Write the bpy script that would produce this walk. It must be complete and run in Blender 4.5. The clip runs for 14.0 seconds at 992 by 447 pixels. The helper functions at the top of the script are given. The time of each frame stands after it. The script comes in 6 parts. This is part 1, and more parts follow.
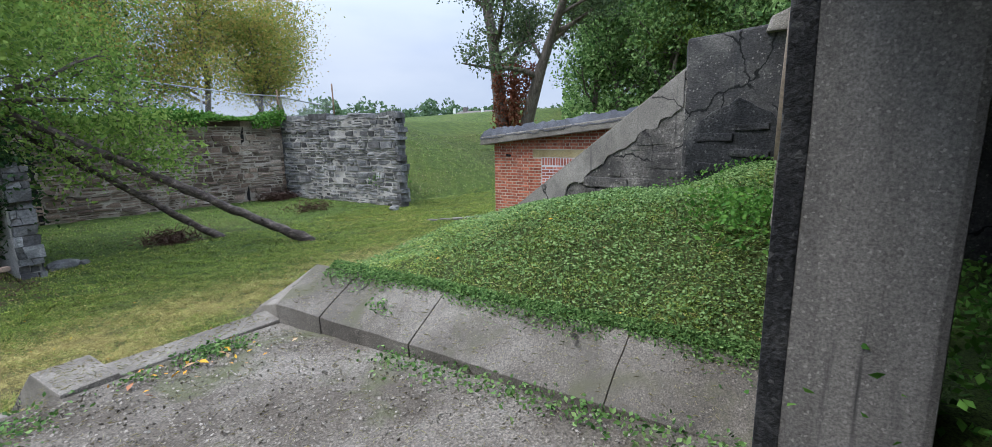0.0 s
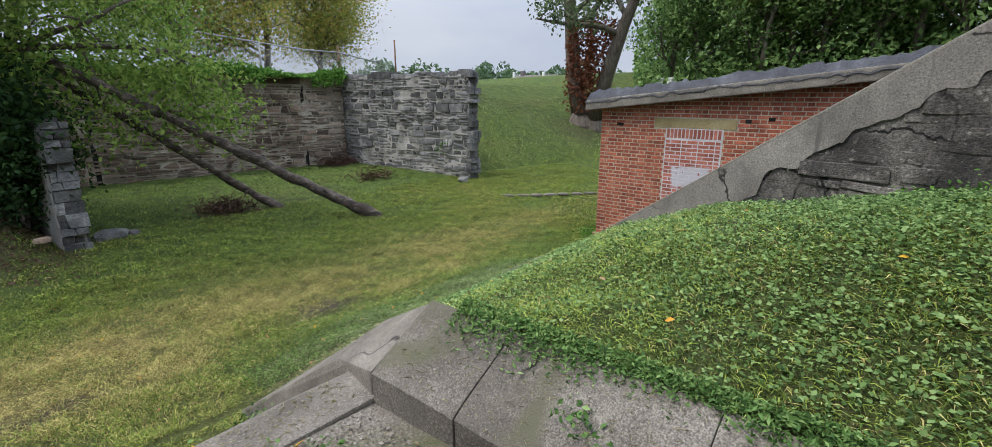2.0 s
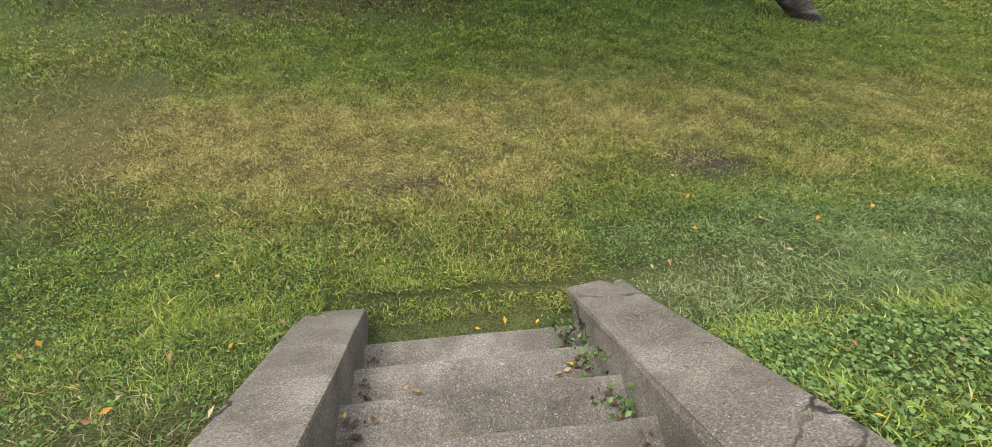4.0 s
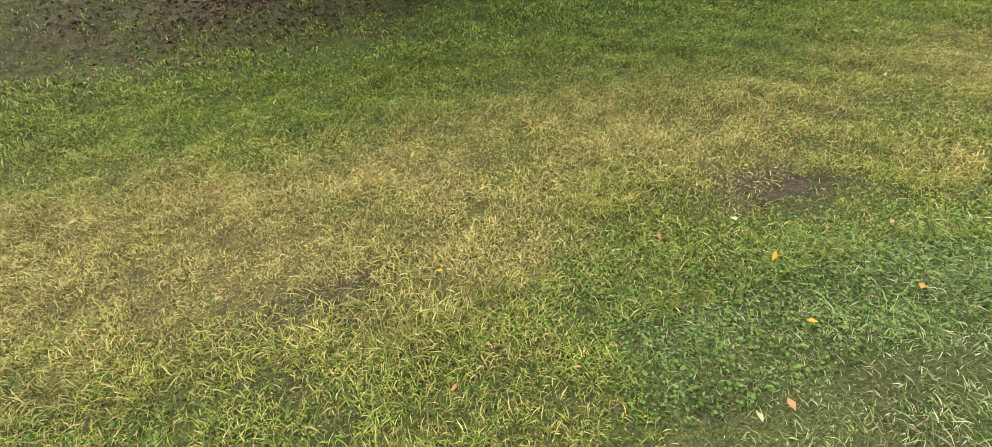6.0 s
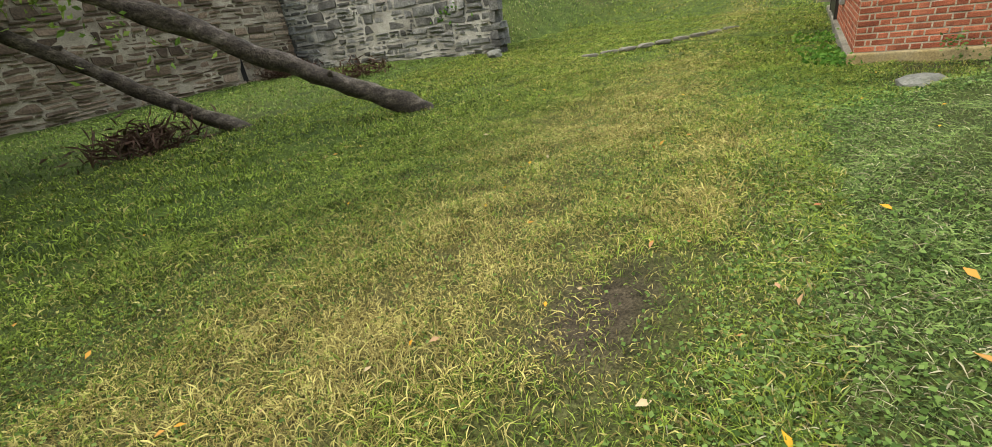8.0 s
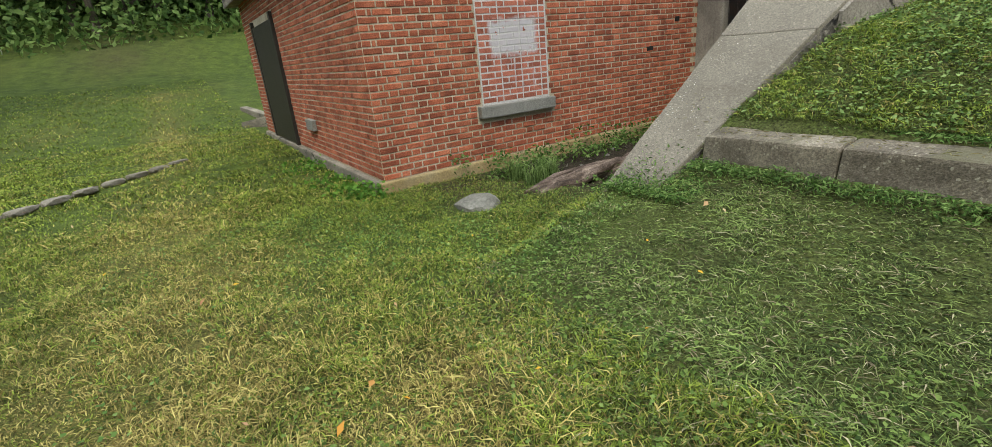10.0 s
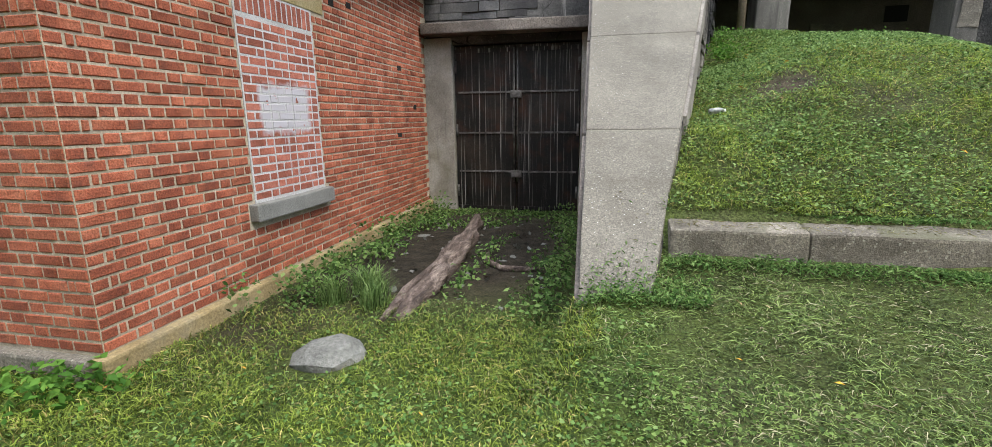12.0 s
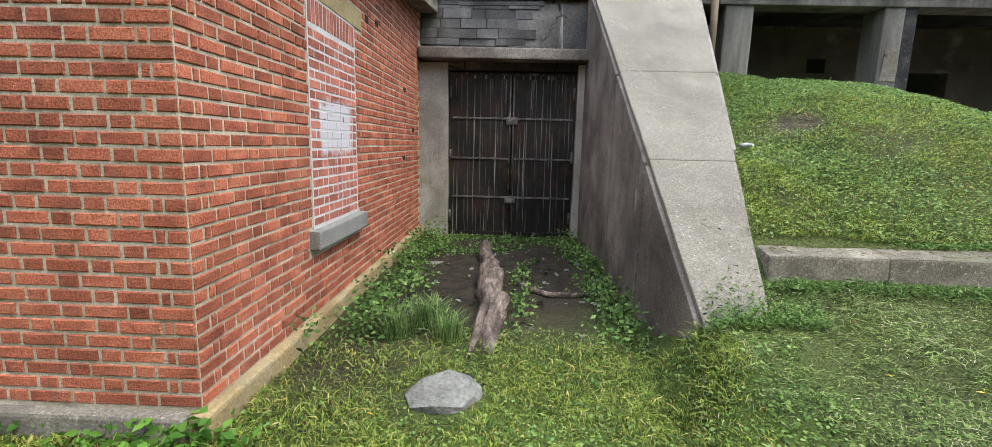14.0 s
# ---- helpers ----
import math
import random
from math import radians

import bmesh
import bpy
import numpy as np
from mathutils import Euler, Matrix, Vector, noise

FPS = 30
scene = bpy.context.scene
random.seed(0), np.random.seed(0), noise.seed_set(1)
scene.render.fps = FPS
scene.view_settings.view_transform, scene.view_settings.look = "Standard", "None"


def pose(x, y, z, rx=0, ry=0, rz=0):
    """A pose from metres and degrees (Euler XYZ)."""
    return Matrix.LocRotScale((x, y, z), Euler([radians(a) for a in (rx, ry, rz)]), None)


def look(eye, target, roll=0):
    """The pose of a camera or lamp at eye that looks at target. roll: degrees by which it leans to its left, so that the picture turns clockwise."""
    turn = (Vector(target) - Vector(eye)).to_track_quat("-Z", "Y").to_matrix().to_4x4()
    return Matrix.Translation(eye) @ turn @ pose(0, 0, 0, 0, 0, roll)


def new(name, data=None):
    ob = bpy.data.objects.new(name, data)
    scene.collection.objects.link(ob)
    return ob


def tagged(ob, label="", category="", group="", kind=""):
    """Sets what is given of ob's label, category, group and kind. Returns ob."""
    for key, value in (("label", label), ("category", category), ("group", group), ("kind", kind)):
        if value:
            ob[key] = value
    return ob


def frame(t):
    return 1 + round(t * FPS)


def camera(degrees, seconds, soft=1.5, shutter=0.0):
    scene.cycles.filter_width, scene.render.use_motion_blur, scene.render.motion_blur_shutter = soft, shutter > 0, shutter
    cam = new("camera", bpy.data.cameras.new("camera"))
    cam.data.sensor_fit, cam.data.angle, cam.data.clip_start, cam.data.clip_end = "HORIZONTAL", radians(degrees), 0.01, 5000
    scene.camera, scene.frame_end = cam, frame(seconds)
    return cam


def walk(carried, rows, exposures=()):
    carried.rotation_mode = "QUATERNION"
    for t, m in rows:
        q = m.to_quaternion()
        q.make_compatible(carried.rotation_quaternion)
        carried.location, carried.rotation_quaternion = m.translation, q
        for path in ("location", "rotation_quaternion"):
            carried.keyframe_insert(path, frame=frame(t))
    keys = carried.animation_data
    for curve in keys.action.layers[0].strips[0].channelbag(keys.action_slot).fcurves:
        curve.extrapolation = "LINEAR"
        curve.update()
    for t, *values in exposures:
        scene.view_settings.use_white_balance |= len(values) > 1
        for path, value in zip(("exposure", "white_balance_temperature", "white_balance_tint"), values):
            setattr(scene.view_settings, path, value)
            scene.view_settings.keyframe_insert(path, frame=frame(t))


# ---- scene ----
cam = camera(91.5, 14.0, soft=0.55)
PATH = [
    (0, (10.219, 6.889, 3.058), (8.589, 5.792, 2.682), -1.1),
    (0.5, (9.897, 6.424, 3.051), (8.287, 5.367, 2.513), -1.6),
    (1, (9.573, 5.915, 3.055), (7.961, 4.849, 2.54), 1.8),
    (1.5, (9.378, 5.364, 3.015), (7.752, 4.315, 2.509), 0.8),
    (2, (9.17, 4.774, 2.969), (7.678, 3.542, 2.464), 0.1),
    (2.5, (9.126, 4.202, 2.85), (8.254, 2.696, 1.865), 4.7),
    (3, (8.913, 3.628, 2.713), (8.591, 2.064, 1.508), 5.1),
    (3.5, (8.694, 3.114, 2.67), (8.512, 1.563, 1.42), 3.1),
    (4, (8.524, 2.543, 2.718), (8.279, 1.056, 1.403), 2.3),
    (4.2, (8.445, 2.303, 2.722), (8.179, 0.81, 1.418), 3.8),
    (6.3, (8.04, 0.782, 1.887), (7.758, -0.768, 0.655), -5.8),
    (6.5, (8.011, 0.631, 1.807), (7.709, -0.958, 0.63), -6.0),
    (7, (7.981, 0.286, 1.578), (7.404, -1.249, 0.433), -10.6),
    (7.5, (7.799, -0.103, 1.418), (6.828, -1.627, 0.561), -10.8),
    (8, (7.446, -0.6, 1.341), (5.925, -1.598, 0.51), -8.9),
    (8.2, (7.25, -0.791, 1.339), (5.561, -1.458, 0.501), -6.1),
    (8.3, (7.159, -0.86, 1.316), (5.409, -1.373, 0.495), -4.5),
    (8.5, (6.928, -0.997, 1.317), (5.107, -1.278, 0.539), -2.6),
    (9, (6.308, -1.329, 1.342), (4.445, -1.17, 0.63), -2.3),
    (9.2, (6.063, -1.449, 1.354), (4.22, -1.127, 0.646), -4.0),
    (11.3, (3.364, -1.93, 1.41), (2.576, -0.154, 0.937), 0.1),
    (11.5, (3.164, -1.965, 1.403), (2.507, -0.131, 0.95), 0.4),
    (12, (2.7, -1.977, 1.438), (2.283, -0.068, 1.01), -0.6),
    (12.5, (2.295, -1.995, 1.455), (1.959, -0.066, 1.049), -1.6),
    (13, (1.938, -2.097, 1.431), (1.752, -0.148, 1.026), -1.0),
    (13.5, (1.693, -2.095, 1.434), (1.608, -0.131, 1.065), 1.7),
    (14, (1.44, -2.078, 1.434), (1.377, -0.106, 1.109), 1.4),
]
walk(cam, [(t, look(eye, target, roll)) for t, eye, target, roll in PATH],
     exposures=[(0, 0.9, 6200, 10), (1.5, 0.74, 6550, 10), (2.5, 0.62, 7000, 11), (3, 0.8, 7300, 11), (4.0, 0.72, 7500, 10), (6.3, 1.05, 8000, 7), (7.5, 1.05, 8300, 2), (8.0, 0.9, 8200, 2), (9, 0.58, 8000, 1), (11.3, 0.9, 7200, 9), (14, 1.27, 7000, 9)])

# ---- world, sun ----
world = bpy.data.worlds.new("sky")
scene.world = world
world.use_nodes = True
wn, wl = world.node_tree.nodes, world.node_tree.links
wn.clear()
w_out = wn.new("ShaderNodeOutputWorld")
w_bg = wn.new("ShaderNodeBackground")
w_sky = wn.new("ShaderNodeTexSky")
w_sky.sky_type = "NISHITA"
w_sky.sun_disc = False
w_sky.sun_elevation, w_sky.sun_rotation = radians(57), radians(122)
w_co = wn.new("ShaderNodeTexCoord")
w_map = wn.new("ShaderNodeMapping")
w_map.inputs["Scale"].default_value = (1.0, 1.0, 3.2)
w_noise = wn.new("ShaderNodeTexNoise")
w_noise.inputs["Scale"].default_value = 2.3
w_noise.inputs["Detail"].default_value = 6
w_ramp = wn.new("ShaderNodeValToRGB")
w_ramp.color_ramp.elements[0].position, w_ramp.color_ramp.elements[0].color = 0.3, (5.7, 6.8, 9.2, 1)
w_ramp.color_ramp.elements[1].position, w_ramp.color_ramp.elements[1].color = 0.7, (8.3, 9.1, 10.8, 1)
w_mix = wn.new("ShaderNodeMix")
w_mix.data_type = "RGBA"
w_mix.inputs["Factor"].default_value = 0.86
wl.new(w_co.outputs["Generated"], w_map.inputs["Vector"])
wl.new(w_map.outputs["Vector"], w_noise.inputs["Vector"])
wl.new(w_noise.outputs["Fac"], w_ramp.inputs["Fac"])
wl.new(w_sky.outputs["Color"], w_mix.inputs["A"])
wl.new(w_ramp.outputs["Color"], w_mix.inputs["B"])
# an overcast vault is about three times brighter overhead than at the horizon
w_sep = wn.new("ShaderNodeSeparateXYZ")
w_up = wn.new("ShaderNodeMapRange")
w_up.interpolation_type = "SMOOTHSTEP"
w_up.inputs["From Min"].default_value, w_up.inputs["From Max"].default_value = 0.1, 1.0
w_up.inputs["To Min"].default_value, w_up.inputs["To Max"].default_value = 0.62, 3.3
w_mul = wn.new("ShaderNodeVectorMath")
w_mul.operation = "SCALE"
wl.new(w_co.outputs["Generated"], w_sep.inputs["Vector"])
wl.new(w_sep.outputs["Z"], w_up.inputs["Value"])
wl.new(w_mix.outputs["Result"], w_mul.inputs[0])
wl.new(w_up.outputs["Result"], w_mul.inputs["Scale"])
wl.new(w_mul.outputs["Vector"], w_bg.inputs["Color"])
wl.new(w_bg.outputs["Background"], w_out.inputs["Surface"])
w_bg.inputs["Strength"].default_value = 0.082

sun = new("sun", bpy.data.lights.new("sun", "SUN"))
sun.data.energy, sun.data.angle, sun.data.color = 1.6, radians(22), (1.0, 0.95, 0.88)
sun.matrix_world = look((15, -8, 24), (2, 0, 0))


# ---- materials ----
def material(name, colors, scale=4.0, rough=0.85, bump=0.3, fine=40.0, metal=0.0, stretch=(1, 1, 1), vary=0.0, spots=None, streak=None, world_space=True, moss=None, island=False, grainy=1.0, relief=0.02, speckle=None, cracks=None, smear=None, run=7.0):
    """A procedural surface: colours blended by two scales of noise, grain in the relief; vary: per-piece brightness; spots, streak and
    moss: (colour, amount) of patches, of vertical run marks and of growth on upward faces; speckle: (stones to the metre, contrast) of
    aggregate; cracks: (to the metre, width); smear: (colour, amount) of thin pale smears; run: run marks to the metre."""
    m = bpy.data.materials.new(name)
    m.use_nodes = True
    n, l = m.node_tree.nodes, m.node_tree.links
    b = n["Principled BSDF"]
    b.inputs["Roughness"].default_value, b.inputs["Metallic"].default_value = rough, metal
    b.inputs["Specular IOR Level"].default_value = 0.3
    geo = n.new("ShaderNodeNewGeometry")
    tc = n.new("ShaderNodeTexCoord")
    src = geo.outputs["Position"] if world_space else tc.outputs["Object"]
    mp = n.new("ShaderNodeMapping")
    mp.inputs["Scale"].default_value = stretch
    l.new(src, mp.inputs["Vector"])

    def tex(s, detail=5, dist=0.0, vec=None):
        t = n.new("ShaderNodeTexNoise")
        t.inputs["Scale"].default_value, t.inputs["Detail"].default_value, t.inputs["Distortion"].default_value = s, detail, dist
        t.inputs["Roughness"].default_value = 0.6
        l.new(vec or mp.outputs["Vector"], t.inputs["Vector"])
        return t.outputs["Fac"]

    def mix(fac, a, c, mode="MIX"):
        x = n.new("ShaderNodeMix")
        x.data_type, x.blend_type = "RGBA", mode
        for sock, v in ((x.inputs["Factor"], fac), (x.inputs["A"], a), (x.inputs["B"], c)):
            if isinstance(v, (int, float)):
                sock.default_value = v
            elif isinstance(v, tuple):
                sock.default_value = (*v[:3], 1)
            else:
                l.new(v, sock)
        return x.outputs["Result"]

    def span(v, lo, hi, a=0.0, c=1.0):
        x = n.new("ShaderNodeMapRange")
        x.inputs["From Min"].default_value, x.inputs["From Max"].default_value = lo, hi
        x.inputs["To Min"].default_value, x.inputs["To Max"].default_value = a, c
        l.new(v, x.inputs["Value"])
        return x.outputs["Result"]

    ramp = n.new("ShaderNodeValToRGB")
    els = ramp.color_ramp.elements
    k = len(colors)
    for i, c in enumerate(colors):
        p = 0.3 + 0.4 * i / max(1, k - 1)
        e = els[i] if i < 2 else els.new(p)
        e.position, e.color = p, (*c, 1)
    l.new(tex(scale, 7, 0.15), ramp.inputs["Fac"])
    col = ramp.outputs["Color"]
    grain = tex(fine, 4, 0.0, src)
    col = mix(1.0, col, mix(span(grain, 0.3, 0.7), (1 - 0.3 * grainy,) * 3, (1 + 0.3 * grainy,) * 3), "MULTIPLY")
    if speckle:
        vo = n.new("ShaderNodeTexVoronoi")
        vo.inputs["Scale"].default_value = speckle[0]
        l.new(src, vo.inputs["Vector"])
        sc_ = n.new("ShaderNodeSeparateColor")
        l.new(vo.outputs["Color"], sc_.inputs["Color"])
        k_ = speckle[1]
        col = mix(1.0, col, mix(span(sc_.outputs["Red"], 0.0, 1.0), (1 - k_,) * 3, (1 + k_,) * 3), "MULTIPLY")
        col = mix(span(sc_.outputs["Green"], 0.965, 0.975, 0.0, 0.35), col, tuple(min(0.5, c * 2.0) for c in colors[-1]))
    if spots:
        col = mix(span(tex(scale * 1.9, 8, 0.15), 0.58 - spots[1] * 0.3, 0.80 - spots[1] * 0.2, 0.0, 0.8), col, spots[0])
    if streak:
        ms = n.new("ShaderNodeMapping")
        ms.inputs["Scale"].default_value = (run, run, 0.35)
        l.new(src, ms.inputs["Vector"])
        col = mix(span(tex(1.6, 6, 0.3, ms.outputs["Vector"]), 0.66 - streak[1] * 0.3, 0.80 - streak[1] * 0.3), col, streak[0])
    if smear:
        col = mix(span(tex(1.7, 7, 0.6, src), 0.70 - smear[1] * 0.2, 0.78 - smear[1] * 0.2, 0.0, 0.6), col, smear[0])
    if cracks:
        wob = n.new("ShaderNodeTexNoise")
        wob.inputs["Scale"].default_value, wob.inputs["Detail"].default_value = 2.6, 6
        l.new(src, wob.inputs["Vector"])
        add = n.new("ShaderNodeVectorMath")
        add.operation = "MULTIPLY_ADD"
        l.new(wob.outputs["Color"], add.inputs[0])
        add.inputs[1].default_value = (0.5, 0.5, 0.5)
        l.new(src, add.inputs[2])
        ve = n.new("ShaderNodeTexVoronoi")
        ve.feature = "DISTANCE_TO_EDGE"
        ve.inputs["Scale"].default_value = cracks[0]
        l.new(add.outputs["Vector"], ve.inputs["Vector"])
        line_ = span(ve.outputs["Distance"], cracks[1], cracks[1] * 0.35)
        gate_ = n.new("ShaderNodeMath")
        gate_.operation = "MULTIPLY"
        l.new(line_, gate_.inputs[0])
        l.new(span(tex(0.9, 3, 0.0, src), 0.46, 0.54), gate_.inputs[1])
        col = mix(gate_.outputs["Value"], col, tuple(c * 0.25 for c in colors[0]))
    if moss:
        sep = n.new("ShaderNodeSeparateXYZ")
        l.new(geo.outputs["Normal"], sep.inputs["Vector"])
        up = span(sep.outputs["Z"], 0.3, 0.9)
        mm = n.new("ShaderNodeMath")
        mm.operation = "MULTIPLY"
        l.new(up, mm.inputs[0])
        l.new(span(tex(scale * 1.3, 6, 0.8), 0.55 - moss[1] * 0.2, 0.7 - moss[1] * 0.2), mm.inputs[1])
        col = mix(mm.outputs["Value"], col, moss[0])
    if vary:
        oi = n.new("ShaderNodeObjectInfo")
        rnd = geo.outputs["Random Per Island"] if island else oi.outputs["Random"]
        lo, hi = 1 - vary, 1 + vary
        col = mix(1.0, col, mix(rnd, (lo, lo * 0.96, lo * 0.94), (hi, hi, hi)), "MULTIPLY")
    l.new(col, b.inputs["Base Color"])
    bp = n.new("ShaderNodeBump")
    bp.inputs["Strength"].default_value, bp.inputs["Distance"].default_value = bump, relief
    hm = n.new("ShaderNodeMath")
    hm.operation = "ADD"
    l.new(grain, hm.inputs[0])
    l.new(tex(scale * 2.5, 6), hm.inputs[1])
    l.new(hm.outputs["Value"], bp.inputs["Height"])
    l.new(bp.outputs["Normal"], b.inputs["Normal"])
    return m


def leaf_material(name, colors, rough=0.72, through_light=0.35, attr=""):
    """Leaves and blades: colour per piece, with light let through."""
    m = bpy.data.materials.new(name)
    m.use_nodes = True
    n, l = m.node_tree.nodes, m.node_tree.links
    b = n["Principled BSDF"]
    b.inputs["Roughness"].default_value = rough
    b.inputs["Specular IOR Level"].default_value = 0.14
    geo = n.new("ShaderNodeNewGeometry")
    if attr:
        a = n.new("ShaderNodeAttribute")
        a.attribute_name = attr
        col = a.outputs["Color"]
    else:
        ramp = n.new("ShaderNodeValToRGB")
        els = ramp.color_ramp.elements
        k = len(colors)
        for i, c in enumerate(colors):
            e = els[i] if i < 2 else els.new(i / (k - 1))
            e.position, e.color = i / max(1, k - 1), (*c, 1)
        l.new(geo.outputs["Random Per Island"], ramp.inputs["Fac"])
        col = ramp.outputs["Color"]
    l.new(col, b.inputs["Base Color"])
    tr = n.new("ShaderNodeBsdfTranslucent")
    l.new(col, tr.inputs["Color"])
    ms = n.new("ShaderNodeMixShader")
    ms.inputs["Fac"].default_value = through_light
    l.new(b.outputs["BSDF"], ms.inputs[1])
    l.new(tr.outputs["BSDF"], ms.inputs[2])
    l.new(ms.outputs["Shader"], n["Material Output"].inputs["Surface"])
    return m


M_CONC = material("concrete_weathered", [(0.10, 0.09, 0.075), (0.175, 0.158, 0.13), (0.25, 0.228, 0.19)], 1.6, 0.9, 0.6, 70, spots=((0.075, 0.068, 0.058), 0.3), streak=((0.10, 0.093, 0.085), 0.15), relief=0.008, speckle=(95, 0.16), cracks=(0.7, 0.012), grainy=1.4)
M_CONC_TOP = material("concrete_aggregate", [(0.058, 0.05, 0.039), (0.11, 0.096, 0.077), (0.17, 0.152, 0.125)], 1.3, 0.92, 0.7, 120, spots=((0.075, 0.066, 0.053), 0.3), moss=((0.08, 0.076, 0.045), 0.2), relief=0.008, speckle=(125, 0.32), cracks=(0.55, 0.008), grainy=1.9)
M_STEP = material("dusty_step_concrete", [(0.075, 0.065, 0.051), (0.14, 0.123, 0.10), (0.215, 0.192, 0.158)], 1.5, 0.92, 0.7, 120, spots=((0.075, 0.062, 0.047), 0.3), relief=0.008, speckle=(140, 0.26), cracks=(0.5, 0.006), grainy=1.6)
M_CONC_PALE = material("concrete_pale", [(0.105, 0.096, 0.078), (0.145, 0.132, 0.108), (0.185, 0.17, 0.14)], 0.9, 0.9, 0.5, 110, spots=((0.10, 0.088, 0.068), 0.22), streak=((0.12, 0.108, 0.087), 0.1), relief=0.006, speckle=(100, 0.18), grainy=1.5)
M_JAMB = material("limewashed_jamb", [(0.16, 0.15, 0.13), (0.27, 0.255, 0.225), (0.40, 0.38, 0.34)], 1.2, 0.9, 0.6, 70, streak=((0.10, 0.095, 0.085), 0.2), spots=((0.14, 0.13, 0.08), 0.3), relief=0.008)
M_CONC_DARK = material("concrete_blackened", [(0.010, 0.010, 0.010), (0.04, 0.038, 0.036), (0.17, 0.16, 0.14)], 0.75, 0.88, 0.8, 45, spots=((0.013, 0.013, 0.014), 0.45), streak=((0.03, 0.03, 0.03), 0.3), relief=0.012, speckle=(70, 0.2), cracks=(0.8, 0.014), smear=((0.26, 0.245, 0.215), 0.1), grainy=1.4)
M_CONC_PILLAR = material("concrete_pillar", [(0.06, 0.056, 0.051), (0.135, 0.126, 0.113), (0.22, 0.206, 0.184)], 0.8, 0.85, 0.45, 110, stretch=(2.4, 2.4, 0.3), streak=((0.05, 0.048, 0.045), 0.22), spots=((0.028, 0.028, 0.028), 0.3), relief=0.006, speckle=(120, 0.12), grainy=1.4)
M_CONC_BLACK = material("concrete_black", [(0.008, 0.008, 0.009), (0.022, 0.022, 0.022), (0.07, 0.068, 0.064)], 3.0, 0.9, 0.9, 60, relief=0.014, speckle=(50, 0.5), grainy=1.6)
M_CONC_IN = material("concrete_stained_inner", [(0.06, 0.05, 0.043), (0.155, 0.132, 0.113), (0.27, 0.238, 0.205)], 1.1, 0.85, 0.6, 60, spots=((0.03, 0.025, 0.023), 0.32), streak=((0.06, 0.052, 0.047), 0.2), relief=0.008, smear=((0.32, 0.29, 0.255), 0.25), grainy=1.6)
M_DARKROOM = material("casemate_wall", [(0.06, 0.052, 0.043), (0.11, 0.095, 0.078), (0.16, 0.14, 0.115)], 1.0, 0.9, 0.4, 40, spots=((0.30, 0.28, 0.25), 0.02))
# near-black that stands for the shade inside holes and slots
M_VOID = material("hole_dark", [(0.008, 0.008, 0.008), (0.015, 0.014, 0.013)], 2, 0.95, 0.2)
M_MORTAR = material("mortar", [(0.29, 0.24, 0.175), (0.38, 0.325, 0.245), (0.46, 0.405, 0.325)], 2.2, 0.95, 0.7, 90, spots=((0.20, 0.18, 0.15), 0.22), relief=0.008)
M_MORTAR_W = material("mortar_white", [(0.38, 0.375, 0.37), (0.50, 0.495, 0.49)], 3, 0.95, 0.5, 90)
BRICK_COL = [(0.185, 0.05, 0.03), (0.31, 0.09, 0.05), (0.39, 0.138, 0.08)]
M_BRICK = material("brick", BRICK_COL, 4, 0.9, 0.8, 90, vary=0.28, spots=((0.13, 0.05, 0.038), 0.14), relief=0.01, smear=((0.50, 0.40, 0.36), 0.03), grainy=1.5)
M_BRICK_R = material("brick_joined", BRICK_COL, 4, 0.9, 0.8, 90, vary=0.28, spots=((0.13, 0.05, 0.038), 0.14), island=True, relief=0.01, smear=((0.50, 0.40, 0.36), 0.03), grainy=1.5)
M_LINTEL = material("sandstone_lintel", [(0.24, 0.185, 0.085), (0.29, 0.23, 0.115), (0.32, 0.265, 0.15)], 3, 0.9, 0.4, 80)
M_SILL = material("sill_stone", [(0.15, 0.15, 0.14), (0.22, 0.22, 0.205)], 4, 0.9, 0.5, 90)
M_FOUND = material("foundation_render", [(0.13, 0.095, 0.045), (0.27, 0.205, 0.105), (0.38, 0.31, 0.185)], 1.4, 0.9, 0.4, 60, spots=((0.14, 0.13, 0.10), 0.2))
M_STONE = material("rubble_stone", [(0.045, 0.045, 0.047), (0.115, 0.114, 0.113), (0.24, 0.235, 0.225)], 2.2, 0.85, 0.9, 25, vary=0.6, grainy=1.4)
M_STONE_R = material("rubble_stone_joined", [(0.045, 0.045, 0.047), (0.115, 0.114, 0.113), (0.24, 0.235, 0.225)], 2.2, 0.85, 0.9, 25, vary=0.6, island=True, grainy=1.4)
M_STONE_B = material("brown_rubble_joined", [(0.085, 0.058, 0.043), (0.165, 0.118, 0.087), (0.24, 0.195, 0.155)], 0.6, 0.88, 0.9, 25, vary=0.6, island=True, grainy=1.4)
M_STONE_MORTAR = material("lime_mortar", [(0.13, 0.12, 0.105), (0.28, 0.265, 0.24), (0.42, 0.40, 0.37)], 1.6, 0.95, 0.8, 40)
M_STONE_MORTAR_B = material("brown_lime_mortar", [(0.12, 0.10, 0.08), (0.26, 0.225, 0.18), (0.44, 0.395, 0.325)], 1.4, 0.95, 0.8, 40)
M_SLATE = material("slate_facing", [(0.035, 0.035, 0.037), (0.085, 0.085, 0.085), (0.17, 0.168, 0.16)], 1.8, 0.85, 0.8, 40, vary=0.4, streak=((0.02, 0.02, 0.02), 0.15), relief=0.012)
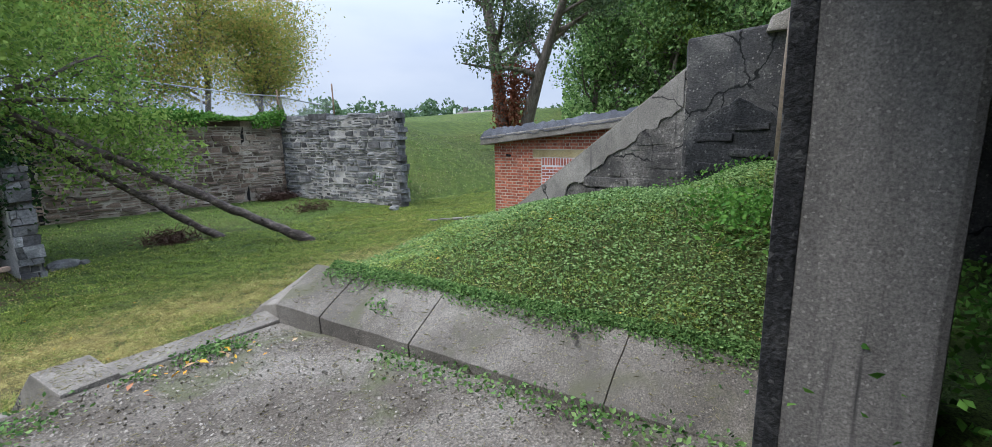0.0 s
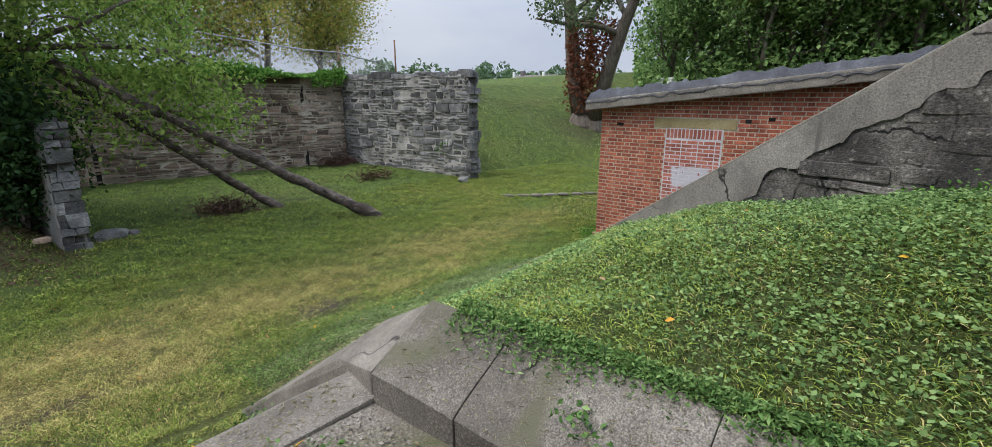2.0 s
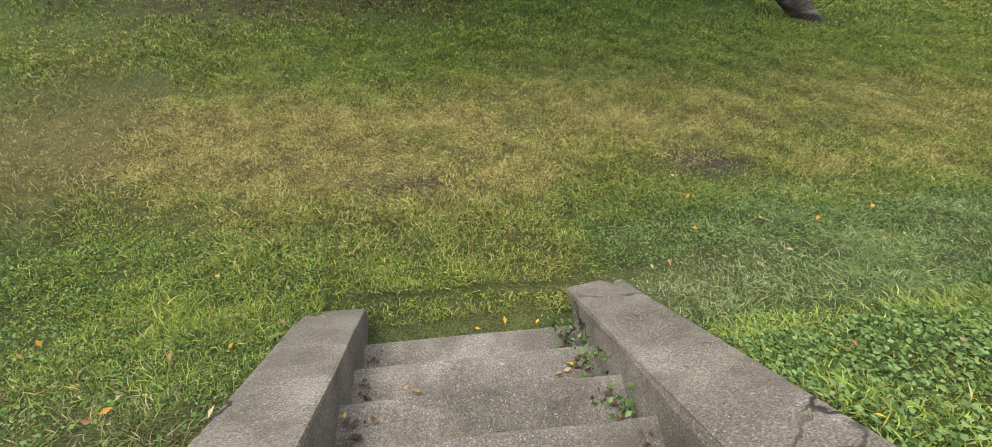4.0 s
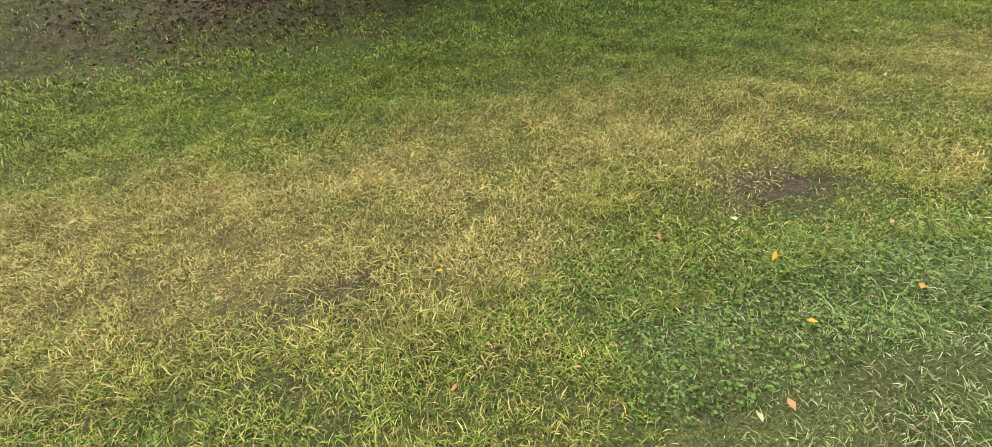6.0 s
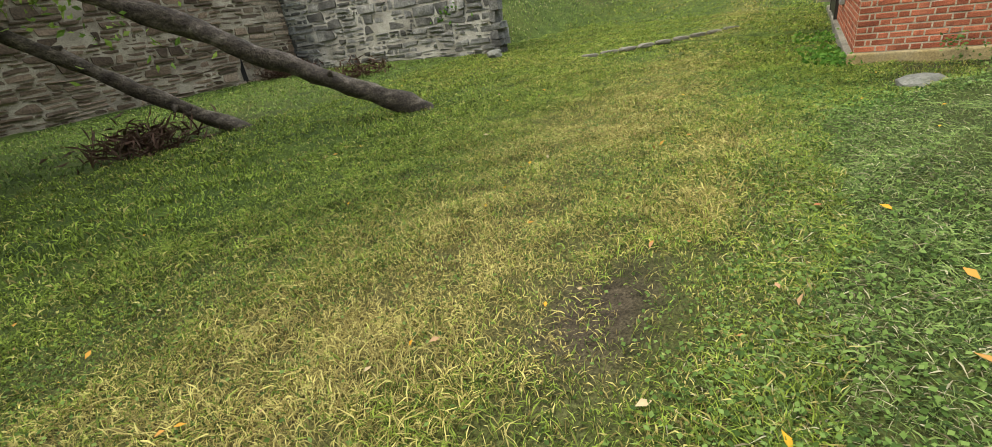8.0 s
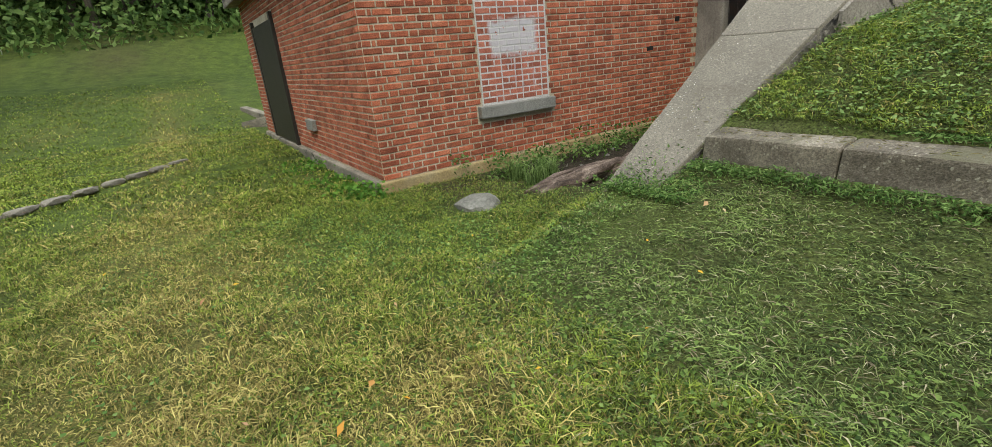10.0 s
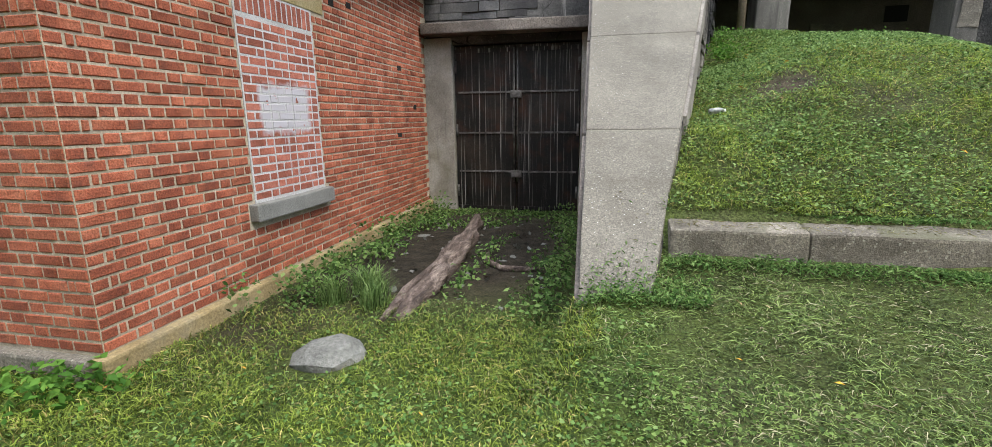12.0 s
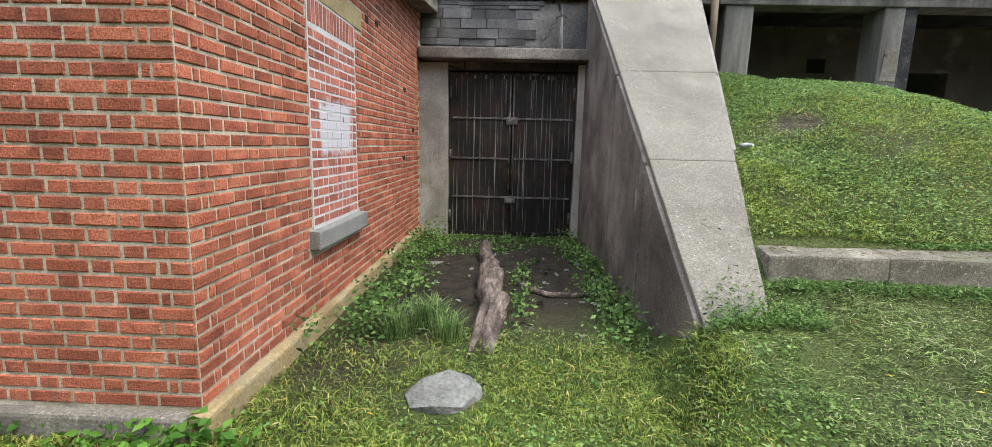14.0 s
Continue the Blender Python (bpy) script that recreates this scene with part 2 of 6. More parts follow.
M_PLASTER = material("stained_plaster", [(0.03, 0.03, 0.03), (0.075, 0.073, 0.07), (0.15, 0.145, 0.135)], 1.6, 0.85, 0.7, 40, streak=((0.42, 0.41, 0.39), 0.16), spots=((0.12, 0.05, 0.025), 0.08), relief=0.012, cracks=(1.5, 0.02), run=4.0)
M_TAR = material("tar_roofing", [(0.010, 0.010, 0.012), (0.022, 0.023, 0.027), (0.06, 0.062, 0.07)], 2.5, 0.42, 1.0, 30, spots=((0.006, 0.006, 0.007), 0.3))
M_IRON = material("blackened_iron_door", [(0.005, 0.005, 0.005), (0.013, 0.012, 0.011), (0.035, 0.026, 0.02)], 1.6, 0.6, 0.5, 50, metal=0.2, streak=((0.30, 0.29, 0.27), 0.31), spots=((0.055, 0.022, 0.012), 0.2), run=24.0, relief=0.006)
M_IRON_P = material("worn_iron_strap", [(0.04, 0.038, 0.035), (0.10, 0.095, 0.088), (0.22, 0.21, 0.20)], 9, 0.6, 0.4, 60, metal=0.3)
M_STEEL = material("dark_steel_door", [(0.02, 0.018, 0.016), (0.035, 0.03, 0.028)], 3, 0.55, 0.2, 50, metal=0.3)
M_WOOD_GREY = material("weathered_pole", [(0.022, 0.016, 0.013), (0.075, 0.058, 0.047), (0.19, 0.155, 0.128)], 3.5, 0.9, 1.0, 40, stretch=(1.2, 1.2, 2.5), spots=((0.035, 0.026, 0.022), 0.35), grainy=1.6)
M_LOG = material("rotten_log", [(0.032, 0.023, 0.019), (0.12, 0.09, 0.075), (0.28, 0.225, 0.19)], 4, 0.92, 1.0, 60, stretch=(5, 0.8, 5), grainy=1.5, spots=((0.035, 0.022, 0.018), 0.3))
M_BARK = material("bark", [(0.06, 0.048, 0.038), (0.11, 0.09, 0.072), (0.17, 0.145, 0.12)], 3, 0.95, 1.0, 20, stretch=(3, 3, 0.6))
M_BAND = material("stained_band", [(0.10, 0.09, 0.077), (0.19, 0.173, 0.15), (0.28, 0.258, 0.222)], 1.1, 0.9, 0.7, 70, spots=((0.075, 0.067, 0.058), 0.25), streak=((0.09, 0.085, 0.075), 0.15), grainy=1.4, relief=0.008, cracks=(0.8, 0.012))
M_FLANK = material("stained_flank", [(0.035, 0.033, 0.03), (0.11, 0.10, 0.088), (0.24, 0.22, 0.19)], 1.3, 0.9, 0.9, 60, spots=((0.02, 0.018, 0.017), 0.38), streak=((0.04, 0.037, 0.034), 0.2), grainy=1.5, speckle=(40, 0.3), cracks=(1.3, 0.02))
M_KERB = material("mossy_kerb", [(0.07, 0.06, 0.046), (0.16, 0.14, 0.11), (0.27, 0.243, 0.195)], 1.8, 0.92, 0.8, 120, spots=((0.03, 0.027, 0.02), 0.38), moss=((0.10, 0.095, 0.06), 0.25), grainy=1.5, relief=0.01, speckle=(85, 0.25))
M_GRAVEL = material("gravel", [(0.10, 0.085, 0.065), (0.2, 0.175, 0.14), (0.3, 0.27, 0.23)], 20, 0.95, 0.3, 60)
M_ROCK = material("grey_rock", [(0.095, 0.095, 0.085), (0.145, 0.145, 0.13), (0.20, 0.197, 0.18)], 4, 0.85, 0.7, 40, world_space=False)
M_PAD = material("trodden_pad", [(0.06, 0.048, 0.034), (0.135, 0.116, 0.092), (0.215, 0.192, 0.16)], 0.9, 0.95, 1.0, 60, spots=((0.05, 0.038, 0.026), 0.35), moss=((0.085, 0.09, 0.04), 0.15), grainy=1.7, speckle=(100, 0.25))
M_WHITE = material("white_paint", [(0.62, 0.62, 0.60), (0.75, 0.75, 0.73)], 5, 0.6, 0.1)
M_GALV = material("galvanised_pipe", [(0.22, 0.22, 0.21), (0.34, 0.34, 0.33)], 6, 0.5, 0.2, 50, metal=0.6)
M_RUST = material("rusty_post", [(0.12, 0.07, 0.045), (0.2, 0.13, 0.085)], 6, 0.8, 0.4)
M_ROOFTILE = material("far_roof", [(0.10, 0.085, 0.08), (0.15, 0.13, 0.12)], 3, 0.9, 0.3)
M_PAPER = material("paper_scrap", [(0.62, 0.62, 0.64), (0.7, 0.7, 0.72)], 9, 0.7, 0.2)
M_PIPE = material("brown_pipe", [(0.10, 0.075, 0.05), (0.16, 0.125, 0.085)], 4, 0.7, 0.2)
M_RUBBLE = material("broken_concrete", [(0.03, 0.03, 0.028), (0.10, 0.095, 0.085)], 3, 0.9, 1.0, 30)
L_FOREST = leaf_material("forest_leaves", [(0.035, 0.08, 0.025), (0.10, 0.18, 0.055), (0.17, 0.28, 0.085), (0.30, 0.42, 0.16)], through_light=0.6)
L_LIME = leaf_material("light_leaves", [(0.08, 0.14, 0.03), (0.15, 0.25, 0.05), (0.24, 0.34, 0.07), (0.28, 0.36, 0.10)], through_light=0.52)
L_AUTUMN = leaf_material("turning_leaves", [(0.12, 0.18, 0.04), (0.23, 0.28, 0.06), (0.37, 0.33, 0.085), (0.33, 0.235, 0.07)], through_light=0.6)
L_GREY = leaf_material("sparse_leaves", [(0.05, 0.08, 0.04), (0.10, 0.14, 0.065), (0.15, 0.19, 0.09)])
L_RED = leaf_material("dead_ivy_leaves", [(0.10, 0.035, 0.02), (0.2, 0.07, 0.035), (0.13, 0.06, 0.04)])
L_VINE = leaf_material("vine_leaves", [(0.035, 0.10, 0.015), (0.08, 0.19, 0.03), (0.13, 0.26, 0.045)])
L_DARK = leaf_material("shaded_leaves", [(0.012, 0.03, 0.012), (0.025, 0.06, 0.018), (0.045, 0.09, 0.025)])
L_WEED = leaf_material("weed_leaves", [(0.025, 0.06, 0.016), (0.075, 0.15, 0.038), (0.13, 0.235, 0.065), (0.23, 0.33, 0.115)])
L_MOUND = leaf_material("mound_leaves", [(0.03, 0.06, 0.018), (0.10, 0.175, 0.05), (0.17, 0.27, 0.088), (0.26, 0.36, 0.14)])
L_CLOVER = leaf_material("clover_leaves", [(0.03, 0.06, 0.015), (0.075, 0.13, 0.03), (0.125, 0.205, 0.05), (0.19, 0.275, 0.08)])
L_FALLEN = leaf_material("fallen_leaves", [(0.50, 0.33, 0.04), (0.55, 0.27, 0.03), (0.30, 0.16, 0.07), (0.42, 0.33, 0.2), (0.28, 0.08, 0.03)], through_light=0.1)
L_GRASS = leaf_material("grass_blades", [], rough=0.6, through_light=0.3, attr="tint")
L_STRAW = leaf_material("straw_clippings", [(0.16, 0.13, 0.06), (0.32, 0.27, 0.13), (0.24, 0.24, 0.11), (0.10, 0.08, 0.05)], through_light=0.1)
L_DEAD = leaf_material("dead_vines", [(0.06, 0.035, 0.025), (0.10, 0.055, 0.04)], through_light=0.05)


# ---- mesh helpers ----
def part(name, me, mat, parent=None, label="", smooth=False):
    """Links a mesh or bmesh as one object, under a thing or part if given."""
    if isinstance(me, bmesh.types.BMesh):
        bm, me = me, bpy.data.meshes.new(name)
        bm.to_mesh(me)
        bm.free()
    if mat and not me.materials:
        me.materials.append(mat)
    if smooth:
        me.polygons.foreach_set("use_smooth", [True] * len(me.polygons))
    ob = new(name, me)
    if parent:
        ob.parent = parent
    if label:
        ob["label"] = label
    return ob


def thing(name, label, category, at=(0, 0, 0), group="", kind=""):
    ob = new(name)
    ob.location = at
    ob.empty_display_size = 0.1
    return tagged(ob, label, category, group, kind)


def pydata(name, verts, faces):
    me = bpy.data.meshes.new(name)
    me.from_pydata(verts, [], faces)
    me.update()
    return me


def solid(name, corners, faces, bevel=0.012, cuts=0, rough=0.0, seed=0.0):
    """A bmesh solid from corners and faces, its edges worn, its surface uneven."""
    bm = bmesh.new()
    vs = [bm.verts.new(c) for c in corners]
    for f in faces:
        bm.faces.new([vs[i] for i in f])
    bmesh.ops.recalc_face_normals(bm, faces=bm.faces)
    if cuts:
        bmesh.ops.subdivide_edges(bm, edges=bm.edges[:], cuts=cuts, use_grid_fill=True)
    if bevel:
        sharp = [e for e in bm.edges if len(e.link_faces) == 2 and e.calc_face_angle(0) > 0.5]
        bmesh.ops.bevel(bm, geom=sharp, offset=bevel, segments=2, affect="EDGES", profile=0.6)
    if rough:
        for v in bm.verts:
            p = v.co * 2.3 + Vector((seed, seed * 2, 0))
            v.co += noise.noise_vector(p) * rough + noise.noise_vector(p * 4) * rough * 0.35
    return bm


BOX_F = [(0, 1, 2, 3), (7, 6, 5, 4), (0, 4, 5, 1), (1, 5, 6, 2), (2, 6, 7, 3), (3, 7, 4, 0)]


def block(x0, x1, y0, y1, z0, z1, bevel=0.012, cuts=0, rough=0.0, seed=0.0):
    c = [(x0, y0, z0), (x1, y0, z0), (x1, y1, z0), (x0, y1, z0), (x0, y0, z1), (x1, y0, z1), (x1, y1, z1), (x0, y1, z1)]
    return solid("b", c, BOX_F, bevel, cuts, rough, seed)


def hexa(c, bevel=0.012, cuts=0, rough=0.0, seed=0.0):
    """Like block, from eight corners: four below, four above, going round."""
    return solid("h", c, BOX_F, bevel, cuts, rough, seed)


def tube_data(points, radii, sides, verts, faces, wobble=0.0):
    """Appends a tapered tube along points to verts and faces."""
    base = len(verts)
    k = len(points)
    for i, p in enumerate(points):
        p = Vector(p)
        d = (Vector(points[min(i + 1, k - 1)]) - Vector(points[max(i - 1, 0)])).normalized()
        a = d.cross(Vector((0.3, 0.2, 1)) if abs(d.z) < 0.9 else Vector((1, 0, 0))).normalized()
        b = d.cross(a)
        for j in range(sides):
            t = 2 * math.pi * j / sides
            r = radii[i] * (1 + wobble * noise.noise(p * 3 + Vector((math.cos(t), math.sin(t), 0))))
            verts.append(tuple(p + a * (r * math.cos(t)) + b * (r * math.sin(t))))
    for i in range(k - 1):
        for j in range(sides):
            q = base + i * sides
            faces.append((q + j, q + (j + 1) % sides, q + sides + (j + 1) % sides, q + sides + j))
    faces.append(tuple(base + j for j in reversed(range(sides))))
    faces.append(tuple(base + (k - 1) * sides + j for j in range(sides)))


def tube(name, points, radii, mat, parent=None, sides=10, wobble=0.0, label=""):
    v, f = [], []
    tube_data(points, radii, sides, v, f, wobble)
    return part(name, pydata(name, v, f), mat, parent, label, smooth=True)


def leaves_mesh(name, centres, size, rng, flat=0.0, aspect=0.55, tri=False):
    """Many small pointed leaves, each folded along its rib, at the centres."""
    c = np.asarray(centres, float)
    n = len(c)
    d = rng.normal(size=(n, 3))
    d[:, 2] *= 1 - flat
    d /= np.linalg.norm(d, axis=1)[:, None]
    u = rng.normal(size=(n, 3))
    if flat:
        u = u * (1 - flat) + np.array([0, 0, 1.0]) * flat * 2
    s = np.cross(d, u)
    s /= np.linalg.norm(s, axis=1)[:, None] + 1e-9
    up = np.cross(s, d)
    L = (size * rng.uniform(0.6, 1.35, n))[:, None]
    v = np.empty((n, 4, 3))
    v[:, 0] = c - d * L * 0.5
    v[:, 1] = c + s * L * aspect * 0.5 + up * L * 0.1
    v[:, 2] = c + d * L * 0.5
    v[:, 3] = c - s * L * aspect * 0.5 + up * L * 0.1
    me = bpy.data.meshes.new(name)
    me.vertices.add(n * 4)
    me.vertices.foreach_set("co", v.reshape(-1))
    idx = (np.arange(n)[:, None] * 4 + np.array([0, 1, 2, 0, 2, 3])).reshape(-1)
    me.loops.add(n * 6)
    me.loops.foreach_set("vertex_index", idx.astype(np.int32))
    me.polygons.add(n * 2)
    me.polygons.foreach_set("loop_start", np.arange(0, n * 6, 3, dtype=np.int32))
    me.update(calc_edges=True)
    return me


def tree(name, label, base, height, radius, rng, leaf_mat, n_leaves, leaf_size, lean=(0, 0), first=0.35, spread=0.5, limbs=9, cluster=0.5, bark=M_BARK, droop=0.0, category="tree", group=""):
    """A tapered trunk with limbs and twigs, and a crown of separate leaves about the twigs."""
    t = thing(name, label, category, base, group)
    v, f, tips = [], [], []

    def grow(p, d, length, r, depth):
        pts, rad = [Vector(p)], [r]
        steps = 5
        d = Vector(d).normalized()
        for i in range(steps):
            d = (d + Vector(rng.normal(size=3)) * (0.10 + 0.07 * depth) + Vector((0, 0, 0.04 if depth < 2 else 0.02 - droop))).normalized()
            pts.append(pts[-1] + d * length / steps)
            rad.append(r * (1 - 0.75 * (i + 1) / steps))
        tube_data(pts, rad, 9 if depth == 0 else (6 if depth == 1 else 4), v, f, 0.25 if depth == 0 else 0.1)
        if depth >= 2:
            tips.extend(pts[2:])
        if depth < 3:
            k = limbs if depth == 0 else (5 if depth == 1 else 3)
            for j in range(k):
                lo = first if depth == 0 else 0.25
                s = lo + (1 - lo) * (j + rng.uniform(0.2, 0.9)) / k
                i = min(int(s * steps), steps - 1)
                q = pts[i].lerp(pts[i + 1], s * steps - i)
                a = rng.uniform(0, 2 * math.pi)
                side = Vector((math.cos(a), math.sin(a), rng.uniform(-0.1, 0.7) - droop))
                grow(q, d * (0.5 if depth else 0.35) + side, length * spread * rng.uniform(0.6, 1.1) * (1.1 - 0.4 * s), rad[i] * 0.5, depth + 1)

    r0 = radius
    tube_data([(0, 0, -0.3), (0, 0, 0.05), (lean[0] * 0.05, lean[1] * 0.05, 0.6)], [r0 * 1.7, r0 * 1.35, r0], 9, v, f, 0.3)
    grow((lean[0] * 0.04, lean[1] * 0.04, 0.45), (lean[0], lean[1], 1), height * 0.8, r0, 0)
    part("trunk", pydata("trunk", v, f), bark, t, smooth=True)
    tp = np.array([tuple(p) for p in tips])
    pick = rng.integers(0, len(tp), n_leaves)
    c = tp[pick] + rng.normal(size=(n_leaves, 3)) * np.array([cluster, cluster, cluster * 0.7])
    part("crown", leaves_mesh("crown", c, leaf_size, rng), leaf_mat, t)
    return t


# ---- the lie of the land ----
def lerp_at(v, xs, ys):
    return np.interp(v, xs, ys)


def smooth(a, b, v):
    t = np.clip((v - a) / (b - a), 0, 1)
    return t * t * (3 - 2 * t)


def wing_out(y):
    return 3.2 + 0.214 * (y - 1.62)


def ground_height(x, y):
    """Height of the earth: lawn, banks, the mound before the casemate, the berms of the valley."""
    x, y = np.asarray(x, float), np.asarray(y, float)
    h = 0.03 * np.clip(-y - 2.5, 0, 7)
    # bank below the kerb and the mound above it
    bank = lerp_at(y, [-1.6, -0.7, 0.2, 0.9, 1.15], [0.0, 0.09, 0.27, 0.52, 0.66])
    mound = lerp_at(y, [1.1, 1.3, 2.0, 2.8, 3.5, 4.5, 6.5, 9.0], [0.66, 0.83, 1.22, 1.70, 2.0, 2.26, 2.66, 2.7])
    mound = mound - 0.34 * smooth(1.9, 3.2, y) * (1 - smooth(5.0, 6.3, y)) * (1 - smooth(0.1, 1.4, x - wing_out(y)))
    east = 1.72 + 0.55 * np.clip(7.3 - x, 0, 9)
    mound = mound - 0.17 * np.exp(-(((x - 6.7) / 0.5) ** 2 + ((y - 3.5) / 0.7) ** 2)) - 0.10 * np.exp(-(((x - 5.4) / 0.6) ** 2 + ((y - 5.9) / 0.5) ** 2))
    k = 0.12
    m = np.where(y < 1.12, bank, -k * np.log(np.exp(-mound / k) + np.exp(-east / k)))
    # right of the stairs the mound runs out to the cheek wall
    wt = smooth(6.1, 7.15, x)
    m = m * (1 - wt) + wt * np.minimum(m, lerp_at(y, [-0.3, 0.2, 1.2, 2.2, 2.75, 3.2], [0.0, 0.05, 0.66, 1.36, 1.74, 2.6]))
    m = np.where((x > 7.3) & (y > 0.2), np.minimum(m, lerp_at(y, [0.2, 0.7, 2.4], [-0.15, -0.1, 0.9])), m)
    # bank left of the stairs
    mb = lerp_at(y, [-0.6, 0.3, 1.0, 2.1, 2.6, 3.0], [0.0, 0.1, 0.42, 1.08, 1.24, 1.2])
    m = np.where(x > 9.33, mb, m)
    wing_line = np.where(y > 1.62, wing_out(y), 3.2 - 0.35 * (1.62 - y))
    a = smooth(wing_line - 0.62, wing_line - 0.12, x)
    a = np.where(y < 0.75, smooth(2.15, 2.75, x) * smooth(-1.4, 0.6, y) + smooth(1.0, 3.4, x) * (1 - smooth(-1.4, 0.6, y)), a)
    h = np.where(y > -1.6, h * (1 - a) + a * m, h)
    # sunk floor of the alcove
    h = h - 0.17 * smooth(-0.1, 0.12, x) * (1 - smooth(2.1, 2.6, x)) * smooth(-0.45, 0.45, y) * (1 - 0.75 * smooth(1.6, 3.8, y)) - 0.05 * (x > -0.2) * (x < 2.6) * smooth(1.5, 3.5, y)
    # fill behind the facade
    h = np.where((y > 5.75) & (x < 4.0), 3.5 + 0.12 * (y - 5.7), h)
    h = np.where((y > 7.0) & (x > 4.0), np.where(y > 11.0, 4.6, np.where(x < 8.2, 1.9, 1.35)), h)
    # garden behind the rubble walls
    yA = -13.75 - 0.13 * (x + 3.2)
    behind = smooth(0.2, 0.5, yA - y) * (x > -3.7) * (x < 12)
    h = h * (1 - behind) + 3.75 * behind
    # berm beside the end of the rubble wall and along the valley
    foot = -7.55 + 0.21 * np.clip(-5 - x, 0, 19)
    steep = 0.62 - 0.31 * smooth(-5, -16, x)
    s = np.clip(foot - y, 0, 99)
    side = smooth(-3.55, -3.95, x)
    berm = np.minimum(steep * s, 3.75 + 0.004 * s) * side
    h = np.maximum(h, np.where(x < -3.5, berm + 0.05, -9))
    # bank beyond the left rubble stub
    sx = smooth(7.35, 8.4, x)
    h = np.maximum(h, np.minimum(0.36 * np.clip(-5.6 - y, 0, 99), 3.75) * sx)
    # the valley climbs away, with a bank along its other side
    h = np.maximum(h, np.clip(-x - 9.5, 0, 200) * 0.10 * (x < -9) * (y > -16))
    h = np.maximum(h, np.where(x < -7.6, np.minimum(0.55 * np.clip(y - 0.2 + 0.12 * (x + 7.6), 0, 99), 4.2), -9))
    h = np.where(x < -24, np.maximum(h, np.minimum(1.45 + 0.32 * (-x - 24), 5.5 + 3.0 * smooth(-11, -6, y))), h)
    # far country
    d = np.hypot(x, y)
    far = smooth(45, 90, d)
    h = h * (1 - far) + 2.6 * far
    return h


def bumpy(x, y):
    """Small unevenness of the turf."""
    return 0.018 * np.sin(3.1 * x + 1.7 * np.sin(2.3 * y)) * np.sin(2.7 * y + 1.1 * np.sin(1.9 * x)) + 0.008 * np.sin(9.1 * x + 2 * np.sin(7 * y))


def hills(x, y, seed):
    """Smooth random field between about -1 and 1."""
    r = np.random.default_rng(seed)
    v = np.zeros_like(np.asarray(x, float))
    for i in range(9):
        a, w, p = r.uniform(0, 6.3), 0.7 * 1.42 ** i, r.uniform(0, 6.3)
        v = v + np.sin(w * (x * math.cos(a) + y * math.sin(a)) + p + 0.9 * np.sin(w * 0.6 * (y * math.cos(a) - x * math.sin(a)) + i)) / (1.25 ** i)
    return v / 3.0


def dryness(x, y):
    """How yellow the grass is: the trodden way through the valley, and dry patches."""
    yc = np.where(x > 3, -2.15, -2.15 + 0.012 * (3 - x))
    way = 1.15 * np.exp(-((y - yc) / np.clip(1.05 - 0.1 * np.clip(3 - x, 0, 9), 0.55, 2)) ** 2)
    way = way * (1 - smooth(-16, -22, x)) * (1 - 0.42 * smooth(7.0, 4.5, x) - 0.15 * smooth(2.5, 0.0, x))
    d = way * (0.72 + 0.4 * hills(x, y, 3) + 0.3 * hills(x * 3.2, y * 3.2, 13))
    d = d + 0.3 * np.exp(-(((x - 9.6) / 1.3) ** 2 + ((y + 1.5) / 0.45) ** 2)) + 0.5 * np.exp(-(((x - 7.8) / 0.6) ** 2 + ((y + 1.05) / 0.3) ** 2))
    d = d + 0.5 * np.exp(-(((x - 4.6) / 0.45) ** 2 + ((y + 0.95) / 0.35) ** 2)) + 0.5 * np.exp(-(((x - 3.4) / 0.4) ** 2 + ((y + 1.0) / 0.35) ** 2))
    d = d + 0.4 * np.exp(-(((x - 10.2) / 1.2) ** 2 + ((y - 1.9) / 0.6) ** 2))
    d = d + 0.25 * np.clip(hills(x * 0.9 + 5, y * 0.9, 44) - 0.15, 0, 1) * (y < 1)
    return np.clip(d + 0.10 * hills(x * 1.7, y * 1.7, 8), 0, 1)


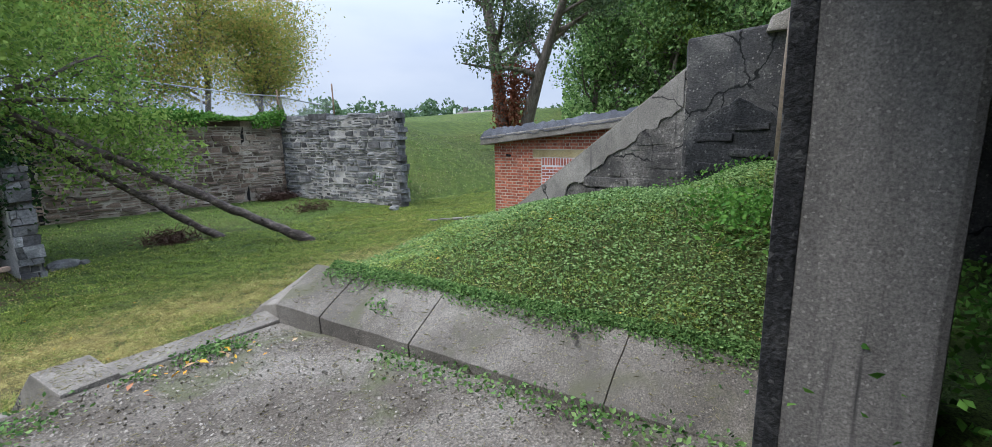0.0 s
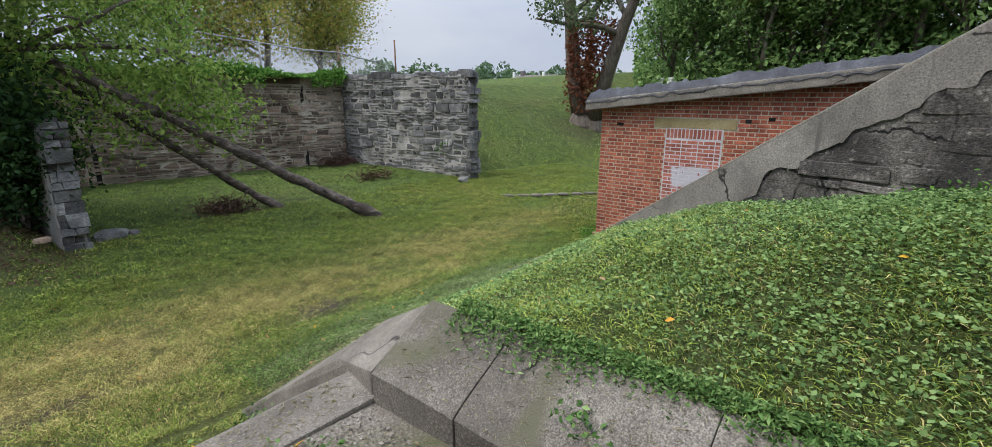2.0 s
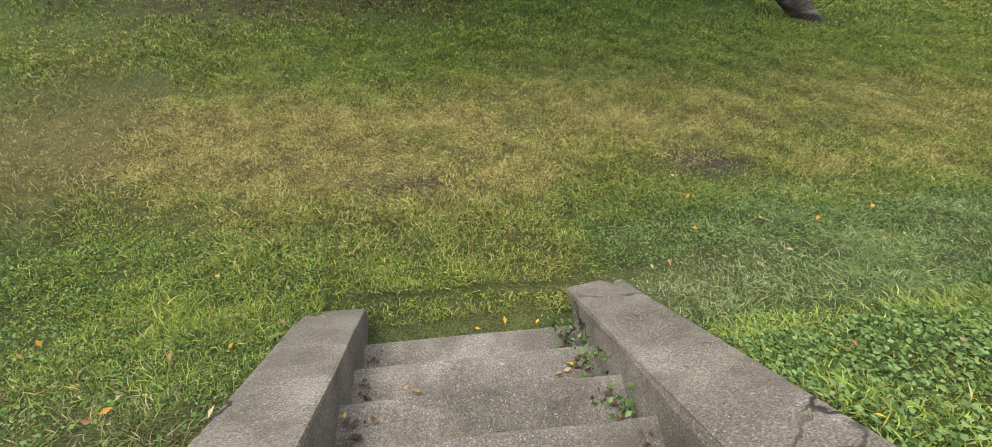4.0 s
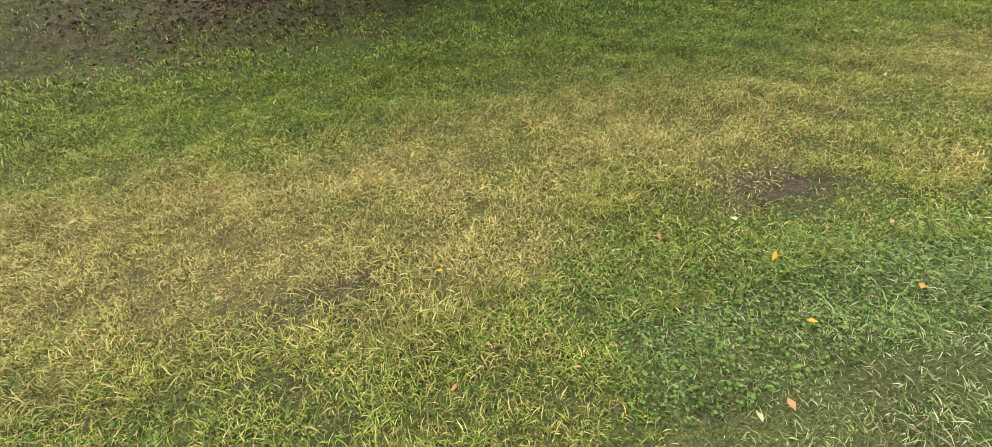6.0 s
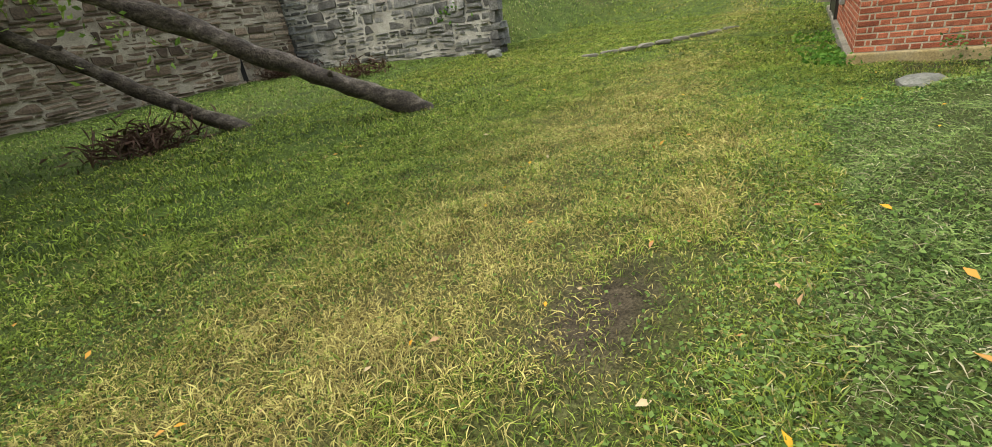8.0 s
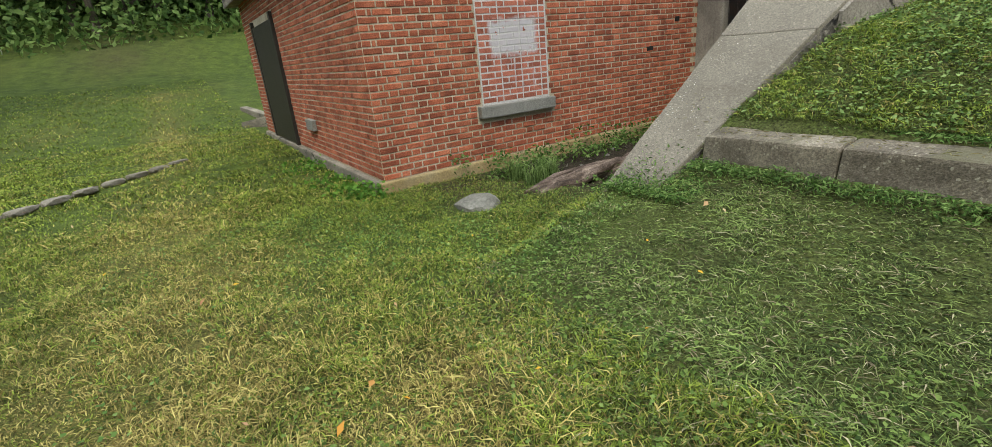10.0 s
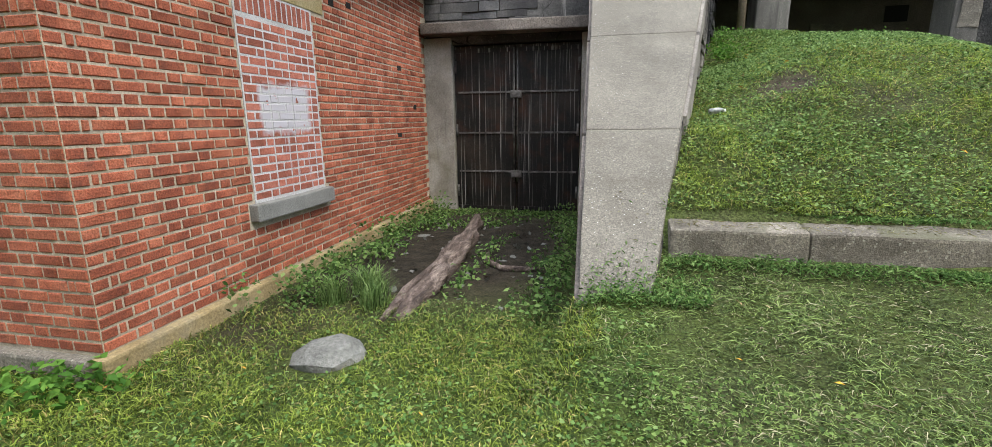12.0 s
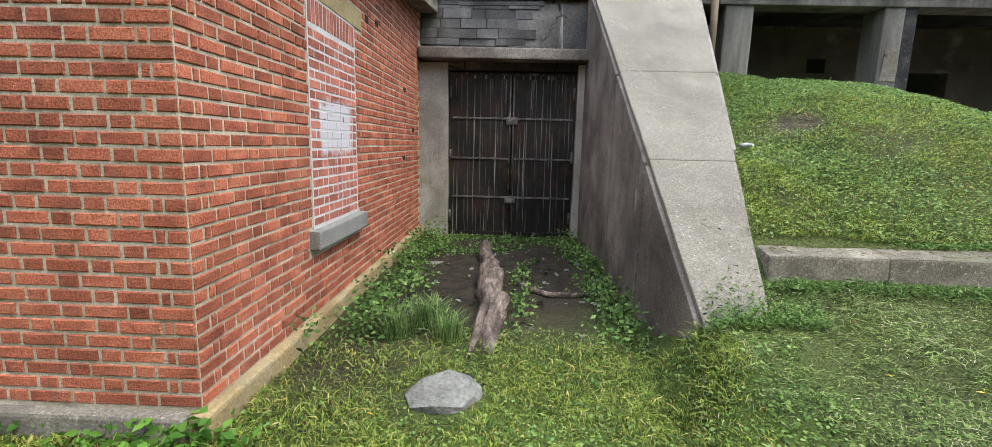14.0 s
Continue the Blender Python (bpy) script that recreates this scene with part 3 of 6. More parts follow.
def bareness(x, y):
    """Where earth shows through, and where dark litter and tree shade are painted on the bank."""
    b = 0.6 * np.exp(-(((x - 9.1) / 0.6) ** 2 + ((y + 0.95) / 0.3) ** 2)) + 0.5 * np.exp(-(((x - 5.7) / 0.7) ** 2 + ((y - 4.0) / 0.5) ** 2)) + 1.1 * np.exp(-(((x - 5.72) / 0.5) ** 2 + ((y + 1.27) / 0.33) ** 2)) + 0.7 * np.exp(-(((x - 8.5) / 0.5) ** 2 + ((y + 1.15) / 0.18) ** 2)) + 0.6 * np.exp(-(((x - 3.05) / 0.35) ** 2 + ((y + 0.5) / 0.22) ** 2))
    b = b + 0.5 * np.exp(-((y + 2.0) / 1.0) ** 2) * np.clip(hills(x * 2.0, y * 2.0, 71) - 0.1, 0, 1) * (x > 2)
    b = b + 1.3 * np.exp(-(((x - 4.3) / 0.42) ** 2 + ((y - 3.15) / 0.5) ** 2)) + 0.7 * np.exp(-(((x - 4.9) / 0.35) ** 2 + ((y - 2.5) / 0.3) ** 2)) + 0.9 * np.exp(-(((x - 0.45) / 0.6) ** 2 + ((y - 0.7) / 0.6) ** 2))
    b = b + 1.4 * np.exp(-(((x - 1.3) / 1.05) ** 4 + ((y - 3.3) / 1.9) ** 4)) * (x > 0) * (x < 2.7)
    b = b + 1.0 * np.exp(-(((x - 9.6) / 2.2) ** 2 + ((y + 7.6) / 1.9) ** 2)) * smooth(7.0, 7.6, x)
    # dark litter on the bank, with the shade of its tree put in
    b = b + 0.7 * np.exp(-(((x - 13.0) / 2.0) ** 2 + ((y + 6.8) / 1.5) ** 2))
    b = b + 0.75 * np.exp(-(((x + 15.2) / 2.6) ** 2 + ((y + 9.0) / 1.5) ** 2)) + 0.45 * np.exp(-(((x + 29) / 4) ** 2 + ((y + 3.5) / 3) ** 2)) + 0.35 * np.exp(-(((x - 3.0) / 1.6) ** 2 + ((y + 8.2) / 0.7) ** 2))
    b = b + 0.3 * np.exp(-(((x + 11) / 4) ** 2 + ((y + 12.6) / 0.9) ** 2))
    return np.clip(b * (0.9 + 0.35 * hills(x * 2.2, y * 2.2, 5)), 0, 1)


def thatch_gap_shade(x, y):
    """Bare earth, and the dark thatchy base below the dense turf of the near lawn and mound, with the shade between
    blades painted in.
    """
    lawn = smooth(2.6, 3.4, x) * (1 - smooth(12, 15, x)) * smooth(-4.6, -3.8, y) * (1 - smooth(6.8, 7.2, y))
    return np.maximum(bareness(x, y), 0.35 * lawn)


def wetness(x, y):
    """The damp black soil before the gate and along the foot of the brick wall."""
    w = 1.2 * np.exp(-(((x - 1.2) / 1.2) ** 4 + ((y - 3.2) / 1.9) ** 4)) + 0.8 * np.exp(-(((x - 0.3) / 0.4) ** 2 + ((y - 1.2) / 0.9) ** 2))
    return np.clip(w * (0.85 + 0.3 * hills(x * 2.4, y * 2.4, 55)), 0, 1) * (x > 0) * (x < 2.7)


def axis(lo, hi, step, far):
    a = list(np.arange(lo, hi + step / 2, step))
    g = step
    left, right = [lo], [hi]
    while left[-1] > -far:
        g *= 1.17
        left.append(left[-1] - g)
        right.append(right[-1] + g)
    return np.array(left[:0:-1] + a + right[1:])


def ground_material():
    m = bpy.data.materials.new("turf")
    m.use_nodes = True
    n, l = m.node_tree.nodes, m.node_tree.links
    b = n["Principled BSDF"]
    b.inputs["Roughness"].default_value = 0.95
    b.inputs["Specular IOR Level"].default_value = 0.15
    geo = n.new("ShaderNodeNewGeometry")

    def tex(s, d=6):
        t = n.new("ShaderNodeTexNoise")
        t.inputs["Scale"].default_value, t.inputs["Detail"].default_value, t.inputs["Roughness"].default_value = s, d, 0.65
        l.new(geo.outputs["Position"], t.inputs["Vector"])
        return t.outputs["Fac"]

    def ramp(fac, cols):
        r = n.new("ShaderNodeValToRGB")
        for i, (p, c) in enumerate(cols):
            e = r.color_ramp.elements[i] if i < 2 else r.color_ramp.elements.new(p)
            e.position, e.color = p, (*c, 1)
        l.new(fac, r.inputs["Fac"])
        return r.outputs["Color"]

    def mix(fac, a, c, mode="MIX"):
        x = n.new("ShaderNodeMix")
        x.data_type, x.blend_type = "RGBA", mode
        if isinstance(fac, float):
            x.inputs["Factor"].default_value = fac
        else:
            l.new(fac, x.inputs["Factor"])
        l.new(a, x.inputs["A"])
        l.new(c, x.inputs["B"])
        return x.outputs["Result"]

    green = ramp(tex(2.2), [(0.32, (0.028, 0.045, 0.012)), (0.68, (0.07, 0.10, 0.02))])
    straw = ramp(tex(6), [(0.3, (0.065, 0.056, 0.019)), (0.7, (0.165, 0.14, 0.045))])
    earth = ramp(tex(9), [(0.3, (0.016, 0.012, 0.009)), (0.7, (0.078, 0.06, 0.04))])
    fine = ramp(tex(75, 6), [(0.34, (0.25, 0.25, 0.25)), (0.66, (1.85, 1.85, 1.8))])
    masks = []
    for nm in ("dry", "bare", "wet"):
        a = n.new("ShaderNodeAttribute")
        a.attribute_name = nm
        masks.append(a.outputs["Fac"])
    soil = ramp(tex(7), [(0.3, (0.008, 0.007, 0.005)), (0.7, (0.04, 0.033, 0.024))])
    col = mix(masks[2], mix(masks[1], mix(masks[0], green, straw), earth), soil)
    col = mix(1.0, col, fine, "MULTIPLY")
    l.new(col, b.inputs["Base Color"])
    bp = n.new("ShaderNodeBump")
    bp.inputs["Strength"].default_value, bp.inputs["Distance"].default_value = 0.8, 0.03
    l.new(tex(45, 5), bp.inputs["Height"])
    l.new(bp.outputs["Normal"], b.inputs["Normal"])
    return m


def make_ground():
    gx, gy = axis(-8, 12.5, 0.11, 900), axis(-16, 8, 0.11, 900)
    X, Y = np.meshgrid(gx, gy, indexing="ij")
    near = np.clip(1 - (np.hypot(X - 3, Y + 3) - 18) / 20, 0, 1)
    Z = ground_height(X, Y) + bumpy(X, Y) * near
    nx, ny = X.shape
    me = bpy.data.meshes.new("ground")
    me.vertices.add(nx * ny)
    me.vertices.foreach_set("co", np.stack([X, Y, Z], -1).reshape(-1))
    i = (np.arange(nx - 1)[:, None] * ny + np.arange(ny - 1)).reshape(-1)
    quads = np.stack([i, i + ny, i + ny + 1, i + 1], 1).astype(np.int32)
    me.loops.add(quads.size)
    me.loops.foreach_set("vertex_index", quads.reshape(-1))
    me.polygons.add(len(quads))
    me.polygons.foreach_set("loop_start", np.arange(0, quads.size, 4, dtype=np.int32))
    me.update(calc_edges=True)
    for nm, fn in (("dry", dryness), ("bare", thatch_gap_shade), ("wet", wetness)):
        at = me.attributes.new(nm, "FLOAT", "POINT")
        at.data.foreach_set("value", fn(X, Y).reshape(-1).astype(np.float32))
    ob = part("ground", me, ground_material(), smooth=True)
    tagged(ob, "mown lawn, grassy mound and berms with dry patches", "ground", kind="structure")


make_ground()


# ---- stairs, pad and casemate ----
def pad_height(y):
    return 1.30 + 0.045 * (y - 2.7)


def make_pad():
    v, f = [], []
    xs, ys = np.arange(7.7, 14.01, 0.1), np.arange(2.66, 7.61, 0.1)
    for x in xs:
        for y in ys:
            v.append((x, y, pad_height(y) + 0.025 * noise.noise((x * 1.4, y * 1.4, 0)) + 0.008 * noise.noise((x * 6, y * 6, 3))))
    ny = len(ys)
    for i in range(len(xs) - 1):
        for j in range(ny - 1):
            q = i * ny + j
            f.append((q, q + ny, q + ny + 1, q + 1))
    tagged(part("pavement", pydata("pavement", v, f), M_PAD, smooth=True), "worn concrete pad covered with dirt and gravel", "pavement", kind="structure")


make_pad()

stairs = thing("staircase", "old concrete staircase sunk between two sloping cheek walls", "stairs", (8.3, 1.5, 0), kind="structure")
stairs.location = (0, 0, 0)
for i in range(5):
    z = 1.33 - 0.254 * (i + 1)
    y1 = 2.40 - 0.345 * i
    part("step", block(7.5, 9.1, y1 - 0.40, y1 + 0.02, z - 0.5, z, 0.018, 3, 0.012, i), M_STEP, stairs)
part("landing", hexa([(7.66, 2.38, 0.6), (9.2, 2.36, 0.6), (9.2, 2.68, 0.6), (7.75, 2.73, 0.6), (7.66, 2.38, 1.335), (9.2, 2.36, 1.325), (9.2, 2.68, 1.325), (7.75, 2.73, 1.335)], 0.018, 3, 0.008, 4), M_STEP, stairs)
# left cheek: a flat head, then a slope down
part("cheek_wall", solid("c", [(9.03, 2.68, 0.3), (9.03, 0.36, -0.4), (9.03, 0.36, 0.11), (9.03, 2.08, 1.34), (9.03, 2.68, 1.34),
                               (9.39, 2.68, 0.3), (9.45, 0.36, -0.4), (9.45, 0.36, 0.11), (9.40, 2.08, 1.33), (9.38, 2.68, 1.33)],
                         [(0, 1, 2, 3, 4), (9, 8, 7, 6, 5), (0, 5, 6, 1), (1, 6, 7, 2), (2, 7, 8, 3), (3, 8, 9, 4), (4, 9, 5, 0)], 0.02, 3, 0.01, 1), M_STEP, stairs)
# right cheek: its back rises to the sloped border of the mound
part("cheek_wall", solid("c", [(7.765, 2.71, 0.3), (7.60, 0.21, -0.5), (7.60, 0.21, -0.02), (7.655, 2.21, 1.34), (7.765, 2.71, 1.485),
                               (7.26, 2.74, 0.3), (7.18, 0.12, -0.5), (7.18, 0.12, -0.03), (7.27, 2.22, 1.47), (7.32, 2.74, 1.765)],
                         [(0, 1, 2, 3, 4), (9, 8, 7, 6, 5), (0, 5, 6, 1), (1, 6, 7, 2), (2, 7, 8, 3), (3, 8, 9, 4), (4, 9, 5, 0)], 0.018, 3, 0.008, 2), M_STEP, stairs)

# sloped concrete border along the pad, cast in three bays
for i, (y0, y1) in enumerate(((2.725, 3.353), (3.356, 4.413), (4.416, 5.963), (5.966, 7.2))):
    ob = part("sloped_kerb", hexa([(7.76, y0, 0.8), (7.77, y1, 0.8), (7.25, y1, 0.8), (7.25, y0, 0.8), (7.765, y0, 1.485), (7.775, y1, 1.49), (7.30, y1, 1.775), (7.30, y0, 1.77)], 0.005, 5, 0.012, 7), M_CONC_TOP)
    tagged(ob, "sloped weathered concrete border slab beside the grassy mound", "kerb", "sloped border bays")

# low kerb at the foot of the mound
for i, (x0, x1) in enumerate(((3.13, 3.90), (3.91, 5.2))):
    ob = part("kerb", hexa([(x0, 1.03, 0.2), (x1, 1.03, 0.2), (x1, 1.36, 0.2), (x0, 1.36, 0.2), (x0, 1.06, 0.765), (x1, 1.06, 0.765), (x1, 1.33, 0.80), (x0, 1.33, 0.80)], 0.02, 4, 0.013, 20 + i), M_KERB)
    tagged(ob, "low mossy concrete kerb at the foot of the mound", "kerb", "mound kerb")
ob = part("edging_strip", block(9.6, 12.6, 2.42, 2.57, 0.9, 1.248, 0.015, 4, 0.014, 3), M_CONC)
tagged(ob, "flat concrete edging strip half buried in grass", "edging")

# flank wall with its sloping wing
YW = 5.52


def wing_z(y):
    return 0.80 + 0.70 * (y - 1.25)


wing = thing("wing_wall", "sloping pale concrete wing wall with a cracked stained flank", "wall", kind="structure")


def wing_in(y):
    return 2.60 - 0.0206 * (y - 0.65)


for i, (a, b) in enumerate(((0.62, 2.02), (2.026, 3.30), (3.306, 5.50))):
    oa, ob_ = (wing_out(a) if a > 1.0 else 2.98), wing_out(b)
    part("coping", hexa([(wing_in(a), a, -0.6), (oa, a, -0.6), (ob_, b, -0.6), (wing_in(b), b, -0.6), (wing_in(a), a, wing_z(a)), (oa, a, wing_z(a)), (ob_, b, wing_z(b)), (wing_in(b), b, wing_z(b))], 0.014, 5, 0.006, 30), M_CONC_PALE, wing)
    part("inner_face", hexa([(wing_in(a) - 0.03, a + 0.05, -0.6), (wing_in(a) + 0.04, a + 0.05, -0.6), (wing_in(b) + 0.04, b, -0.6), (wing_in(b) - 0.03, b, -0.6), (wing_in(a) - 0.03, a + 0.05, wing_z(a) - 0.03), (wing_in(a) + 0.04, a + 0.05, wing_z(a) - 0.03), (wing_in(b) + 0.04, b, wing_z(b) - 0.05), (wing_in(b) - 0.03, b, wing_z(b) - 0.05)], 0.012, 5, 0.006, 33), M_CONC_IN, wing, "brown stained inner face")
    part("outer_face", hexa([(oa - 0.05, a + 0.02, -0.6), (oa + 0.009, a + 0.02, -0.6), (ob_ + 0.009, b - 0.004, -0.6), (ob_ - 0.05, b - 0.004, -0.6), (oa - 0.05, a + 0.02, wing_z(a) - 0.025), (oa + 0.009, a + 0.02, wing_z(a) - 0.025), (ob_ + 0.009, b - 0.004, wing_z(b) - 0.04), (ob_ - 0.05, b - 0.004, wing_z(b) - 0.04)], 0.008, 4, 0.004, 36), M_FLANK, wing, "dark stained outer face")
# smooth upper band of the flank, broken off along a stepped crack, with rough low courses below it
BREAK = [(2.2, 0.9), (3.3, 1.75), (3.72, 2.0), (3.77, 2.2), (3.81, 2.28), (4.06, 2.32), (4.14, 2.44), (4.38, 2.59), (4.44, 2.68), (4.64, 2.78), (4.85, 2.89), (4.91, 3.02), (5.15, 3.05), (5.18, 3.15), (5.32, 3.19), (5.46, 3.30)]
by, bz = zip(*BREAK)
rk = random.Random(3)
cols = sorted(set([round(q, 3) for q in by] + [round(2.2 + 0.09 * i, 3) for i in range(37)]))
cols = [q for q in cols if q <= 5.46]
v, f = [], []
for q in cols:
    lo = float(np.interp(q, by, bz)) + (rk.uniform(-0.02, 0.02) if 3.5 < q < 5.4 else 0)
    hi = wing_z(q) - 0.03
    for dx in (-0.06, 0.03):
        v += [(wing_out(q) + dx, q, lo), (wing_out(q) + dx, q, hi)]
for i in range(len(cols) - 1):
    k = 4 * i
    f += [(k + 2, k + 6, k + 7, k + 3), (k, k + 1, k + 5, k + 4), (k, k + 4, k + 6, k + 2), (k + 1, k + 3, k + 7, k + 5)]
f += [(0, 2, 3, 1), (k + 4, k + 5, k + 7, k + 6)]
part("flank_band", pydata("flank_band", v, f), M_BAND, wing, "smooth stained band above a stepped crack")
z = 1.62
while z < 3.25:
    hh = rk.choice((0.09, 0.13, 0.17, 0.21))
    y = 3.40 + rk.uniform(0, 0.2)
    while y < 5.42:
        e = min(y + rk.uniform(0.22, 0.95), 5.46)
        top = min(z + hh - 0.014, float(np.interp((y + e) / 2, by, bz)) - 0.012)
        if top - z > 0.045 and e - y > 0.06:
            o, g = rk.uniform(0.0, 0.034), rk.uniform(0.005, 0.014)
            part("flank_block", hexa([(wing_out(y) - 0.1, y + g, z), (wing_out(y) + o, y + g, z), (wing_out(e) + o, e - g, z), (wing_out(e) - 0.1, e - g, z), (wing_out(y) - 0.1, y + g, top), (wing_out(y) + o, y + g, top + rk.uniform(-0.02, 0.01)), (wing_out(e) + o, e - g, top + rk.uniform(-0.02, 0.01)), (wing_out(e) - 0.1, e - g, top)], 0.010, 4, 0.03, y * 3 + z), M_FLANK, wing)
        y = e
    z += hh
part("end_block", hexa([(3.3, 5.31, 0.5), (wing_out(5.5) + 0.02, 5.48, 0.5), (4.75, 8.6, 0.5), (3.3, 8.6, 0.5), (3.3, 5.31, 4.10), (wing_out(5.5) + 0.02, 5.48, 4.06), (4.75, 8.6, 4.2), (3.3, 8.6, 4.2)], 0.03, 6, 0.02, 50), M_CONC_DARK, wing)
fa, fb = Vector((wing_out(5.5) + 0.02, 5.48, 0)), Vector((4.75, 8.6, 0))
fd = (fb - fa).normalized()
fn = Vector((fd.y, -fd.x, 0))
hollow = [(0.03, 2.2), (1.0, 2.3), (1.12, 2.8), (0.98, 3.2), (0.62, 3.38), (0.3, 3.22), (0.06, 3.02)]
ring = [tuple(fa + fd * q + fn * o + Vector((0, 0, z))) for o in (0.02, -0.05) for q, z in hollow]
part("honeycombed_patch", solid("p", ring, [tuple(range(7)), tuple(range(13, 6, -1))] + [(i, (i + 1) % 7, 7 + (i + 1) % 7, 7 + i) for i in range(7)], 0.01, 6, 0.03, 5), M_CONC_BLACK, wing, "black honeycombed concrete")
for q, z, w_, h_ in ((0.15, 2.55, 0.5, 0.1), (0.55, 2.72, 0.42, 0.08), (0.2, 2.9, 0.38, 0.09), (0.6, 3.02, 0.35, 0.07), (1.15, 2.75, 0.9, 0.03), (1.3, 3.3, 0.8, 0.03), (0.9, 2.45, 0.4, 0.09)):
    cs = [tuple(fa + fd * (q + a * w_) + fn * o + Vector((0, 0, z + b * h_))) for b in (0, 1) for a, o in ((0, 0.0), (1, 0.0), (1, 0.045), (0, 0.045))]
    part("broken_lift", hexa(cs, 0.012, 4, 0.03, q * 5 + z), M_CONC_BLACK if z < 3.1 and q < 1.1 else M_CONC_DARK, wing)
part("raked_parapet", hexa([(3.5, 6.3, 4.0), (4.35, 6.3, 4.0), (4.6, 9.5, 4.0), (3.5, 9.5, 4.0), (3.5, 6.35, 4.15), (4.33, 6.35, 4.15), (4.6, 9.5, 5.4), (3.5, 9.5, 5.4)], 0.02, 3, 0.01, 51), M_CONC, wing)
# facade above the gate, with its jambs, lintel and loose stone courses
facade = thing("facade_wall", "stained concrete facade with broken stone facing above the gate", "wall", kind="structure")
part("jamb", block(-0.2, 0.43, YW - 0.14, YW + 0.6, -0.4, 2.62, 0.02, 4, 0.012, 1), M_JAMB, facade)
part("jamb", block(2.37, 3.6, YW - 0.12, YW + 0.6, -0.4, 2.62, 0.02, 4, 0.012, 2), M_JAMB, facade)
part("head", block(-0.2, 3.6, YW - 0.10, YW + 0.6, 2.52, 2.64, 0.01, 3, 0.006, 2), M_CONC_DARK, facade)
part("lintel_beam", block(0.02, 2.6, YW - 0.36, YW + 0.1, 2.64, 2.80, 0.02, 4, 0.008, 3), M_CONC_IN, facade)
part("upper_wall", block(-7.5, 3.6, YW + 0.02, YW + 0.7, 2.64, 3.62, 0.02, 4, 0.012, 4), M_FLANK, facade)
part("coping", block(-7.5, 4.0, YW - 0.12, YW + 0.75, 3.55, 3.70, 0.015, 3, 0.008, 5), M_CONC_DARK, facade)
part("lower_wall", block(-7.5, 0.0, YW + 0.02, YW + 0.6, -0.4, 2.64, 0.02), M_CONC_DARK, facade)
rs = random.Random(4)
z = 2.805
while z < 3.50:
    hh = rs.choice((0.05, 0.07, 0.10, 0.14))
    x = 0.0
    while x < 1.55 + 0.5 * (z - 2.8) * rs.uniform(0.2, 1):
        w = rs.uniform(0.18, 0.62)
        part("facing_stone", block(x + 0.003, min(x + w, 2.1) - 0.003, YW - rs.uniform(0.045, 0.075), YW + 0.06, z + 0.002, z + hh - 0.003, 0.006, 2, 0.006, x + z), M_SLATE, facade)
        x += w
    z += hh
part("plaster_patch", solid("p", [(1.42, YW - 0.055, 2.81), (2.6, YW - 0.055, 2.81), (2.6, YW - 0.055, 3.49), (1.15, YW - 0.055, 3.49), (1.28, YW - 0.055, 3.1), (1.42, YW + 0.03, 2.81), (2.6, YW + 0.03, 2.81), (2.6, YW + 0.03, 3.49), (1.15, YW + 0.03, 3.49), (1.28, YW + 0.03, 3.1)],
                            [(0, 1, 2, 3, 4), (9, 8, 7, 6, 5), (0, 5, 6, 1), (1, 6, 7, 2), (2, 7, 8, 3), (3, 8, 9, 4), (4, 9, 5, 0)], 0.012, 4, 0.022, 8), M_PLASTER, facade, "dark plaster with pale and rusty run marks")

# double iron gate
gate = thing("iron_gate", "closed rusty black double iron gate with pale run marks", "gate", (0, 0, 0))
YG = YW - 0.02
for x0, x1 in ((0.44, 1.395), (1.405, 2.36)):
    leaf = part("door_leaf", block(x0, x1, YG, YG + 0.05, -0.06, 2.50, 0.006), M_IRON, gate)
    for k in range(6):
        xx = x0 + (x1 - x0) * (k + 0.5) / 6
        part("plank_plate", block(xx - 0.077, xx + 0.077, YG - 0.004, YG, -0.02, 2.46, 0.002), M_IRON, leaf)
    for zz in (0.61, 1.21, 1.82):
        part("strap", block(x0 + 0.05, x1 - 0.03, YG - 0.022, YG - 0.006, zz - 0.014, zz + 0.014, 0.003), M_IRON_P, leaf)
    for zz in (0.03, 2.43):
        part("strap", block(x0 + 0.02, x1 - 0.02, YG - 0.018, YG - 0.006, zz - 0.03, zz + 0.03, 0.004), M_IRON, leaf)
    ex = x0 + 0.02 if x0 < 1 else x1 - 0.02
    for zz in (0.3, 1.25, 2.2):
        tube("hinge", [(ex, YG - 0.02, zz - 0.09), (ex, YG - 0.02, zz + 0.09)], [0.018, 0.018], M_IRON_P, leaf, 8)
for xx in (1.375, 1.425):
    tube("bolt_rod", [(xx, YG - 0.03, 0.45), (xx, YG - 0.03, 2.46)], [0.012, 0.012], M_IRON_P, gate, 8)
for zz in (0.58, 1.79):
    part("lock_plate", block(1.32, 1.49, YG - 0.05, YG - 0.012, zz - 0.06, zz + 0.05, 0.008), M_IRON_P, gate)

# casemate: columns, beam, roof, back wall with an opening
cas = thing("casemate", "shadowed concrete casemate with stained back wall", "wall", kind="structure")
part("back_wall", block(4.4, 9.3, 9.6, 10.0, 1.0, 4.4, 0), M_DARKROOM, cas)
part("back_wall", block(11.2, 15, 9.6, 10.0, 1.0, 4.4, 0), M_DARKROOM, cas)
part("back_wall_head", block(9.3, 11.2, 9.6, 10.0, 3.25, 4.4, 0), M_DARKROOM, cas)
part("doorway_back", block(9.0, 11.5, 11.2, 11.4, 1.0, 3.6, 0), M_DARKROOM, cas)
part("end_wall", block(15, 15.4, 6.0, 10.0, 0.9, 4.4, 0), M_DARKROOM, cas)
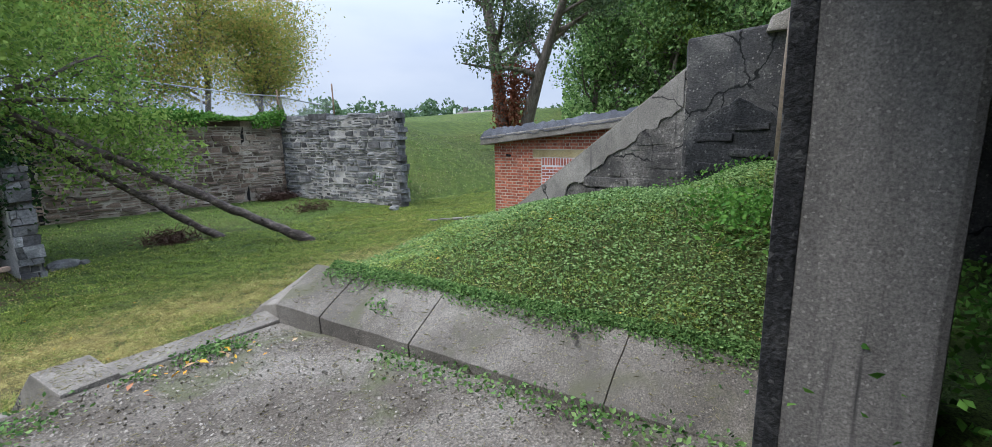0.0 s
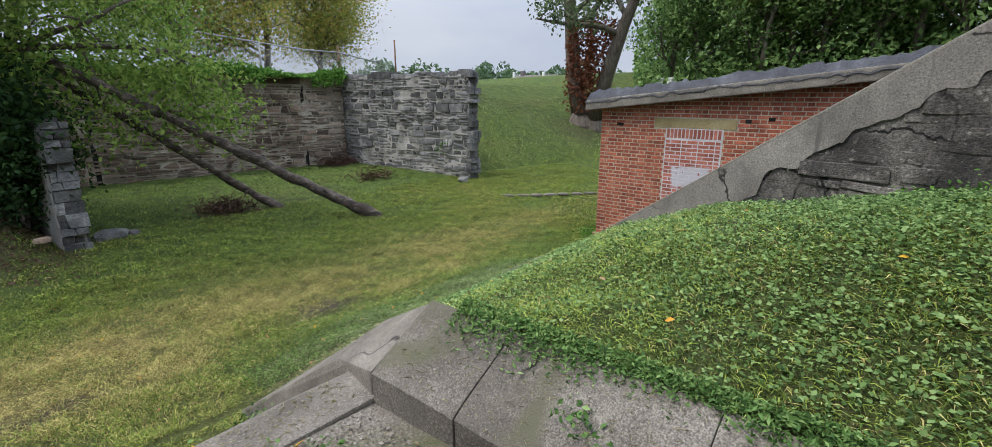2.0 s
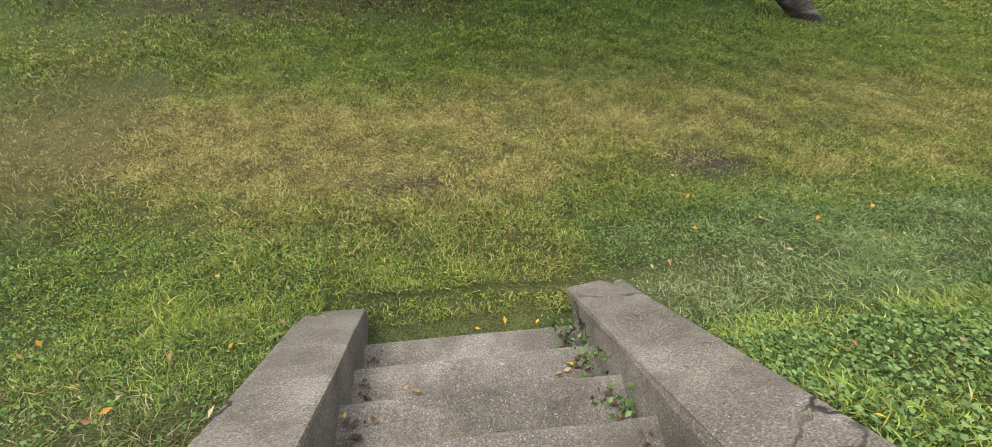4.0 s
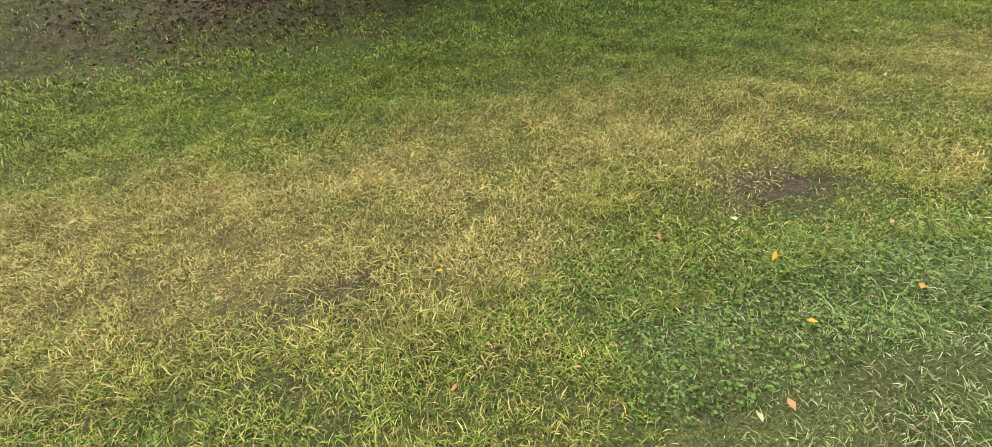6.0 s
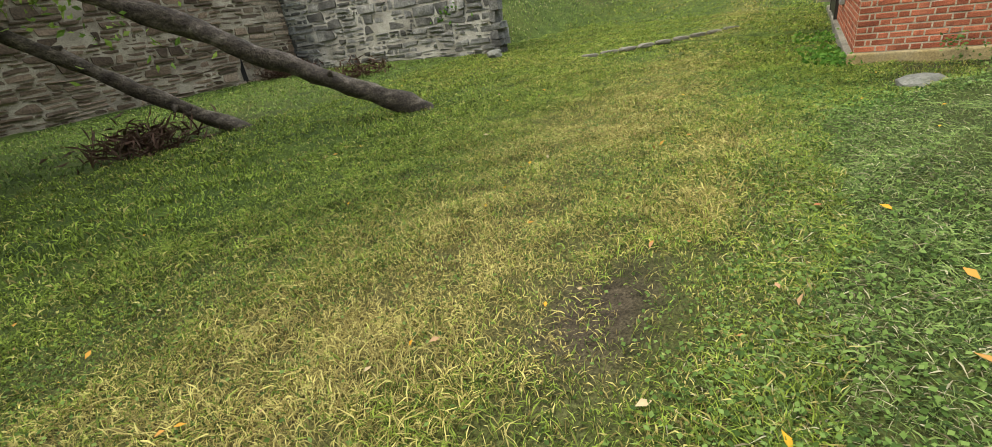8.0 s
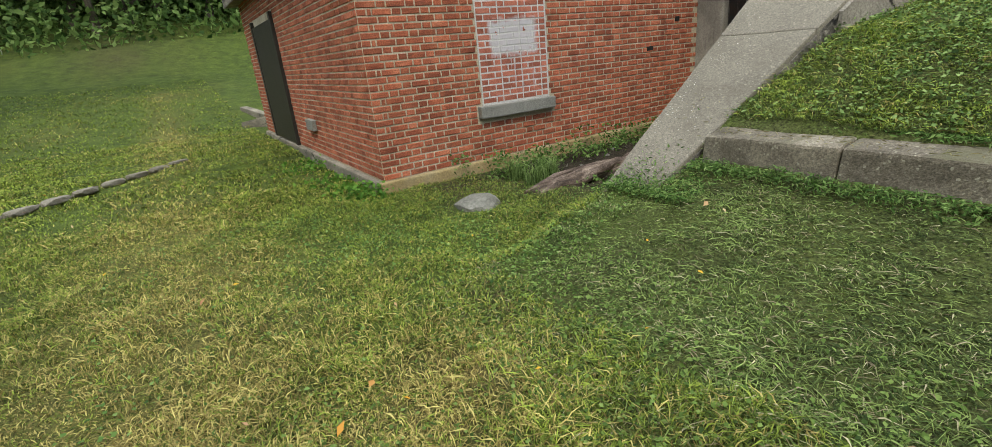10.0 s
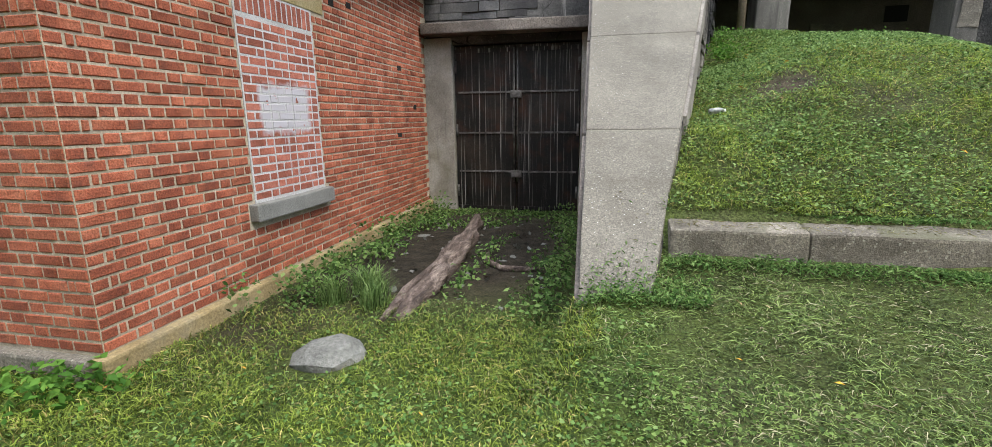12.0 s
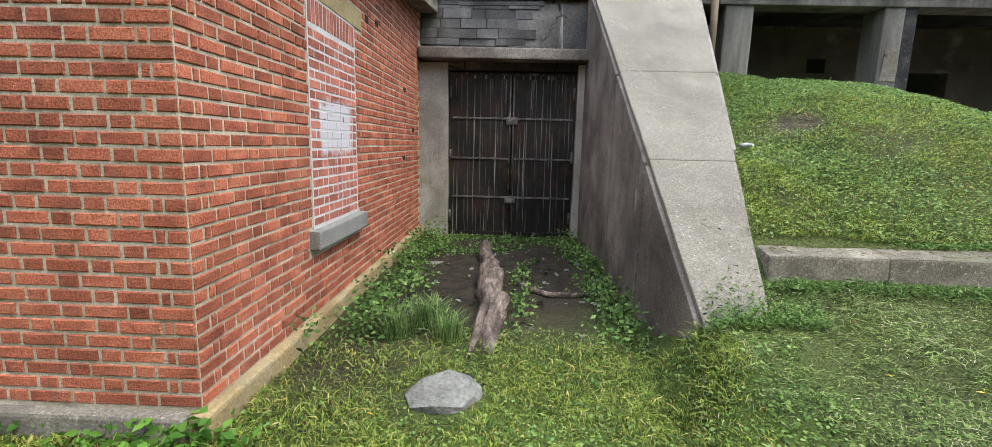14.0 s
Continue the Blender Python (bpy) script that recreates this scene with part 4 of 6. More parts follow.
part("roof_slab", block(4.3, 15.4, 6.55, 11.4, 4.2, 4.55, 0.03), M_CONC_DARK, cas)
part("beam", block(4.5, 15.2, 6.72, 7.2, 3.86, 4.2, 0.02, 3, 0.01), M_CONC_PILLAR, cas)
part("floor_slab", block(7.85, 15, 7.55, 11.2, 1.1, 1.46, 0.0), M_PAD, cas)
# no opening is cut: a dark box paints the shade of the vent
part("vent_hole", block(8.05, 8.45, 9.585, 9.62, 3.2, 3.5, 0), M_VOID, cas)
part("plaster_patch", block(6.75, 7.35, 9.57, 9.6, 2.5, 3.22, 0.01, 3, 0.03), M_CONC, cas)


def column(x0, x1, z0, label, black=False):
    t = thing("column", label, "column", ((x0 + x1) / 2, 7.03, z0), "casemate columns")
    w = (x1 - x0) / 2
    bm = block(-w, w, -0.27, 0.27, -0.5, 3.87 - z0, 0.035, 5, 0.006, x0)
    part("shaft", bm, M_CONC_PILLAR, t)
    if black:
        # black strip wrapped round one front corner of the shaft
        part("blackened_edge", block(w - 0.2, w + 0.004, -0.276, -0.185, -0.4, 3.85 - z0, 0.01, 6, 0.006, x0), M_CONC_BLACK, t, "black strip along the edge")
    return t


column(4.98, 5.46, 2.4, "square grey concrete column stained with vertical streaks")
col = column(7.62, 8.16, 1.4, "tall square concrete pillar with black streaks beside the pad", True)
column(12.6, 13.1, 1.4, "square grey concrete column stained with vertical streaks")
patch = part("plaster_patch", block(-0.2, 0.06, -0.287, -0.27, 1.25, 1.75, 0.006, 4, 0.03, 3), M_CONC, col, "pale plaster patch")
pipe = tube("downpipe", [(4.72, 6.55, 2.3), (4.72, 6.56, 3.4), (4.72, 6.58, 4.1)], [0.06, 0.06, 0.06], M_PIPE, sides=12)
tagged(pipe, "brown vertical drain pipe against the dark flank wall", "pipe")
rub = part("rubble_ledge", block(5.4, 6.75, 6.7, 7.3, 1.5, 2.42, 0.06, 6, 0.08, 9), M_RUBBLE)
tagged(rub, "broken blackened concrete ledge overgrown with weeds", "ledge")


# ---- brick magazine ----
house = thing("brick_magazine", "low red brick magazine with a flat tar roof", "building", kind="")
COURSE, FRONT_X = 0.0725, -7.2


def roof_under(y):
    return 2.74 + 0.105 * y


part("wall_core", solid("w", [(FRONT_X, 0.006, 0.1), (-0.006, 0.006, 0.1), (-0.006, 5.5, 0.1), (FRONT_X, 5.5, 0.1), (FRONT_X, 0.006, roof_under(0)), (-0.006, 0.006, roof_under(0)), (-0.006, 5.5, roof_under(5.5)), (FRONT_X, 5.5, roof_under(5.5))], BOX_F, 0), M_MORTAR, house, "sandy mortar")
part("foundation", block(-0.05, 0.055, -0.05, 5.4, -0.5, 0.145, 0.02, 5, 0.012, 2), M_FOUND, house, "ochre stained foundation ledge")
part("foundation", block(FRONT_X, -0.052, -0.06, 0.05, -0.5, 0.135, 0.02, 5, 0.012, 3), M_CONC, house, "grey foundation ledge")
part("lintel", block(-0.05, 0.006, 1.12, 2.575, 2.425, 2.60, 0.008), M_LINTEL, house, "yellow sandstone lintel")
part("window_sill", block(-0.05, 0.075, 1.285, 2.415, 0.64, 0.78, 0.012, 3, 0.004), M_SILL, house, "grey stone sill")
part("roof_slab", hexa([(FRONT_X - 0.25, -0.24, roof_under(-0.24)), (0.26, -0.24, roof_under(-0.24)), (0.26, 5.45, roof_under(5.45)), (FRONT_X - 0.25, 5.45, roof_under(5.45)),
                        (FRONT_X - 0.25, -0.24, roof_under(-0.24) + 0.2), (0.26, -0.24, roof_under(-0.24) + 0.2), (0.26, 5.45, roof_under(5.45) + 0.2), (FRONT_X - 0.25, 5.45, roof_under(5.45) + 0.2)], 0.02, 5, 0.015, 4), M_CONC, house, "stained concrete roof slab")
# lumpy tar felt turned over the roof edge
v, f = [], []
NX, NY = 60, 90
for i in range(NX):
    for j in range(NY):
        x = FRONT_X - 0.2 + (0.275 - FRONT_X + 0.2) * i / (NX - 1)
        y = -0.255 + 5.65 * j / (NY - 1)
        edge = min(i, NX - 1 - i, j) / 2.0
        lump = 0.05 * noise.noise((x * 3, y * 5, 0)) + 0.03 * noise.noise((x * 9, y * 11, 4))
        zz = roof_under(y) + 0.2 + (0.14 + lump * 1.5 if edge > 0 else -0.06 + lump)
        if edge > 1.5:
            zz -= 0.03
        v.append((x, y, zz))
for i in range(NX - 1):
    for j in range(NY - 1):
        q = i * NY + j
        f.append((q, q + NY, q + NY + 1, q + 1))
part("roof_felt", pydata("roof_felt", v, f), M_TAR, house, "lumpy black tar felt", smooth=True)
for x, y in ((-3.0, 1.0), (-2.6, 1.4)):
    tube("vent_pipe", [(x, y, roof_under(y) + 0.2), (x, y, roof_under(y) + 0.42), (x, y, roof_under(y) + 0.5)], [0.05, 0.05, 0.08], M_GALV, house, 10)
dr = part("steel_door", block(-5.9, -4.1, -0.035, 0.03, 0.16, 2.2, 0.01), M_STEEL, house, "dark steel door")
part("door_frame", block(-6.02, -5.9, -0.05, 0.03, 0.14, 2.3, 0.01), M_STEEL, dr)
part("door_frame", block(-4.1, -3.98, -0.05, 0.03, 0.14, 2.3, 0.01), M_STEEL, dr)
part("vent_block", block(-2.95, -2.55, -0.06, 0.03, 0.5, 0.66, 0.01), M_SILL, house)
# uncut holes: boxes just proud of the brick, their inner shade as colour
for y, z, s in ((4.3, 1.22, 0.07), (4.38, 2.1, 0.06), (3.1, 2.62, 0.05), (4.9, 1.6, 0.05), (0.42, 2.46, 0.07), (2.75, 2.58, 0.05)):
    part("weep_hole", block(-0.05, 0.003, y - s, y + s, z - 0.032, z + 0.032, 0.004), M_VOID, house)

# ---- rubble enclosure ----
EARTH_TOP = 3.75


def rubble_wall(name, label, a, b, thick, z0, z1, face_side, mat_piece, mat_rest, seed, parts_max, chases=(), ragged=0.12, mortar=M_STONE_MORTAR, joint=0.012, depth=0.03):
    """A wall of uneven stones laid in rough courses, proud of recessed lime mortar. face_side: +1 or -1, the seen side."""
    t = thing(name, label, "wall", kind="structure")
    a, b = Vector((*a, 0)), Vector((*b, 0))
    d = (b - a).normalized()
    nrm = Vector((-d.y, d.x, 0)) * face_side
    L = (b - a).length
    rg = random.Random(seed)

    def at(s, o, z):
        p = a + d * s + nrm * o
        return (p.x, p.y, z)

    part("core", hexa([at(0, -depth, z0 - 0.4), at(L, -depth, z0 - 0.4), at(L, -thick, z0 - 0.4), at(0, -thick, z0 - 0.4), at(0, -depth, z1 - 0.1), at(L, -depth, z1 - 0.1), at(L, -thick, z1 - 0.1), at(0, -thick, z1 - 0.1)], 0.02, 5, 0.02, seed), mortar, t, "crumbling lime mortar")
    v, f, singles = [], [], 0

    def bed(k, q):
        """Height of the bed joint k above its mean, wandering along the wall."""
        return 0.055 * noise.noise((q * 0.7, k * 7.3, seed)) + 0.035 * noise.noise((q * 2.3, k * 3.1, seed + 5))

    def stone(s0, s1, lo, hi, out):
        """An uneven eight-cornered stone between two bed joints, its face proud and tilted."""
        g, sk0, sk1 = rg.uniform(0.4, 1.2) * joint, rg.uniform(-0.035, 0.035), rg.uniform(-0.035, 0.035)
        sm = (s0 + s1) / 2 + rg.uniform(-0.2, 0.2) * (s1 - s0)
        ring = [(s0 + g + sk0, lo(s0) + g), (sm, lo(sm) + g), (s1 - g + sk1, lo(s1) + g), (s1 - g + rg.uniform(-0.02, 0.008), (lo(s1) + hi(s1)) / 2),
                (s1 - g - sk1, hi(s1) - g), (sm, hi(sm) - g), (s0 + g - sk0, hi(s0) - g), (s0 + g + rg.uniform(-0.008, 0.02), (lo(s0) + hi(s0)) / 2)]
        ring = [(q + (rg.uniform(0, 0.022) * (1 if q < sm else -1) if i % 2 == 0 else 0), z + rg.uniform(-0.008, 0.008)) for i, (q, z) in enumerate(ring)]
        cq, cz = sum(q for q, _ in ring) / 8, sum(z for _, z in ring) / 8
        face, tx, tz = rg.uniform(-0.02, 0.035), rg.uniform(-0.07, 0.07), rg.uniform(-0.12, 0.12)
        k = len(out[0])
        for q, z in ring:
            out[0].append(at(q, -0.16, z))
        for q, z in ring:
            dq, dz = q - cq, z - cz
            kq = max(0.6, 1 - 0.014 / max(abs(dq), 0.03))
            kz = max(0.6, 1 - 0.014 / max(abs(dz), 0.03))
            out[0].append(at(cq + dq * kq, face + tx * dq + tz * dz + rg.uniform(-0.006, 0.006), cz + dz * kz))
        out[0].append(at(cq, face + rg.uniform(0.0, 0.012), cz))
        fs = [(i, (i + 1) % 8, 8 + (i + 1) % 8, 8 + i) for i in range(8)] + [(8 + i, 8 + (i + 1) % 8, 16) for i in range(8)]
        if face_side < 0:
            fs = [q[::-1] for q in fs]
        out[1].extend([tuple(i + k for i in q) for q in fs])

    z, row = z0 - 0.05, 0
    while z < z1:
        hh = rg.choice((0.08, 0.10, 0.13, 0.16, 0.20, 0.26))
        s = 0.0
        while s < L - 0.05:
            w = rg.uniform(0.14, 0.60) * (0.7 + hh * 2.2)
            e = min(s + w, L)
            if L - e < 0.12:
                e = L
            topz = z1 + ragged * noise.noise((s * 0.8, seed, 0)) * 2
            if z + hh <= topz and not any(abs((s + e) / 2 - c) < 0.06 for c in chases):
                low = lambda q, z=z, row=row: z + bed(row, q)
                top = lambda q, z=z, row=row, hh=hh: z + hh + bed(row + 1, q)
                pieces = [(s, e, low, top)]
                if hh > 0.15 and rg.random() < 0.6:
                    cut = rg.uniform(0.35, 0.65)
                    mid = lambda q, lo=low, hi=top, cut=cut: lo(q) + (hi(q) - lo(q)) * cut
                    h_ = s + (e - s) * rg.uniform(0.35, 0.65)
                    pieces = [(s, e, low, mid), (s, e, mid, top)] if rg.random() < 0.5 else [(s, h_, low, mid), (h_, e, low, mid), (s, e, mid, top)]
                for q0, q1, lo, hi in pieces:
                    near = singles < parts_max and rg.random() < 0.9
                    out = ([], []) if near else (v, f)
                    stone(q0, q1, lo, hi, out)
                    if near:
                        singles += 1
                        part("stone", pydata("stone", *out), mat_piece, t)
            s = e
        z += hh
        row += 1
    # end and top stones
    zc = z0
    for sgn, s in ((-1, 0.0), (1, L)):
        zc = z0 - 0.05
        while zc < z1 - 0.05:
            hh = rg.uniform(0.12, 0.28)
            w0 = rg.uniform(0.04, 0.16)
            k = len(v)
            lo, hi = (s - w0, s + 0.1) if sgn < 0 else (s - 0.1, s + w0)
            cut = -thick * rg.uniform(0.25, 0.75)
            for q0, q1 in ((0.0, cut), (cut - 0.012, -thick + 0.02)):
                k = len(v)
                sh = rg.uniform(-0.05, 0.05)
                cs = [at(lo + sh, q0, zc + .01), at(hi + sh, q0, zc + .01), at(hi + sh, q1, zc + .01), at(lo + sh, q1, zc + .01), at(lo + sh, q0, zc + hh - .01), at(hi + sh, q0, zc + hh - .01), at(hi + sh, q1, zc + hh - .01), at(lo + sh, q1, zc + hh - .01)]
                v.extend([(x + rg.uniform(-.025, .025), y + rg.uniform(-.025, .025), q + rg.uniform(-.012, .012)) for x, y, q in cs])
                f.extend([tuple(i + k for i in q) for q in ((0, 3, 2, 1), (4, 5, 6, 7), (0, 1, 5, 4), (1, 2, 6, 5), (2, 3, 7, 6), (3, 0, 4, 7))])
            zc += hh
    s = 0.0
    while s < L:
        w = rg.uniform(0.25, 0.6)
        hh = rg.uniform(0.06, 0.2)
        topz = z1 - 0.12 + ragged * noise.noise((s * 0.8, seed, 0)) * 2
        k = len(v)
        e = min(s + w, L)
        cs = [at(s, 0.0, topz - .05), at(e, 0.0, topz - .05), at(e, -thick, topz - .05), at(s, -thick, topz - .05), at(s, 0.0, topz + hh), at(e, 0, topz + hh), at(e, -thick, topz + hh), at(s, -thick, topz + hh)]
        v.extend([(x + rg.uniform(-.03, .03), y + rg.uniform(-.03, .03), q + rg.uniform(-.03, .03)) for x, y, q in cs])
        f.extend([tuple(i + k for i in q) for q in ((0, 3, 2, 1), (4, 5, 6, 7), (0, 1, 5, 4), (1, 2, 6, 5), (2, 3, 7, 6), (3, 0, 4, 7))])
        s += w
    rest = part("stones", pydata("stones", v, f), mat_rest, t)
    rest["kind"] = "stuff"
    # slots at even metres get a near-black plate for the shade within
    for c in chases:
        part("chase", hexa([at(c - 0.07, -0.02, z0), at(c + 0.07, -0.02, z0), at(c + 0.07, -0.05, z0), at(c - 0.07, -0.05, z0), at(c - 0.07, -0.02, z1 - 0.2), at(c + 0.07, -0.02, z1 - 0.2), at(c + 0.07, -0.05, z1 - 0.2), at(c - 0.07, -0.05, z1 - 0.2)], 0.004, 3, 0.01, c), mortar if int(c) % 2 else M_VOID, t)
    return t


CORNER = (-3.05, -13.8)
rubble_wall("wall_rubble_side", "grey rubble stone wall with pale lime mortar and ragged top", CORNER, (-3.5, -6.95), 0.5, 0.15, 3.85, -1, M_STONE, M_STONE_R, 11, 290, ragged=0.09, joint=0.02, depth=0.014)
rubble_wall("wall_rubble_back", "brownish rubble stone retaining wall with vertical slots", (9.5, -15.3), CORNER, 0.5, 0.15, 3.65, -1, M_STONE_B, M_STONE_B, 12, 0, mortar=M_STONE_MORTAR_B, joint=0.017, depth=0.018, chases=(2.1, 4.1, 5.9, 7.6, 9.3, 10.9), ragged=0.05)
rubble_wall("wall_rubble_stub", "broken end of a rubble wall half hidden by bushes", (7.25, -7.05), (7.9, -15.0), 0.42, 0.05, 2.45, -1, M_STONE, M_STONE_R, 13, 40, ragged=0.2)


# ---- leaning poles, log, rocks and loose things ----
def pole(label, a, b, r0, r1, seed, knots):
    t = thing("leaning_pole", label, "pole", group="leaning dead trunks")
    a, b = Vector(a), Vector(b)
    pts = [a.lerp(b, i / 44) + noise.noise_vector(Vector((i * 0.17, seed, 0))) * 0.06 + noise.noise_vector(Vector((i * 0.8, seed, 3))) * 0.012 for i in range(45)]
    tube("trunk", pts, [(r0 + (r1 - r0) * i / 44) * (1 + 0.16 * noise.noise((i * 0.45, seed, 7))) + (0.015 * (3 - i) if i < 3 else 0) for i in range(45)], M_WOOD_GREY, t, 14, 0.5)
    for k, (s, dx, dy, dz) in enumerate(knots):
        p = a.lerp(b, s)
        tube("knot", [p, p + Vector((dx, dy, dz)) * 0.5, p + Vector((dx, dy, dz))], [0.07, 0.05, 0.015], M_WOOD_GREY, t, 7, 0.3)
    return t


pole("thick grey dead trunk leaning from the lawn towards a tree", (1.86, -5.18, -0.02), (7.1, -8.2, 3.65), 0.125, 0.09, 1, [(0.12, -0.1, 0.2, -0.12), (0.2, 0.1, 0.15, 0.12), (0.33, -0.15, 0.1, -0.05)])
pole("slim grey dead trunk leaning from the lawn towards a tree", (3.1, -7.5, 0.02), (7.3, -9.45, 3.75), 0.105, 0.075, 2, [(0.18, 0.1, 0.1, -0.1), (0.4, -0.1, 0.12, 0.06)])
ob = tube("dead_branch", [(5.4, -8.6, 2.75), (4.6, -8.9, 2.50), (4.0, -9.0, 2.48), (3.4, -9.0, 2.33), (2.9, -9.05, 2.2)], [0.07, 0.06, 0.06, 0.045, 0.02], M_BARK, None, 8, 0.3)
tagged(ob, "dark crooked dead branch resting on the leaning trunks", "branch")


def boulder(name, label, at, size, seed, mat=M_ROCK, turn=0.0, category="rock", group=""):
    bm = bmesh.new()
    bmesh.ops.create_icosphere(bm, subdivisions=2, radius=0.5)
    for v in bm.verts:
        p = v.co.copy()
        q = p * 2 + Vector((seed, 0, seed * 0.7))
        k = 1 + 0.35 * noise.noise(q) + 0.12 * noise.noise(q * 3)
        v.co = Vector((max(-0.42, min(0.42, p.x * k)) * size[0], max(-0.4, min(0.42, p.y * k)) * size[1], max(-0.4, min(0.36, p.z * k)) * size[2]))
    ob = part(name, bm, mat)
    ob.matrix_world = pose(*at, 4, -3, turn)
    return tagged(ob, label, category, group)


boulder("rock", "flat-topped grey rock lying in the grass", (1.08, 0.52, -0.07), (0.54, 0.46, 0.40), 1.0, turn=15)
boulder("rock", "white broken stone at the end of the rubble wall", (-2.95, -6.72, 0.2), (0.55, 0.4, 0.25), 3.0, turn=40)
boulder("rock", "brown stones fallen beside the rubble stub", (6.85, -7.45, 0.2), (0.7, 0.5, 0.35), 5.0, M_STONE, 10)
boulder("rock", "grey stone fallen beside the rubble stub", (6.5, -7.5, 0.15), (0.4, 0.35, 0.25), 6.0, M_STONE, 50)
boulder("brick_lump", "reddish stone lump on bare earth", (7.95, -6.75, 0.48), (0.3, 0.2, 0.16), 7.0, M_STONE_B, 20, "stone")
for i, (x, y, s) in enumerate(((0.55, 3.6, 0.25), (0.75, 3.1, 0.2), (0.35, 3.2, 0.16), (2.0, 3.6, 0.14), (1.85, 2.9, 0.2), (1.75, 2.75, 0.13), (2.15, 2.3, 0.16), (1.8, 1.6, 0.08), (1.45, 4.3, 0.12), (2.2, 4.2, 0.1), (0.8, 2.2, 0.1))):
    boulder("small_stone", "small flat grey stone on damp earth", (x, y, -0.03), (s, s * 0.8, s * 0.4), 11.0 + i, turn=37 * i, category="stone", group="stones in the alcove")
# rotten log, with its broken near end and loose stick
lg = thing("fallen_log", "rotten split log lying on damp earth before the gate", "log")
pts = [(1.29, 1.05, 0.0), (1.30, 1.45, 0.03), (1.33, 1.9, 0.05), (1.25, 2.3, 0.06), (1.24, 2.8, 0.06), (1.22, 3.3, 0.06), (1.13, 3.8, 0.07), (1.10, 4.25, 0.09)]
lp = [Vector(pts[i]).lerp(Vector(pts[i + 1]), k / 4) + noise.noise_vector(Vector((i * 1.7 + k * 0.6, 3, 0))) * 0.018 for i in range(7) for k in range(4)]
lr = [np.interp(i / 4, range(8), [0.04, 0.085, 0.105, 0.10, 0.095, 0.095, 0.08, 0.085]) * (1 + 0.22 * noise.noise((i * 0.9, 1, 5))) for i in range(28)]
tube("bark_shell", lp, lr, M_LOG, lg, 16, 0.9)
tube("splinter", [(1.18, 1.0, 0.0), (1.22, 1.4, 0.09), (1.26, 2.0, 0.14)], [0.02, 0.05, 0.03], M_LOG, lg, 6, 0.5)
ob = tube("stick", [(1.5, 3.1, -0.02), (1.6, 2.6, 0.02), (1.8, 2.35, 0.03), (2.2, 2.4, 0.02)], [0.02, 0.03, 0.03, 0.025], M_LOG, None, 7, 0.4)
tagged(ob, "bent dead stick on damp earth", "stick")
ob = part("concrete_stub", block(2.50, 2.63, 0.38, 0.62, -0.2, 0.20, 0.02, 3, 0.01), M_CONC)
tagged(ob, "short concrete stub sunk in the grass", "stub")
# plastic bottle and paper
bt = thing("plastic_bottle", "crushed clear plastic bottle lying on the mound", "bottle", (3.62, 2.72, float(ground_height(3.62, 2.72)) + 0.05))
tube("body", [(0, 0, 0.0), (0.07, 0.02, 0.01), (0.12, 0.03, 0.01)], [0.026, 0.028, 0.018], M_GALV, bt, 10, 0.2)
tube("cap", [(0.12, 0.03, 0.01), (0.14, 0.035, 0.01)], [0.015, 0.015], M_WHITE, bt, 8)
for x, y, z, s in ((8.93, 1.72, 0.83, 0.05), (8.68, 1.76, 0.83, 0.03)):
    rgp = np.random.default_rng(int(s * 100))
    ob = part("paper_scrap", leaves_mesh("paper", rgp.normal(size=(5, 3)) * s * 0.3 + np.array([x, y, z]), s * 1.3, rgp, 0.6, 0.8), M_PAPER)
    tagged(ob, "crumpled white paper scrap on a step", "litter", "paper scraps")
# pale path strip across the valley
for i in range(9):
    s = i / 8
    ob = boulder("paving_stone", "pale flat paving stone sunk in the lawn", (-2.2 - 2.6 * s, -4.1 + 2.25 * s, 0.075), (0.46, 0.16, 0.12), 30.0 + i, M_CONC_PALE, -41, "paving", "paving strip")

# ---- beyond: fence, posts, far house ----
fence = thing("chain_link_fence", "sagging chain link fence with bent top rail", "fence")
FP = [(-0.8, 5.15), (-4.45, 5.3), (-7.8, 5.8)]
for x, z in FP:
    tube("post", [(x, -16, 3.4), (x + 0.02, -16, z)], [0.045, 0.04], M_RUST if x < -4 else M_GALV, fence, 8)
tube("top_rail", [(1.6, -15.9, 5.3), (-0.8, -16, 5.12), (-2.6, -16, 4.98), (-4.4, -16, 4.98), (-6.9, -16, 4.62)], [0.03] * 5, M_GALV, fence, 8)
v, f = [], []
for i in range(70):
    x = 1.5 - i * 0.12
    for sgn in (1, -1):
        x1 = x + sgn * 1.15
        tube_data([(x, -16.02, 3.8), ((x + x1) / 2, -16.0, 4.35), (x1, -16.02, 4.9)], [0.006] * 3, 3, v, f)
part("mesh", pydata("mesh", v, f), M_GALV, fence)
for x, y in ((-30, -10.7), (-30, -9.85)):
    zz = float(ground_height(x, y))
    t = thing("white_post", "white square stone gate post on the far berm", "post", (x, y, zz), "white posts")
    part("shaft", block(-0.2, 0.2, -0.2, 0.2, -0.3, 1.0, 0.02), M_WHITE, t)
    part("cap", block(-0.26, 0.26, -0.26, 0.26, 1.0, 1.12, 0.02), M_WHITE, t)
t = thing("handrail", "thin white pipe handrail beside the far posts", "handrail", (-30, -8.6, float(ground_height(-30, -8.6))))
tube("rail", [(0, -0.5, 0), (0, -0.5, 0.75), (0, 0.6, 0.55), (0, 0.6, -0.1)], [0.03] * 4, M_WHITE, t, 6)
